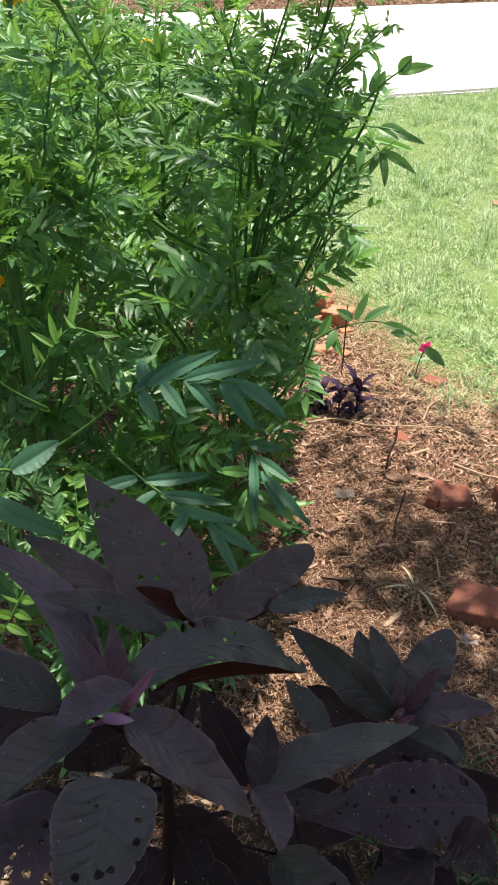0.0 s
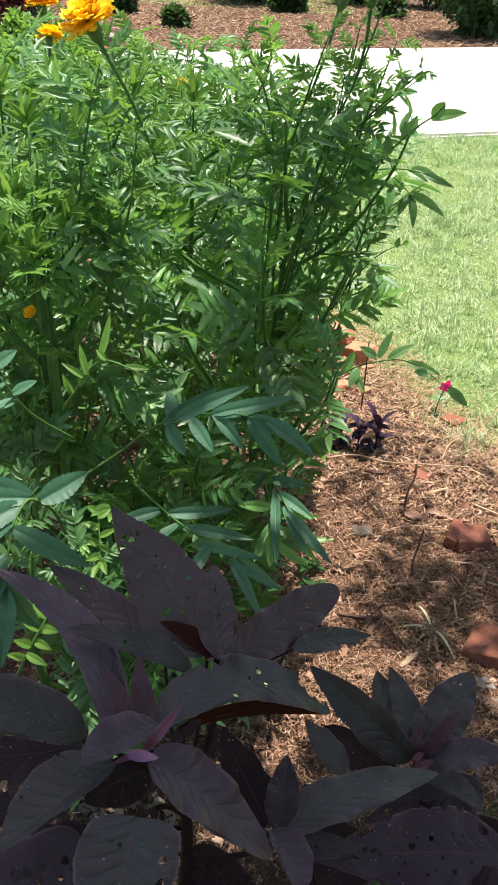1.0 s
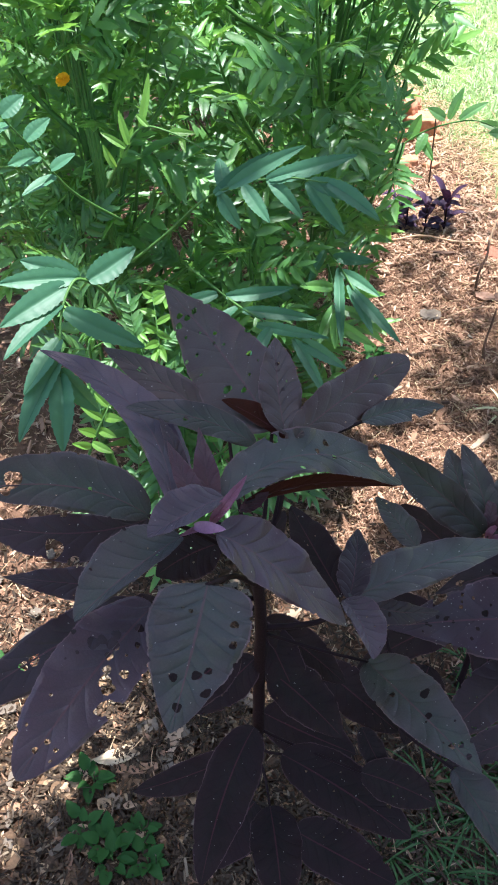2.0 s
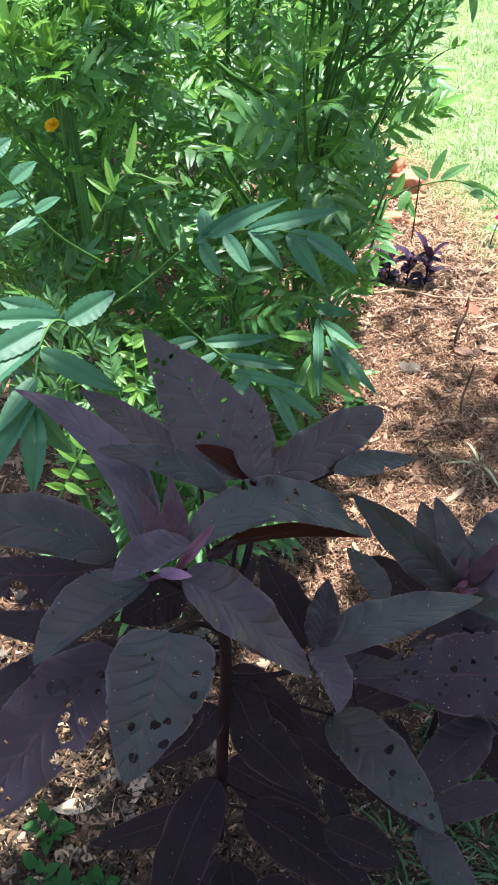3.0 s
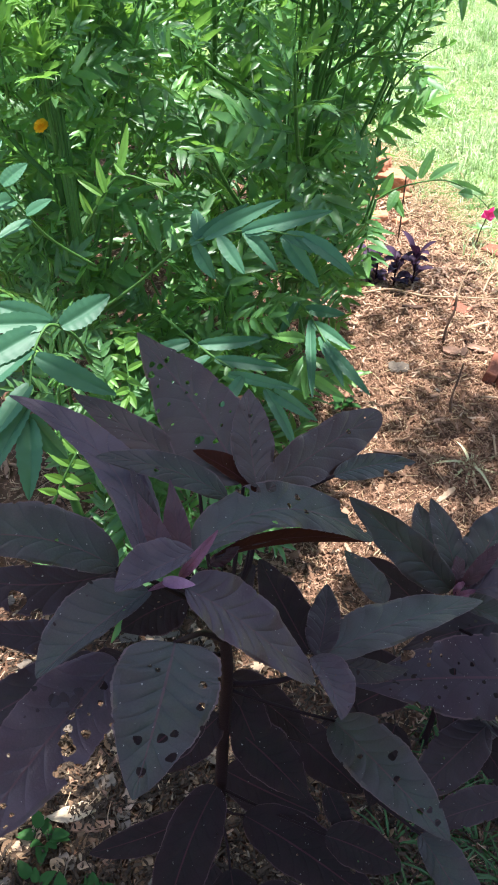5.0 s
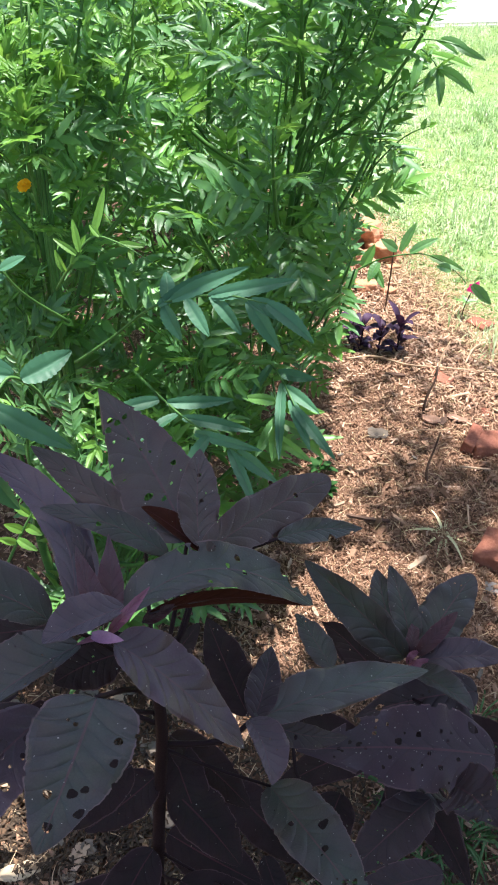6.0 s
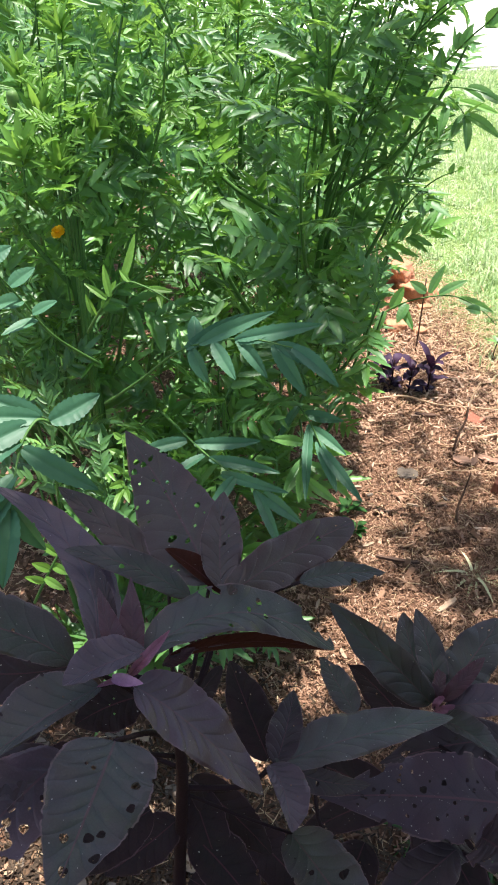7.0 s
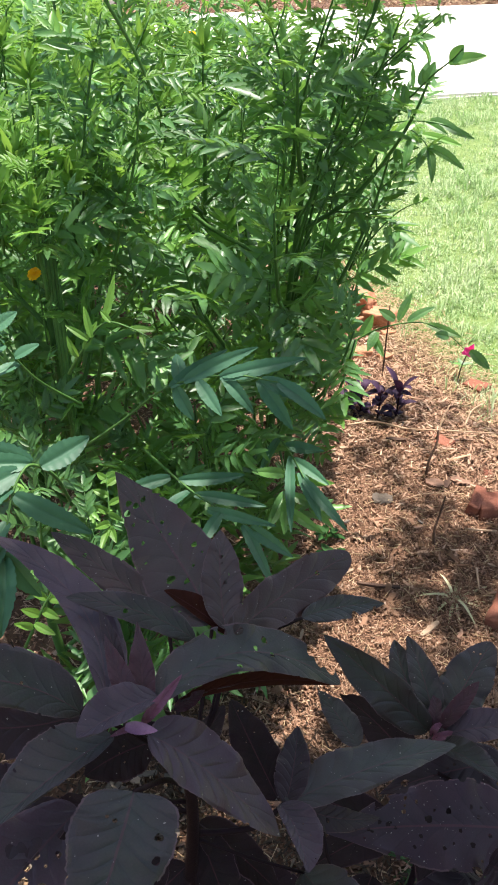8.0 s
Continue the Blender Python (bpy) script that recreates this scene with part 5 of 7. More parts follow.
broad_leaf(amaranth, (0.300, 0.892, 0.667), (0.337, 0.897, 0.642), (0.382, 0.935, 0.612), (0.0120, 6, 0.0144, 6), up=(0.00, -0.44, 0.90), shape=(0.6, 0.9), material=M_PURPLE, holes=((0.38, 0.27, 0.181),), pecks=5, seed=59)
broad_leaf(amaranth, (0.349, 1.019, 0.611), (0.326, 1.051, 0.615), (0.291, 1.102, 0.596), (0.0151, 6, 0.0178, 6), up=(0.01, -0.51, 0.86), shape=(0.6, 0.9), pecks=4, seed=60)
broad_leaf(amaranth, (0.313, 0.863, 0.602), (0.363, 0.795, 0.654), (0.429, 0.736, 0.661), (0.0330, 8, 0.0266, 16), up=(-0.02, -0.37, 0.93), shape=(0.5, 0.8), holes=((0.34, 0.27, 0.11), (0.48, -0.5, 0.164), (0.59, -0.1, 0.11), (0.8, 0.1, 0.11), (0.83, -0.3, 0.091), (0.9, -0.23, 0.091),), wave=0.04, veins=1.4, pecks=10, seed=118, label="hanging dark leaf with small holes")
broad_leaf(amaranth, (0.412, 0.777, 0.574), (0.437, 0.743, 0.583), (0.490, 0.683, 0.560), (0.0238, 6, 0.0137, 20), up=(-0.09, -0.30, 0.95), shape=(0.55, 0.8), pecks=6, seed=119)
broad_leaf(amaranth, (0.497, 0.832, 0.576), (0.456, 0.814, 0.576), (0.403, 0.782, 0.566), (0.0149, 6, 0.0195, 6), up=(-0.09, -0.35, 0.93), shape=(0.55, 0.8), material=M_PURPLE, pecks=6, seed=120)
leaf_stalk(amaranth, ((0.204, 0.844, 0.653), (0.260, 0.850, 0.630), (0.313, 0.863, 0.602)), 0.0022, 0.0016)
leaf_stalk(amaranth, ((0.313, 0.863, 0.602), (0.350, 0.816, 0.572), (0.412, 0.777, 0.574)), 0.0022, 0.0016)
leaf_stalk(amaranth, ((0.208, 0.827, 0.764), (0.203, 0.889, 0.797), (0.196, 0.957, 0.834)))
leaf_stalk(amaranth, ((0.209, 0.825, 0.776), (0.217, 0.878, 0.811), (0.216, 0.934, 0.840)))
leaf_stalk(amaranth, ((0.206, 0.841, 0.736), (0.202, 0.786, 0.825), (0.195, 0.734, 0.881)), 0.0028, 0.0022)
leaf_stalk(amaranth, ((0.201, 0.828, 0.795), (0.155, 0.816, 0.839), (0.123, 0.805, 0.864)))
leaf_stalk(amaranth, ((0.205, 0.839, 0.720), (0.164, 0.799, 0.763), (0.134, 0.758, 0.803)))
leaf_stalk(amaranth, ((0.201, 0.828, 0.795), (0.181, 0.819, 0.849), (0.156, 0.790, 0.862)))
leaf_stalk(amaranth, ((0.206, 0.837, 0.732), (0.166, 0.922, 0.768), (0.143, 0.981, 0.801)))
leaf_stalk(amaranth, ((0.205, 0.828, 0.780), (0.220, 0.887, 0.819), (0.189, 0.916, 0.853)))
leaf_stalk(amaranth, ((0.213, 0.942, 0.839), (0.249, 0.964, 0.829), (0.279, 0.988, 0.830)))
leaf_stalk(amaranth, ((0.374, 0.886, 0.490), (0.325, 0.934, 0.566), (0.349, 1.019, 0.611)))
# Lower leaves, their colour darkened as shade below the upper ones.
broad_leaf(amaranth, (0.192, 0.855, 0.582), (0.169, 0.825, 0.567), (0.134, 0.792, 0.551), (0.0222, 0, 0.0247, 0), up=(0.14, -0.36, 0.92), shape=(0.55, 0.8), material=M_SHADED, pecks=5, seed=69)
broad_leaf(amaranth, (0.206, 0.859, 0.554), (0.249, 0.846, 0.536), (0.296, 0.821, 0.506), (0.0315, 0, 0.0252, 0), up=(0.07, -0.36, 0.93), shape=(0.55, 0.8), material=M_SHADED, pecks=5, seed=70)
broad_leaf(amaranth, (0.188, 0.843, 0.444), (0.165, 0.772, 0.438), (0.165, 0.671, 0.396), (0.0326, 0, 0.0300, 0), up=(0.12, -0.28, 0.95), shape=(0.5, 0.7), material=M_SHADED, pecks=6, seed=71)
broad_leaf(amaranth, (0.223, 0.837, 0.400), (0.306, 0.805, 0.417), (0.387, 0.778, 0.382), (0.0359, 0, 0.0306, 0), up=(0.02, -0.30, 0.95), shape=(0.5, 0.7), material=M_SHADED, holes=((0.7, -0.57, 0.12), (0.78, -0.63, 0.12), (0.77, -1, 0.12), (0.62, -0.6, 0.1),), pecks=14, seed=72)
broad_leaf(amaranth, (0.321, 0.817, 0.439), (0.365, 0.814, 0.437), (0.408, 0.803, 0.429), (0.0258, 0, 0.0233, 0), up=(-0.02, -0.31, 0.95), shape=(0.55, 0.7), material=M_SHADED, pecks=8, seed=73)
broad_leaf(amaranth, (0.214, 0.798, 0.335), (0.233, 0.754, 0.345), (0.255, 0.683, 0.326), (0.0312, 0, 0.0312, 0), up=(0.07, -0.25, 0.97), shape=(0.5, 0.7), material=M_SHADED, pecks=4, seed=74)
broad_leaf(amaranth, (0.314, 0.868, 0.447), (0.330, 0.839, 0.450), (0.354, 0.817, 0.429), (0.0145, 0, 0.0132, 0), up=(0.00, -0.33, 0.94), shape=(0.6, 0.8), material=M_SHADED, pecks=2, seed=75)
broad_leaf(amaranth, (0.170, 0.866, 0.328), (0.100, 0.810, 0.329), (0.038, 0.782, 0.327), (0.0219, 0, 0.0190, 0), up=(0.15, -0.29, 0.95), shape=(0.55, 0.8), material=M_SHADED, pecks=5, seed=76)
broad_leaf(amaranth, (0.105, 0.827, 0.707), (0.097, 0.800, 0.711), (0.089, 0.765, 0.708), (0.0219, 0, 0.0219, 0), up=(0.22, -0.39, 0.90), shape=(0.5, 0.7), material=M_SHADED, pecks=5, seed=77)
leaf_stalk(amaranth, ((0.186, 0.866, 0.396), (0.234, 0.853, 0.398), (0.321, 0.817, 0.439)), 0.0022, 0.0016)
leaf_stalk(amaranth, ((0.184, 0.865, 0.367), (0.200, 0.844, 0.385), (0.223, 0.837, 0.400)), 0.0022, 0.0016)
leaf_stalk(amaranth, ((0.183, 0.864, 0.337), (0.201, 0.832, 0.330), (0.214, 0.798, 0.335)), 0.0022, 0.0016)
leaf_stalk(amaranth, ((0.203, 0.843, 0.695), (0.159, 0.840, 0.705), (0.105, 0.827, 0.707)), 0.0026, 0.002)
# Low leaves added to keep gaps and holes under the plant dark.
broad_leaf(amaranth, (0.198, 0.780, 0.720), (0.170, 0.739, 0.724), (0.145, 0.710, 0.710), (0.0234, 0, 0.0254, 0), up=(0.16, -0.36, 0.92), shape=(0.5, 0.7), material=M_SHADED, pecks=3, seed=78)
broad_leaf(amaranth, (0.194, 0.897, 0.579), (0.217, 0.865, 0.564), (0.251, 0.836, 0.519), (0.0253, 0, 0.0228, 0), up=(0.09, -0.38, 0.92), shape=(0.5, 0.7), material=M_SHADED, pecks=5, seed=79)
broad_leaf(amaranth, (0.196, 0.891, 0.602), (0.236, 0.909, 0.537), (0.288, 0.894, 0.495), (0.0222, 0, 0.0235, 0), up=(0.07, -0.40, 0.91), shape=(0.5, 0.7), material=M_SHADED, pecks=6, seed=80)
broad_leaf(amaranth, (0.187, 0.871, 0.727), (0.194, 0.907, 0.711), (0.203, 0.974, 0.695), (0.0141, 0, 0.0153, 0), up=(0.12, -0.47, 0.87), shape=(0.5, 0.7), material=M_SHADED, pecks=4, seed=81)
broad_leaf(amaranth, (0.174, 0.933, 0.308), (0.236, 0.921, 0.293), (0.307, 0.914, 0.280), (0.0373, 0, 0.0326, 0), up=(0.06, -0.34, 0.94), shape=(0.5, 0.7), material=M_SHADED, pecks=5, seed=82)
broad_leaf(amaranth, (0.235, 0.838, 0.170), (0.302, 0.820, 0.163), (0.383, 0.803, 0.152), (0.0391, 0, 0.0344, 0), up=(0.02, -0.26, 0.97), shape=(0.5, 0.7), material=M_SHADED, pecks=5, seed=83)
broad_leaf(amaranth, (0.241, 0.971, 0.397), (0.304, 0.940, 0.385), (0.358, 0.918, 0.356), (0.0295, 0, 0.0295, 0), up=(0.02, -0.37, 0.93), shape=(0.5, 0.7), material=M_SHADED, pecks=6, seed=84)
broad_leaf(amaranth, (0.173, 0.865, 0.171), (0.156, 0.822, 0.184), (0.114, 0.762, 0.157), (0.0398, 0, 0.0350, 0), up=(0.11, -0.26, 0.96), shape=(0.5, 0.7), material=M_SHADED, pecks=5, seed=85)
broad_leaf(amaranth, (0.491, 0.979, 0.464), (0.451, 0.930, 0.456), (0.412, 0.878, 0.444), (0.0299, 0, 0.0312, 0), up=(-0.08, -0.39, 0.92), shape=(0.5, 0.75), material=M_PURPLE, pecks=8, seed=86)
broad_leaf(amaranth, (0.386, 0.986, 0.415), (0.378, 0.953, 0.398), (0.368, 0.899, 0.363), (0.0290, 0, 0.0290, 0), up=(-0.03, -0.38, 0.93), shape=(0.5, 0.75), material=M_SHADED, pecks=8, seed=88)
part("bud", mesh_of("bud", *leaflet(Vector((0.170, 0.786, 0.883)) - Vector(amaranth.location), Vector((1, 0.1, 0.0)), Vector((0.1, -0.6, 0.8)), 0.026, 0.009, random.Random(3), 10), M_PINKBUD), amaranth, "small pinkish purple growing tip")
amaranth_two = thing("amaranth", "smaller dark purple amaranth rosette with pointed leaves", "plant", (0.46, 1.21, 0.0), "dark amaranth plants")
leaf_stalk(amaranth_two, ((0.46, 1.21, -0.02), (0.465, 1.205, 0.2), (0.448, 1.184, 0.462)), 0.006, 0.0035, "stem")
broad_leaf(amaranth_two, (0.439, 1.180, 0.464), (0.378, 1.167, 0.547), (0.285, 1.189, 0.604), (0.0305, -6, 0.0274, 34), up=(0.01, -0.53, 0.85), shape=(0.55, 0.8), pecks=8, seed=107)
broad_leaf(amaranth_two, (0.434, 1.192, 0.464), (0.400, 1.239, 0.483), (0.380, 1.329, 0.474), (0.0229, 4, 0.0219, 14), up=(-0.02, -0.53, 0.85), shape=(0.5, 0.75), pecks=10, seed=108)
broad_leaf(amaranth_two, (0.447, 1.196, 0.464), (0.430, 1.238, 0.501), (0.397, 1.311, 0.505), (0.0206, 20, 0.0211, 6), up=(-0.03, -0.54, 0.84), shape=(0.55, 0.8), pecks=4, seed=109)
broad_leaf(amaranth_two, (0.460, 1.197, 0.469), (0.478, 1.235, 0.495), (0.519, 1.327, 0.505), (0.0353, 0, 0.0342, 10), up=(-0.06, -0.54, 0.84), shape=(0.5, 0.6), pecks=6, seed=110)
broad_leaf(amaranth_two, (0.455, 1.184, 0.471), (0.475, 1.192, 0.514), (0.499, 1.234, 0.519), (0.0123, 20, 0.0110, 10), up=(-0.06, -0.52, 0.85), shape=(0.6, 0.8), material=M_WINE, pecks=0, seed=111)
broad_leaf(amaranth_two, (0.461, 1.179, 0.465), (0.511, 1.176, 0.506), (0.578, 1.196, 0.492), (0.0260, 0, 0.0201, 24), up=(-0.09, -0.51, 0.86), shape=(0.45, 0.7), material=M_LILAC, pecks=6, seed=112)
broad_leaf(amaranth_two, (0.451, 1.164, 0.457), (0.490, 1.119, 0.508), (0.531, 1.090, 0.501), (0.0236, -4, 0.0115, 40), up=(-0.07, -0.49, 0.87), shape=(0.45, 0.8), pecks=4, seed=113)
broad_leaf(amaranth_two, (0.446, 1.184, 0.469), (0.445, 1.192, 0.493), (0.446, 1.237, 0.482), (0.0092, 20, 0.0088, 10), up=(-0.04, -0.52, 0.86), shape=(0.6, 0.8), material=M_WINE, pecks=0, seed=114)
broad_leaf(amaranth_two, (0.445, 1.172, 0.458), (0.461, 1.165, 0.483), (0.485, 1.186, 0.463), (0.0058, 20, 0.0055, 10), up=(-0.05, -0.50, 0.86), shape=(0.6, 0.7), material=M_MAGENTA, pecks=0, seed=140)
broad_leaf(amaranth_two, (0.445, 1.174, 0.461), (0.443, 1.166, 0.489), (0.457, 1.189, 0.475), (0.0049, 20, 0.0047, 10), up=(-0.04, -0.50, 0.86), shape=(0.6, 0.7), material=M_MAGENTA, pecks=0, seed=141)
broad_leaf(amaranth_two, (0.563, 1.051, 0.475), (0.444, 1.009, 0.518), (0.325, 0.967, 0.513), 0.115, up=(-0.02, -0.44, 0.90), fold=0.16, label="broad dark leaf peppered with small holes", holes=((0.72, 0.95, 0.16), (0.86, 0.8, 0.14), (0.6, 1.0, 0.1), (0.3, -0.98, 0.14), (0.42, -1.02, 0.1), (0.12, 0.7, 0.12), (0.25, 0.2, 0.05), (0.35, -0.1, 0.05), (0.4, 0.3, 0.06), (0.5, 0.15, 0.08), (0.55, -0.25, 0.05), (0.62, 0.4, 0.05), (0.3, -0.4, 0.06), (0.45, -0.5, 0.05), (0.7, 0.1, 0.05), (0.2, -0.2, 0.05)), material=M_PECKED, pecks=20, seed=115)
broad_leaf(amaranth_two, (0.552, 1.210, 0.390), (0.469, 1.168, 0.409), (0.385, 1.126, 0.380), 0.080, up=(-0.02, -0.48, 0.87), holes=((0.8, 0.1, 0.12), (0.4, 0.2, 0.06)), material=M_PURPLE, pecks=20, seed=116)
broad_leaf(amaranth_two, (0.553, 1.151, 0.369), (0.489, 1.167, 0.384), (0.425, 1.183, 0.350), 0.070, up=(-0.02, -0.48, 0.87), material=M_PURPLE, pecks=20, seed=117)
broad_leaf(amaranth_two, (0.497, 1.014, 0.437), (0.481, 0.980, 0.467), (0.464, 0.945, 0.448), 0.060, up=(-0.02, -0.46, 0.88), material=M_PURPLE, pecks=20, seed=121)
broad_leaf(amaranth_two, (0.516, 0.990, 0.484), (0.538, 0.960, 0.524), (0.560, 0.931, 0.517), 0.080, up=(-0.04, -0.46, 0.88), material=M_PURPLE, pecks=20, seed=122)
# Lower ring of leaves in the shade-darkened colour.
broad_leaf(amaranth_two, (0.498, 1.224, 0.130), (0.581, 1.270, 0.146), (0.665, 1.315, 0.102), 0.075, material=M_SHADED, pecks=6, seed=330)
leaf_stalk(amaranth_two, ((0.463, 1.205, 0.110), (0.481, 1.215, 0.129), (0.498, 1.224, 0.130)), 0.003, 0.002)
broad_leaf(amaranth_two, (0.424, 1.215, 0.160), (0.332, 1.237, 0.185), (0.240, 1.260, 0.150), 0.075, material=M_SHADED, pecks=6, seed=331)
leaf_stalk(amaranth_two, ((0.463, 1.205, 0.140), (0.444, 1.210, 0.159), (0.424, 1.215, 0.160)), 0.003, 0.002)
broad_leaf(amaranth_two, (0.485, 1.172, 0.190), (0.538, 1.093, 0.225), (0.591, 1.014, 0.200), 0.075, material=M_SHADED, pecks=6, seed=332)
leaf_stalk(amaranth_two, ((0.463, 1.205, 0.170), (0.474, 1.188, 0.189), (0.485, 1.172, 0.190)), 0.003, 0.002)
broad_leaf(amaranth_two, (0.469, 1.245, 0.220), (0.484, 1.338, 0.236), (0.498, 1.432, 0.192), 0.075, material=M_SHADED, pecks=6, seed=333)
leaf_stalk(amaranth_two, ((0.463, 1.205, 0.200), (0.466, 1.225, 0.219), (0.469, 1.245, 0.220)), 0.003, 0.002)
broad_leaf(amaranth_two, (0.432, 1.180, 0.250), (0.358, 1.121, 0.275), (0.283, 1.061, 0.240), 0.075, material=M_SHADED, pecks=6, seed=334)
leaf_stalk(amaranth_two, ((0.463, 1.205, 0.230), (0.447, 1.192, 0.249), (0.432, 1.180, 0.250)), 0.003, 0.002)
broad_leaf(amaranth_two, (0.503, 1.202, 0.280), (0.598, 1.196, 0.315), (0.692, 1.190, 0.290), 0.075, material=M_SHADED, pecks=6, seed=335)
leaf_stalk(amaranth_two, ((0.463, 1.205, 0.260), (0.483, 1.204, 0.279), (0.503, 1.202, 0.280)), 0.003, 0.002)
broad_leaf(amaranth_two, (0.435, 1.234, 0.310), (0.370, 1.303, 0.326), (0.304, 1.371, 0.281), 0.075, material=M_SHADED, pecks=6, seed=336)
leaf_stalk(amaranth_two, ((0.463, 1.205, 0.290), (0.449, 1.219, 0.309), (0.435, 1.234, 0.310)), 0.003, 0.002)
broad_leaf(amaranth_two, (0.464, 1.165, 0.340), (0.466, 1.070, 0.365), (0.468, 0.975, 0.330), 0.075, material=M_SHADED, pecks=6, seed=337)
leaf_stalk(amaranth_two, ((0.463, 1.205, 0.320), (0.463, 1.185, 0.339), (0.464, 1.165, 0.340)), 0.003, 0.002)
leaf_stalk(amaranth_two, ((0.448, 1.184, 0.382), (0.505, 1.118, 0.436), (0.563, 1.051, 0.475)))
leaf_stalk(amaranth_two, ((0.448, 1.184, 0.362), (0.500, 1.197, 0.384), (0.552, 1.210, 0.390)))


# ---- bricks and stones ----
def rough_block(name, label, category, at, size, turn, material, seed, jag=0.12, tilt=(0, 0), group=""):
    """A broken block: a bevelled cuboid with knocked corners and an uneven face."""
    rng = random.Random(seed)
    bm = bmesh.new()
    bmesh.ops.create_cube(bm, size=1)
    for v in bm.verts:
        v.co = Vector((v.co.x * size[0] * (1 + rng.uniform(-jag, jag)), v.co.y * size[1] * (1 + rng.uniform(-jag, jag)), v.co.z * size[2] * (1 + rng.uniform(-jag, jag) * 0.5)))
    bmesh.ops.bevel(bm, geom=bm.edges[:], offset=min(size) * 0.07, segments=1, affect="EDGES")
    bmesh.ops.triangulate(bm, faces=bm.faces[:])
    for _ in range(3):
        bmesh.ops.subdivide_edges(bm, edges=[e for e in bm.edges if e.calc_length() > min(size) * 0.16], cuts=1)
        bmesh.ops.triangulate(bm, faces=bm.faces[:])
    for v in bm.verts:
        lump = 0.5 * noise.noise(v.co * 28 + Vector((seed, 0, 0))) + 0.35 * noise.noise(v.co * 90 + Vector((0, seed, 0)))
        v.co += v.co.normalized() * lump * min(size) * jag * 1.3
    low = min(v.co.z for v in bm.verts)
    for v in bm.verts:
        v.co.z -= low
    me = bpy.data.meshes.new(name)
    bm.to_mesh(me)
    bm.free()
    me.materials.append(material)
    me.polygons.foreach_set("use_smooth", [True] * len(me.polygons))
    ob = tagged(new(name, me), label, category, group)
    ob.matrix_world = Matrix.Translation((at[0], at[1], relief(at[0], at[1]) - 0.006 + (at[2] if len(at) > 2 else 0))) @ Euler((tilt[0], tilt[1], turn)).to_matrix().to_4x4()
    return ob


BRICKS = "broken bricks on the mulch"
rough_block("brick", "broken red brick lying flat on the mulch", "brick", (0.612, 2.325), (0.095, 0.075, 0.042), 0.25, M_BRICK, 1, 0.1, group=BRICKS)
rough_block("brick", "narrow red brick fragment standing beside a larger piece", "brick", (0.563, 2.335), (0.032, 0.085, 0.05), -0.25, M_BRICK, 2, 0.12, (0.1, 0.12), BRICKS)
rough_block("brick", "large broken red brick with a chipped corner", "brick", (0.685, 1.905), (0.17, 0.095, 0.055), -0.25, M_BRICK, 3, 0.14, (0.06, -0.1), BRICKS)
rough_block("brick", "broken red brick at the edge of the mulch", "brick", (0.774, 2.326), (0.075, 0.11, 0.055), 0.3, M_BRICK, 4, 0.12, group=BRICKS)
PILE = ((0.10, 3.47, 0.13, 0.1, 0.07, 0.4), (0.21, 3.40, 0.14, 0.09, 0.055, -0.2), (0.09, 3.3, 0.1, 0.08, 0.055, 0.9), (0.13, 3.44, 0.1, 0.08, 0.055, 1.3), (0.17, 3.12, 0.065, 0.05, 0.035, 0.2), (0.25, 3.13, 0.04, 0.035, 0.025, 0.8), (0.16, 3.31, 0.05, 0.04, 0.03, 2.1), (0.24, 3.3, 0.045, 0.03, 0.025, 0.5), (0.05, 3.38, 0.06, 0.05, 0.04, 1.7))
for i, (x, y, a, b, c, r) in enumerate(PILE):
    rough_block("brick", "orange-red brick rubble at the edge of the lawn", "brick", (x, y, 0.055 if i == 3 else 0), (a, b, c), r, M_RUBBLE, 10 + i, 0.35, group="brick rubble by the lawn")
for i, (x, y, s) in enumerate(((0.642, 1.808, 0.03), (0.66, 1.76, 0.022), (0.562, 3.0, 0.06), (0.59, 3.0, 0.035), (0.45, 2.66, 0.032), (0.385, 2.86, 0.03), (0.6, 2.5, 0.025), (0.47, 2.62, 0.04), (-0.34, 1.13, 0.028), (-0.31, 1.1, 0.022), (-0.29, 1.12, 0.018))):
    rough_block("stone", "small reddish clay stone on the mulch" if i > 1 else "small pale stone on the mulch", "stone", (x, y), (s * 1.3, s, s * 0.5), i * 1.3, M_BRICK if i > 1 else M_STONE, 30 + i, 0.2, group="stones in the bed")


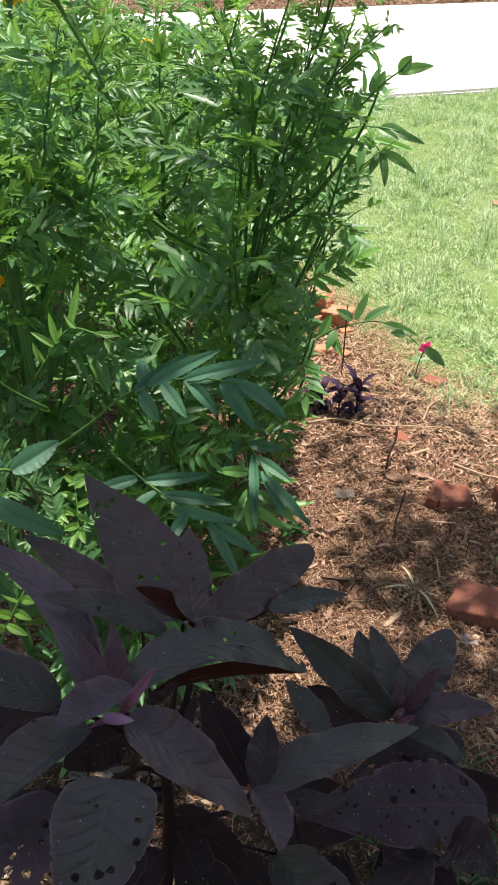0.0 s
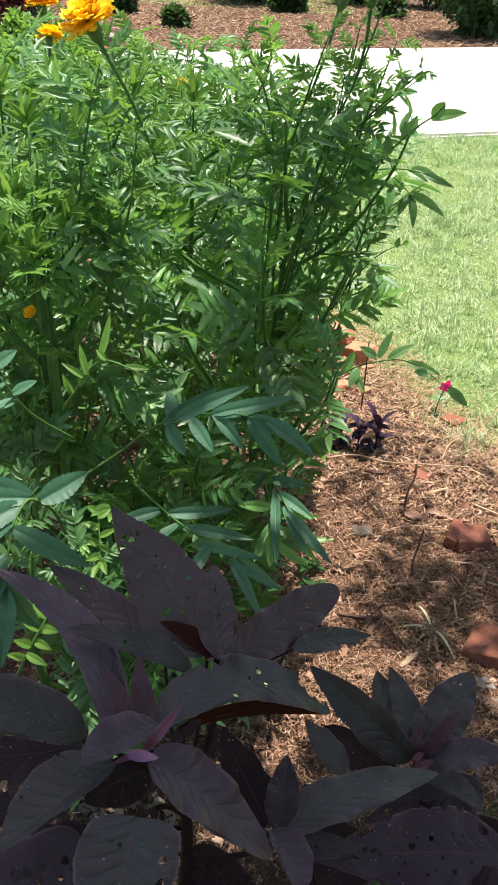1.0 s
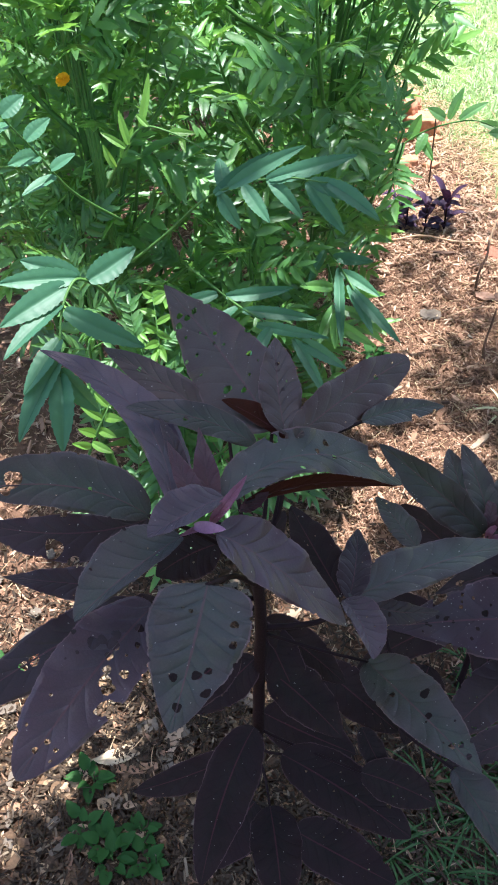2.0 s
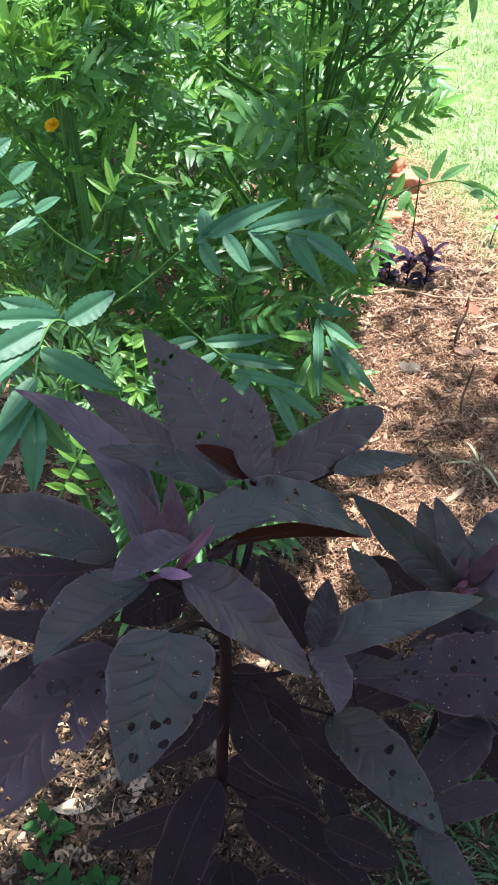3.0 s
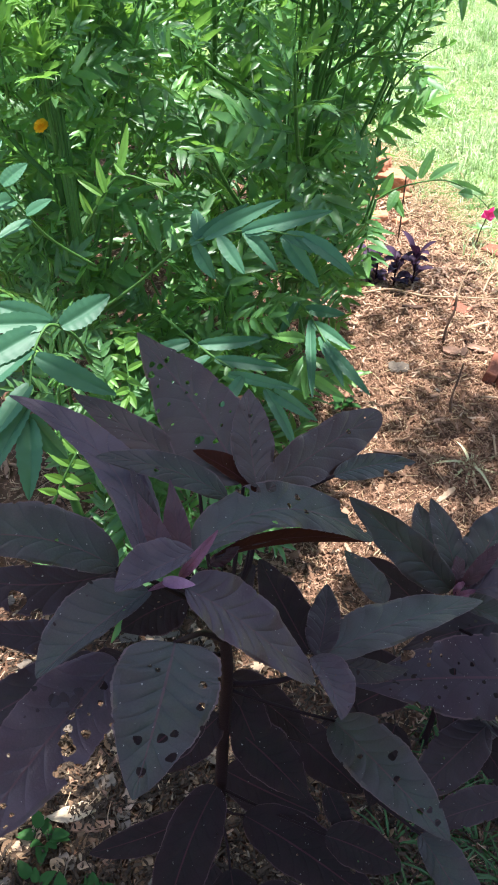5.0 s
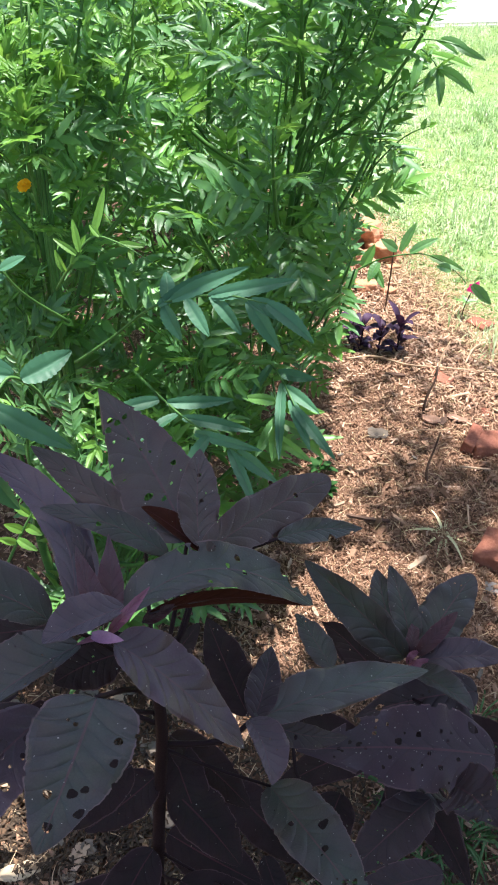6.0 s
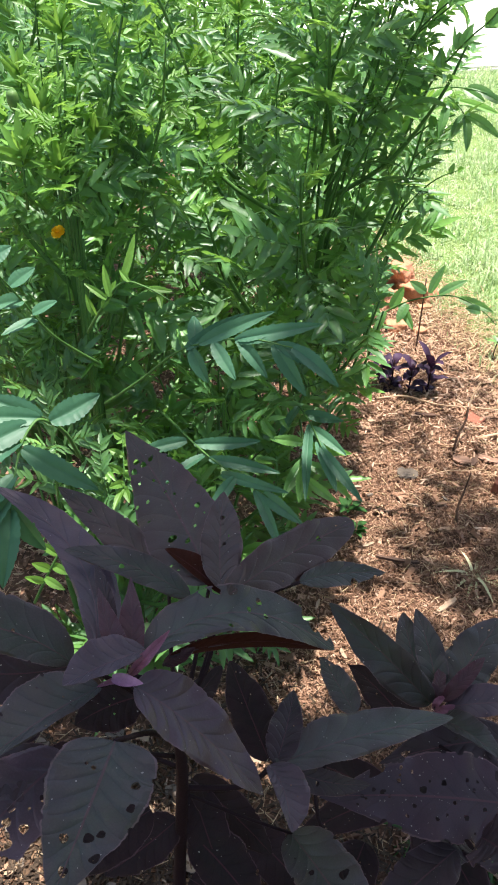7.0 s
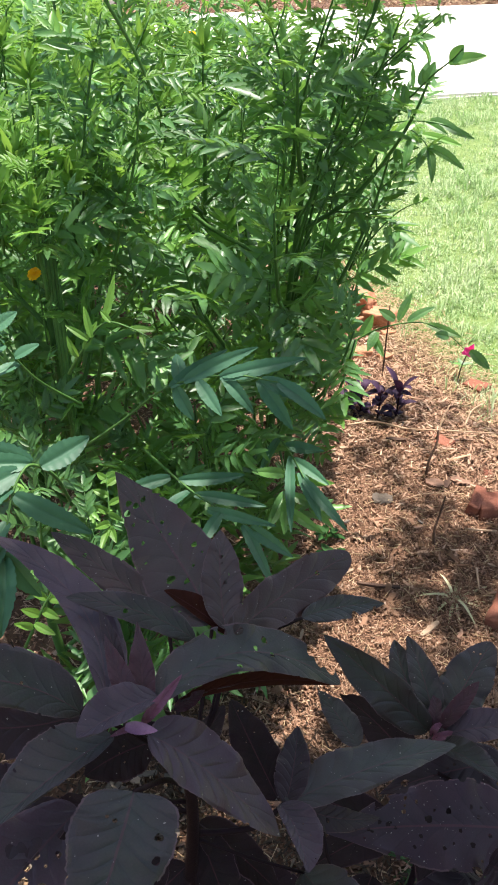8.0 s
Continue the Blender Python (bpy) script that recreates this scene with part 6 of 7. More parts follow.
# ---- wood chips, sticks, twigs ----
def wood_chip(at, length, width, turn, material, label, seed, thick=0.004, ragged=0.25, point=0.0):
    """A split sliver of wood: a thin plank with torn ends, slightly cupped."""
    rng = random.Random(seed)
    cuts = 9
    verts, faces = [], []
    for z in (0, 1):
        for i in range(cuts + 1):
            u = i / cuts
            w = width * (0.5 + 0.5 * math.sin(math.pi * (0.12 + 0.76 * u))) * (1 - point * abs(2 * u - 1) ** 1.5) * (1 + rng.uniform(-ragged, ragged))
            shift = rng.uniform(-0.1, 0.1) * width
            for s in (-0.5, 0, 0.5):
                verts.append(((u - 0.5) * length + rng.uniform(-0.03, 0.03) * length, shift + s * w, z * thick + 0.12 * width * abs(s) + 0.1 * length * (u - 0.5) ** 2))
    row, layer = 3, 3 * (cuts + 1)
    for i in range(cuts):
        for s in range(2):
            k = i * row + s
            faces += [(k + row, k + row + 1, k + 1, k), (layer + k, layer + k + 1, layer + k + row + 1, layer + k + row)]
        for s, flip in ((0, False), (2, True)):
            k = i * row + s
            f = (k, k + row, layer + k + row, layer + k)
            faces.append(f[::-1] if flip else f)
    for s in range(2):
        faces += [(s, s + 1, layer + s + 1, layer + s), (cuts * row + s + 1, cuts * row + s, layer + cuts * row + s, layer + cuts * row + s + 1)]
    ob = tagged(new("wood_chip", mesh_of("wood_chip", verts, faces, material, False)), label, "wood chip", "wood chips on the mulch")
    ob.matrix_world = Matrix.Translation((at[0], at[1], relief(at[0], at[1]) + 0.012)) @ Euler((rng.uniform(-0.15, 0.15), rng.uniform(-0.1, 0.1), turn)).to_matrix().to_4x4()
    return ob


wood_chip((-0.093, 0.955), 0.088, 0.032, 0.5, M_PALEWOOD, "pale splintered wood chip on the mulch", 1, ragged=0.4, point=0.85)
wood_chip((-0.054, 0.940), 0.07, 0.018, 0.3, M_CHIP, "brown wood sliver beside a pale chip", 2)
wood_chip((-0.148, 0.893), 0.05, 0.026, 0.8, M_STICK, "yellowish splintered wood chip on the mulch", 3, ragged=0.4, point=0.8)
wood_chip((0.467, 1.83), 0.06, 0.014, 0.95, M_PALE, "pale splintered wood chip on the mulch", 4)
wood_chip((0.317, 2.29), 0.055, 0.032, 0.1, M_GREYCHIP, "flat grey weathered wood chip", 5)
wood_chip((0.453, 2.405), 0.05, 0.03, 0.2, M_TAN, "pinkish tan wood chip lying beside a thin twig", 6)
wood_chip((0.524, 2.428), 0.055, 0.03, -0.3, M_TAN, "pinkish tan wood chip lying beside a thin twig", 7)
wood_chip((0.487, 2.41), 0.045, 0.016, 1.5, M_BARK, "curled dry dark leaf among tan chips", 8)
wood_chip((0.34, 1.94), 0.1, 0.009, 0.15, M_BARK, "dark stick lying on the mulch", 9, 0.007)
wood_chip((0.33, 2.6), 0.06, 0.014, -0.05, M_BARK, "dark bark sliver on the mulch", 10, 0.006)
rng = random.Random(77)
for i in range(85):
    x, y = rng.uniform(0.12, 0.9), rng.uniform(1.5, 3.0)
    if y > edge_y(x) - 0.08:
        continue
    pale = rng.random()
    wood_chip((x, y), rng.uniform(0.014, 0.034), rng.uniform(0.005, 0.011), rng.uniform(0, 3.14), M_PALE if pale < 0.45 else M_CHIP if pale < 0.85 else M_GREYCHIP, "pale wood chip on the mulch" if pale < 0.45 else "brown bark chip on the mulch" if pale < 0.85 else "grey weathered wood chip", 100 + i)
for i in range(70):
    x, y = rng.uniform(-0.5, 0.15), rng.uniform(0.68, 1.35)
    wood_chip((x, y), rng.uniform(0.02, 0.05), rng.uniform(0.012, 0.025), rng.uniform(0, 3.14), M_GREYCHIP if i % 3 else M_PALE, "grey weathered wood chip" if i % 3 else "pale wood chip on the mulch", 300 + i)


scatter_flakes("dead_leaf_scraps", 1500, 14, lambda g: (g.normal(-0.06, 0.2), g.normal(0.86, 0.16)), (0.01, 0.032), M_SCRAP, "curled tan and brown dead leaf scraps under the amaranths", "leaf litter")
# Dead leaf litter, its colour deepened for the shade it lies in.
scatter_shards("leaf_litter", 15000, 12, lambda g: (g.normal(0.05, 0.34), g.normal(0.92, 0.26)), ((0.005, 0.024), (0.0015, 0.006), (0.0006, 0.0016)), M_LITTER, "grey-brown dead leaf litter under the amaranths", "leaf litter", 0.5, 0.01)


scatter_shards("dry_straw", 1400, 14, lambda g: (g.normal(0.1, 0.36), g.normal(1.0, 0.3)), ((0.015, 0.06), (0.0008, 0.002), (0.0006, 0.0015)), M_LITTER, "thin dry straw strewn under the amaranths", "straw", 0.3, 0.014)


def dead_leaf(x, y, seed):
    """A dry fallen leaf, curled along its length."""
    rng = random.Random(seed)
    length, width, curl, cup = rng.uniform(0.022, 0.05), rng.uniform(0.01, 0.022), rng.uniform(-1.6, 1.6), rng.uniform(0.2, 0.9)
    verts, faces = [], []
    for i in range(9):
        u = i / 8
        w = width * ((u + 0.02) ** 0.6 * (1.02 - u) ** 0.7 * 1.6) * rng.uniform(0.82, 1.12) / 2
        c = Vector((length * math.sin(curl * (u - 0.5)) / curl, rng.uniform(-0.08, 0.08) * width, length * (1 - math.cos(curl * (u - 0.5))) / abs(curl)))
        verts += [c + Vector((0, q * w, cup * w * q * q)) for q in (-1, -0.5, 0, 0.5, 1)]
    faces = [(i * 5 + k, i * 5 + k + 1, i * 5 + k + 6, i * 5 + k + 5) for i in range(8) for k in range(4)]
    material, words = rng.choice(((M_TAN, "curled tan dead leaf among the litter"), (M_GREYCHIP, "grey-brown dry leaf among the litter"), (M_PALE, "pale dry leaf curled on the mulch")))
    ob = tagged(new("dead_leaf", mesh_of("dead_leaf", verts, faces, material)), words, "dead leaf", "dead leaves under the amaranths")
    ob.matrix_world = Matrix.Translation((x, y, relief(x, y) + 0.013)) @ Euler((rng.uniform(-0.35, 0.35), rng.uniform(-0.35, 0.35), rng.uniform(0, 6.28))).to_matrix().to_4x4()


for i in range(90):
    dead_leaf(rng.uniform(-0.45, 0.2), rng.uniform(0.62, 1.2), 500 + i)


def twig(name, label, points, r0, r1, material, category="twig", sides=6):
    ob = thing(name, label, category, points[0], "twigs in the bed")
    off = Vector(points[0])
    part("shoot", mesh_of("shoot", *tube([p - off for p in curve_points(points, 5)], r0, r1, sides), material), ob)
    return ob


one = twig("twig", "thin dark upright twig standing in the mulch", ((0.428, 2.441, -0.02), (0.43, 2.455, 0.05), (0.445, 2.475, 0.1), (0.444, 2.49, 0.135)), 0.004, 0.0028, M_BARK)
part("knot", mesh_of("knot", *tube(curve_points(((0.014, 0.045, 0.125), (0.017, 0.049, 0.135), (0.018, 0.05, 0.146)), 3), 0.0045, 0.003, 6), M_BARK), one)
part("fork", mesh_of("fork", *tube(curve_points(((0.017, 0.05, 0.14), (0.024, 0.075, 0.18), (0.038, 0.1, 0.21)), 4), 0.0028, 0.0018, 5), M_STICK), one, "pale bare end of the twig")
part("fork", mesh_of("fork", *tube(curve_points(((0.017, 0.05, 0.14), (0.0, 0.055, 0.15), (-0.02, 0.06, 0.155)), 3), 0.002, 0.0012, 5), M_STICK), one, "pale bare end of the twig")
twig("twig", "thin dark upright twig standing in the mulch", ((0.469, 2.127, -0.02), (0.459, 2.145, 0.045), (0.468, 2.17, 0.09), (0.475, 2.19, 0.13)), 0.004, 0.002, M_BARK)
twig("twig", "tall thin reddish stick beside the purple seedlings", ((0.252, 3.001, -0.03), (0.251, 3.02, 0.12), (0.25, 3.03, 0.255)), 0.0032, 0.002, M_BARK)
twig("twig", "long pale stick lying across the mulch", ((0.177, 2.64, 0.018), (0.26, 2.67, 0.024), (0.36, 2.66, 0.02), (0.48, 2.675, 0.022), (0.614, 2.698, 0.018)), 0.0035, 0.0018, M_STICK)
twig("twig", "thin curved straw lying on the mulch", ((0.62, 2.5, 0.018), (0.7, 2.46, 0.02), (0.78, 2.45, 0.018)), 0.0035, 0.002, M_STICK)
twig("twig", "thin curved straw lying on the mulch", ((0.36, 2.29, 0.015), (0.42, 2.33, 0.022), (0.5, 2.36, 0.02), (0.52, 2.4, 0.015)), 0.0016, 0.001, M_STICK)
twig("twig", "short pale stick lying on the mulch", ((0.53, 2.72, 0.018), (0.55, 2.8, 0.03), (0.585, 2.87, 0.02)), 0.003, 0.002, M_STICK)
twig("twig", "short pale stick lying on the mulch", ((0.49, 2.52, 0.018), (0.55, 2.56, 0.02)), 0.005, 0.004, M_STICK)
twig("twig", "short pale stick lying on the mulch", ((0.54, 2.21, 0.018), (0.62, 2.22, 0.018)), 0.003, 0.0025, M_STICK)
twig("twig", "short pale stick lying on the mulch", ((0.57, 2.07, 0.012), (0.575, 1.99, 0.02)), 0.003, 0.002, M_STICK)
twig("twig", "pale straw bent between the amaranth leaves", ((0.30, 1.74, 0.012), (0.32, 1.68, 0.03), (0.31, 1.62, 0.012)), 0.003, 0.0015, M_STICK)
twig("twig", "fine straw beside a pale chip", ((-0.02, 0.93, 0.012), (-0.035, 0.96, 0.02), (-0.04, 1.0, 0.012)), 0.0009, 0.0006, M_STICK)
twig("twig", "fine straw beside a pale chip", ((-0.09, 0.985, 0.012), (-0.06, 1.0, 0.018), (-0.075, 0.955, 0.026)), 0.0009, 0.0006, M_STICK)


# ---- small plants ----
def strap_plant(name, label, at, count, length, width, material, seed, rise=0.9, droop=0.5, group="", height=0.0, upright=0, slim=True):
    """A tuft of strap leaves that rise and arch over."""
    rng = random.Random(seed)
    ob = thing(name, label, "plant", (at[0], at[1], relief(at[0], at[1]) - 0.004), group)
    for i in range(count):
        a = i * 2.4 + rng.uniform(-0.4, 0.4)
        out = Vector((math.cos(a), math.sin(a), 0))
        ln = length * rng.uniform(0.6, 1.2)
        up = rise * rng.uniform(0.4, 1.15) if i >= upright else 1.7
        bow = droop if i >= upright else 0.35
        start = Vector((0, 0, height * rng.random())) + out * 0.004
        cuts = 8
        verts, faces = [], []
        side = Vector((-out.y, out.x, 0))
        for k in range(cuts + 1):
            u = k / cuts
            c = start + out * ln * u * (0.35 + 0.5 * u) + Vector((0, 0, ln * (up * u - bow * 1.4 * u * u)))
            c.z = max(c.z, 0.004)
            w = width * ((0.6 + 0.4 * math.sin(math.pi * u)) * (1 - u**3) if slim else (u + 0.02) ** 0.6 * (1 - u) ** 0.8 * 1.75) / 2 + 0.0002
            verts += [c - side * w + Vector((0, 0, w * 0.4)), c, c + side * w + Vector((0, 0, w * 0.4))]
        for k in range(cuts):
            q = k * 3
            faces += [(q, q + 1, q + 4, q + 3), (q + 1, q + 2, q + 5, q + 4)]
        part("leaf", mesh_of("leaf", verts, faces, material), ob)
    if height:
        part("stem", mesh_of("stem", *tube([Vector((0, 0, 0)), Vector((0.002, 0, height * 0.6)), Vector((0.003, 0.002, height))], 0.003, 0.002, 6), M_REDSTEM), ob)
    return ob


PURPLE = "purple seedlings by the marigolds"
for i, (x, y, n, up) in enumerate(((0.318, 2.74, 12, 3), (0.262, 2.725, 11, 1), (0.205, 2.735, 10, 0), (0.17, 2.75, 8, 0))):
    strap_plant("purple_heart", "dark violet broad-leaved seedling standing in the mulch" if up else "dark violet seedling with drooping leaves in the mulch", (x, y), n + 3, 0.058, 0.042, M_VIOLET, 5 + i, 1.2, 0.5, PURPLE, 0.115, up, False)
strap_plant("grass_tuft", "dry pale grass tuft lying on the mulch", (0.52, 1.96), 17, 0.14, 0.0075, M_DRYGRASS, 8, 0.6, 0.42)
strap_plant("grass_tuft", "small half-dry grass tuft at the lawn's edge", (0.56, 3.02), 14, 0.07, 0.004, M_GRASS, 9, 0.9, 0.6)
for i, (x, y) in enumerate(((0.66, 2.52), (0.7, 2.44), (0.72, 2.1), (0.75, 2.55))):
    strap_plant("grass_tuft", "small green grass tuft growing in the mulch", (x, y), 14, 0.045, 0.0035, M_GRASS, 20 + i, 0.9, 0.6, "grass tufts in the bed")
for i, (x, y) in enumerate(((0.5, 0.98), (0.56, 1.05), (0.47, 1.26), (0.43, 0.93), (0.6, 1.2), (0.37, 0.9), (0.54, 1.15), (0.62, 1.45), (0.66, 1.35), (0.6, 1.0), (0.66, 1.08), (0.72, 1.2), (0.64, 1.22), (0.7, 1.0), (0.55, 0.9), (0.62, 0.92), (0.48, 1.08), (0.52, 0.84), (0.46, 0.88), (0.58, 1.12), (0.42, 1.02), (0.5, 1.18), (0.66, 0.98), (0.36, 0.82))):
    strap_plant("grass_tuft", "green grass tuft growing under the amaranths", (x, y), 34, 0.12, 0.0036, M_SHRUB, 40 + i, 0.9, 0.6, "grass tufts under the amaranths")


def weed(at, seed, leaves=9, size=0.028):
    rng = random.Random(seed)
    ob = thing("weed", "small dark green broad-leaved weed in the mulch", "plant", (at[0], at[1], relief(*at) + 0.014), "weeds in the bed")
    for i in range(leaves):
        a = i * 2.4
        d = Vector((math.cos(a), math.sin(a), rng.uniform(0.2, 0.7)))
        ln = size * rng.uniform(0.7, 1.2)
        part("leaf", mesh_of("leaf", *leaflet(d * rng.uniform(0.1, 0.7) * ln, d, Vector((0, 0, 1)), ln, ln * 0.6, rng, 8, 0.06), M_WEED), ob)
    part("stem", mesh_of("stem", *tube([Vector((0, 0, -0.02)), Vector((0.002, 0, 0.01)), Vector((0, 0.002, size * 0.6))], 0.0015, 0.001, 5), M_STEM), ob)
    return ob


for i, at in enumerate(((-0.105, 0.825), (-0.06, 0.815), (-0.016, 0.842), (-0.045, 0.79), (-0.12, 0.905), (0.01, 0.80), (0.22, 2.02), (0.19, 2.1), (-0.36, 1.06))):
    weed(at, 60 + i)


def vinca():
    ob = thing("vinca", "small drooping seedling with one pink flower", "plant", (0.504, 3.03, 0), "")
    part("stem", mesh_of("stem", *tube(curve_points(((0, 0, -0.01), (0.004, 0.005, 0.05), (0.02, 0.01, 0.115)), 4), 0.0022, 0.0016, 6), M_BARK), ob)
    rng = random.Random(5)
    petals = []
    for k in range(5):
        a = 2 * math.pi * k / 5
        petals.append(leaflet(Vector((0.022, 0.008, 0.118)), Vector((math.cos(a), -0.35, math.sin(a))), Vector((0, -1, 0.2)), 0.026, 0.022, rng, 6))
    part("flower", mesh_of("flower", *joined(petals), M_PINK), ob, "bright pink five-petalled flower")
    for d, ln in (((-0.5, -0.2, 0.3), 0.04), ((0.5, 0.2, 0.1), 0.04), ((0.1, -0.5, 0.2), 0.035), ((-0.2, 0.4, 0.3), 0.035)):
        part("leaf", mesh_of("leaf", *leaflet(Vector((0.006, 0.005, 0.06)), Vector(d), Vector((0, 0, 1)), ln, ln * 0.4, rng, 8), M_LEAF), ob)


vinca()

# dead leaf on the lawn
wood_chip((0.93, 5.0), 0.11, 0.05, 0.3, M_CHIP, "dry brown leaf lying on the lawn", 900)


# ---- beyond the driveway ----
def leafy_mass(rng, centre, radius, count, size, squash=0.8):
    """Many small folded leaves filling an uneven clump."""
    pieces = []
    for _ in range(count):
        d = Vector((rng.gauss(0, 1), rng.gauss(0, 1), rng.gauss(0, 1))).normalized()
        r = radius * rng.random() ** 0.4 * (0.75 + 0.45 * noise.noise(d * 2.3 + Vector(centre)))
        p = Vector(centre) + Vector((d.x * r, d.y * r, d.z * r * squash))
        way = (d + Vector((rng.gauss(0, 0.6), rng.gauss(0, 0.6), rng.gauss(0, 0.6)))).normalized()
        pieces.append(leaflet(p, way, Vector((rng.gauss(0, 0.4), rng.gauss(0, 0.4), 1)), size * rng.uniform(0.6, 1.3), size * 0.5, rng, 3))
    return joined(pieces)


def shrub(x, y, tall, seed, material=None, size=0.11, label="dark green broad-leaved shrub behind the driveway"):
    rng = random.Random(seed)
    ob = thing("shrub", label, "shrub", (x, y, 0), "shrubs beyond the driveway")
    for k in range(5):
        a = k * 1.3
        part("trunk", mesh_of("trunk", *tube(curve_points(((0.03 * k, 0, -0.05), (0.12 * math.cos(a), 0.12 * math.sin(a), tall * 0.4), (0.3 * math.cos(a), 0.3 * math.sin(a), tall * 0.8)), 4), 0.02, 0.008, 5), M_BARK), ob)
    pieces = [leafy_mass(rng, (rng.uniform(-0.35, 0.35) * tall, rng.uniform(-0.35, 0.35) * tall, tall * rng.uniform(0.15, 0.85)), tall * 0.33, 150, size) for _ in range(24)]
    part("crown", mesh_of("crown", *joined(pieces), material or M_SHRUB), ob)
    return ob


for i, (x, y, h) in enumerate(((0.75, 14.3, 1.2), (1.5, 14.8, 1.4), (2.3, 15.2, 1.5), (3.3, 16.0, 1.6), (-0.5, 16.4, 0.35), (-2.2, 16.4, 0.5), (-3.3, 13.3, 0.22), (-4.6, 14.8, 0.5), (-6.0, 13.8, 1.2), (4.6, 17.0, 1.8), (-1.2, 18.6, 1.3), (0.4, 18.6, 1.6), (-3.0, 17.5, 1.5), (-7.4, 13.5, 1.2))):
    shrub(x, y, h, 200 + i)
for i, (x, y, h) in enumerate(((-3.1, 8.4, 0.45), (-2.6, 7.4, 0.5), (-3.7, 9.2, 0.5), (-2.2, 6.3, 0.5), (-3.4, 7.3, 0.55), (-1.8, 5.4, 0.5), (-2.7, 5.9, 0.55))):
    shrub(x, y, h, 240 + i, M_YOUNG, 0.07, "low bright green leafy plant in the sun")
shrub(-4.6, 10.2, 0.6, 260, M_RED, 0.1, "low dark red foliage plant beyond the bed")
shrub(-5.0, 11.4, 0.6, 261, M_RED, 0.1, "low dark red foliage plant beyond the bed")
rough_block("stone", "flat grey edging stone beside the driveway", "stone", (-3.6, 11.55), (0.55, 0.3, 0.08), 0.6, M_STONE, 70, 0.15, group="edging stones")
rough_block("stone", "flat grey edging stone beside the driveway", "stone", (-5.2, 10.6), (0.5, 0.4, 0.2), 0.2, M_STONE, 71, 0.15, group="edging stones")


def far_bed(rng):
    while True:
        x, y = rng.uniform(-7, 5), rng.uniform(9, 19)
        away = (x - DRIVE_P.x) * DRIVE_N.x + (y - DRIVE_P.y) * DRIVE_N.y
        if away > DRIVE_WIDTH + 0.05:
            return x, y


scatter_shards("far_straw", 7000, 19, far_bed, ((0.05, 0.16), (0.004, 0.01), (0.003, 0.008)), M_STRAW, "pale pine straw strewn beyond the driveway", "mulch", 0.3, 0.02, lambda x: 99.0)
scatter_shards("far_mulch", 12000, 9, far_bed, ((0.03, 0.1), (0.006, 0.018), (0.004, 0.01)), M_CHIP, "pine straw and bark mulch beyond the driveway", "mulch", 0.3, 0.01, lambda x: 99.0)


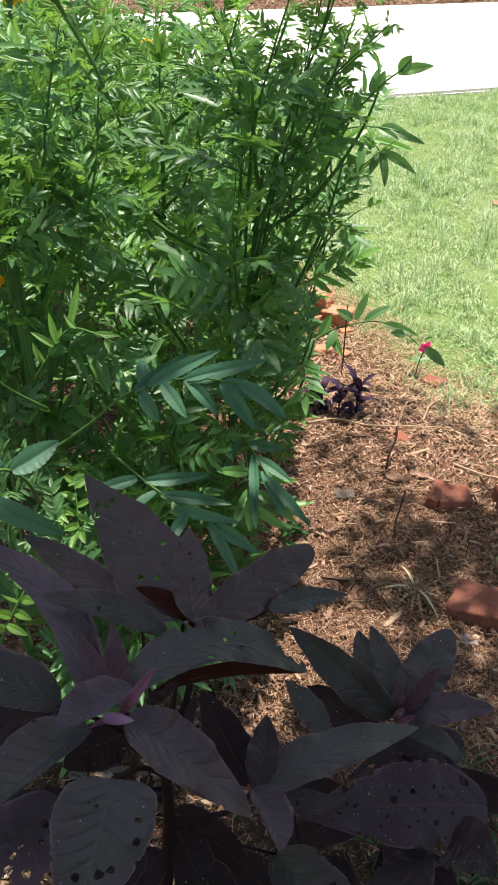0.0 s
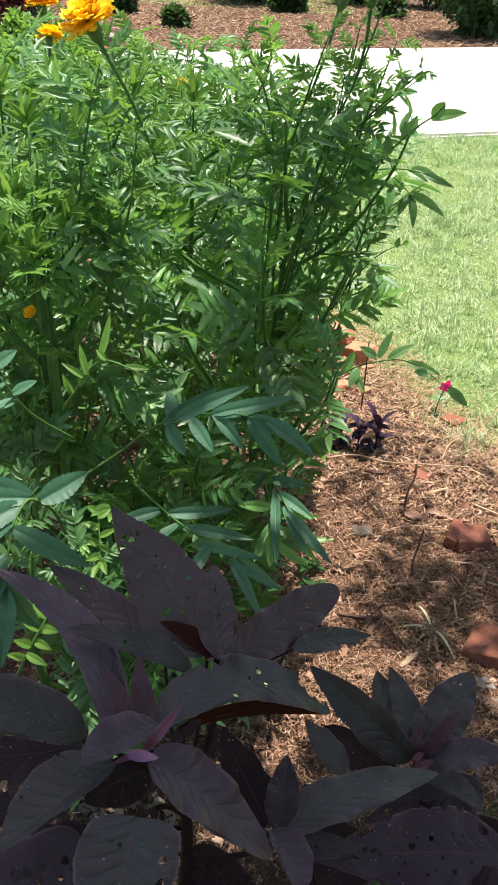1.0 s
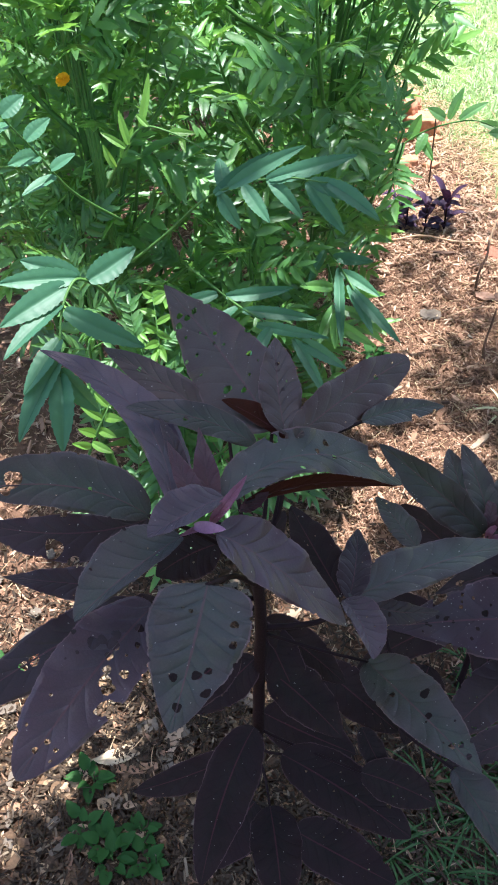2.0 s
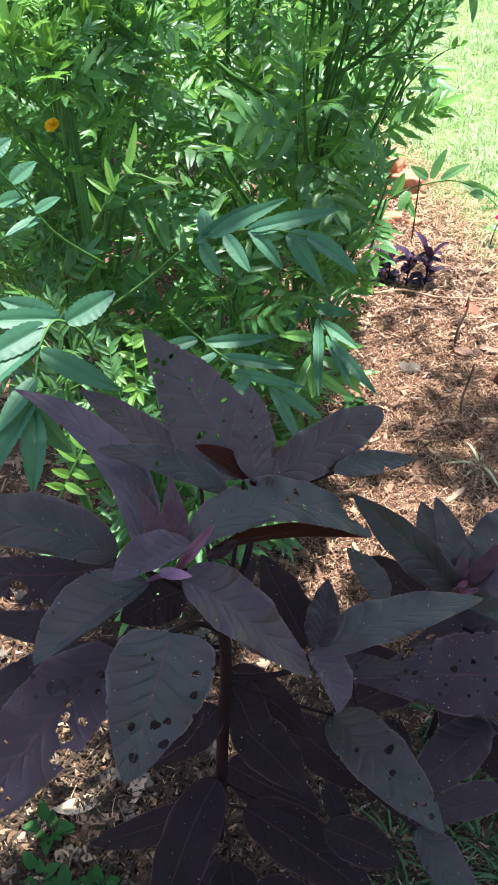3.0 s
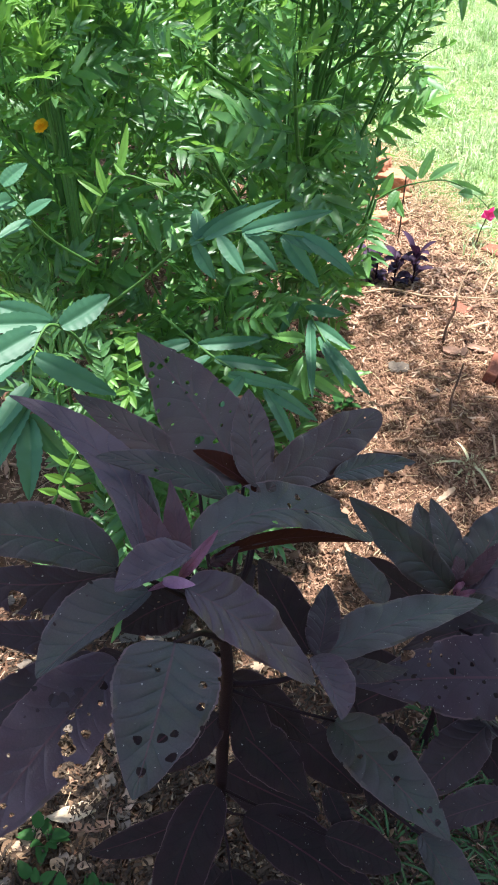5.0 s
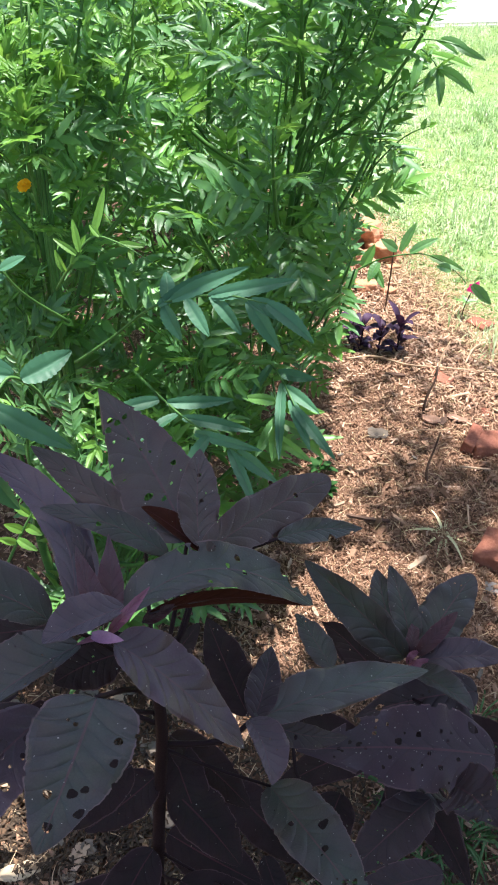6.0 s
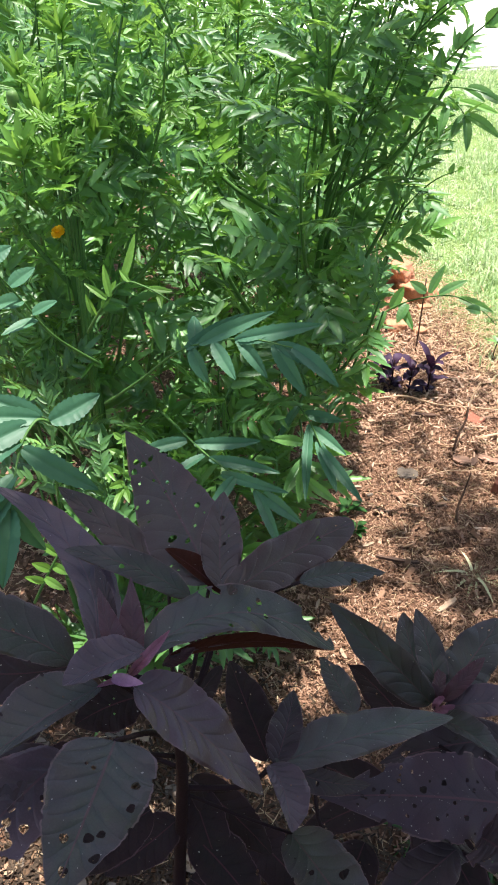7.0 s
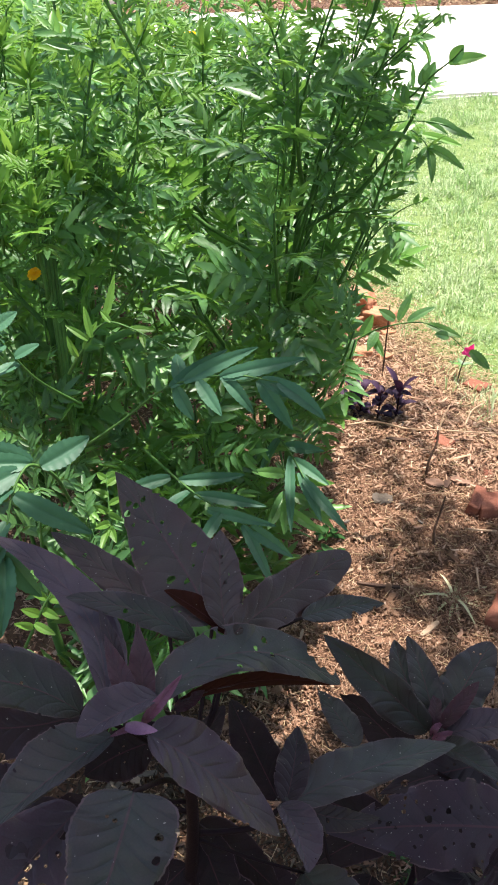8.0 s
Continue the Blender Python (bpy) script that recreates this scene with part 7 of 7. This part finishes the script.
# ---- unseen shade tree, added beside the bed above the view ----
def shade_tree():
    rng = random.Random(41)
    ob = thing("tree", "unseen leafy tree added so its crown shades the bed", "tree", (3.1, -0.6, 0))
    base = Vector((3.1, -0.6, 0))
    part("trunk", mesh_of("trunk", *tube(curve_points(((0, 0, -0.1), (0.05, 0.05, 1.2), (-0.1, 0.2, 2.6), (-0.4, 0.6, 4.0)), 6), 0.16, 0.07, 10), M_TREEBARK), ob)
    clumps = []
    while len(clumps) < 150:
        x, y, z = rng.uniform(0.0, 4.9), rng.uniform(-1.9, 3.6), rng.uniform(3.5, 5.4)
        if ((x - 2.47) / 2.25) ** 2 + ((y - 0.8) / 2.6) ** 2 + ((z - 4.4) / 1.5) ** 2 < 1:
            sx, sy = x - 0.081 * z, y - 0.121 * z
            if not (-0.1 < sx < 0.5 and 1.3 < sy < 2.2):
                clumps.append(Vector((x, y, z)))
    clumps = [c for c in clumps if c.x - 0.081 * c.z > 0.2 or c.y - 0.121 * c.z < 0.9]
    # Clumps below are placed by where their shade should fall.
    bough = []
    while len(bough) < 150:
        x, y = rng.uniform(0.36, 1.5), rng.uniform(1.25, 3.05)
        if y < np.interp(x, (0.36, 0.5, 0.6, 0.75, 0.85, 1.1, 1.5), (2.15, 2.33, 2.42, 2.5, 2.74, 3.05, 3.05)):
            bough.append(Vector((x - 0.28, y - 1.08, rng.uniform(3.45, 3.62))))
    bough += [Vector((rng.uniform(0.0, 0.2), rng.uniform(1.02, 1.1), rng.uniform(3.48, 3.56))) for _ in range(7)]
    bough += [Vector((rng.uniform(0.25, 0.32), rng.uniform(1.4, 1.52), rng.uniform(3.48, 3.56))) for _ in range(6)]
    bough += [Vector((rng.uniform(0.28, 0.37), rng.uniform(1.3, 1.42), rng.uniform(3.48, 3.56))) for _ in range(5)]
    high = [Vector((rng.uniform(0.78, 1.5), rng.uniform(1.4, 2.58), rng.uniform(3.8, 4.5))) for _ in range(52)]
    thin = [Vector((rng.uniform(0.43, 1.33), rng.uniform(2.5, 3.35), rng.uniform(3.9, 4.4))) for _ in range(24)]
    band = [Vector((rng.uniform(0.34, 0.95) + 0.29, rng.uniform(2.08, 2.36) + 0.43, rng.uniform(3.5, 3.65))) for _ in range(14)]
    dapple = [Vector((rng.uniform(0.16, 0.44), rng.uniform(1.94, 2.34), rng.uniform(3.5, 3.65))) for _ in range(8)]
    dapple += [Vector((rng.uniform(0.12, 0.4), rng.uniform(1.62, 1.92), rng.uniform(3.5, 3.65))) for _ in range(7)]
    for k in range(12):
        tip = (clumps[k * 16] if k < 9 else bough[k * 4]) - base
        part("limb", mesh_of("limb", *tube(curve_points(((-0.1, 0.2, 2.3 + 0.12 * k), tip * 0.5 + Vector((0, 0, 1.6)), tip), 5), 0.045, 0.012, 6), M_TREEBARK), ob)
    pieces = [leafy_mass(rng, c - base, rng.uniform(0.3, 0.5), 95, 0.11, 0.6) for c in clumps]
    pieces += [leafy_mass(rng, c - base, rng.uniform(0.13, 0.17), 60, 0.09, 0.6) for c in bough[:150]]
    pieces += [leafy_mass(rng, c - base, 0.06, 40, 0.05, 0.6) for c in bough[150:]]
    pieces += [leafy_mass(rng, c - base, rng.uniform(0.12, 0.22), 13, 0.07, 0.6) for c in high]
    pieces += [leafy_mass(rng, c - base, rng.uniform(0.15, 0.25), 7, 0.065, 0.6) for c in thin]
    pieces += [leafy_mass(rng, c - base, rng.uniform(0.1, 0.15), 16, 0.05, 0.6) for c in band]
    pieces += [leafy_mass(rng, c - base, rng.uniform(0.08, 0.13), 16, 0.05, 0.6) for c in dapple]
    part("crown", mesh_of("crown", *joined(pieces), M_TREELEAF), ob)


shade_tree()
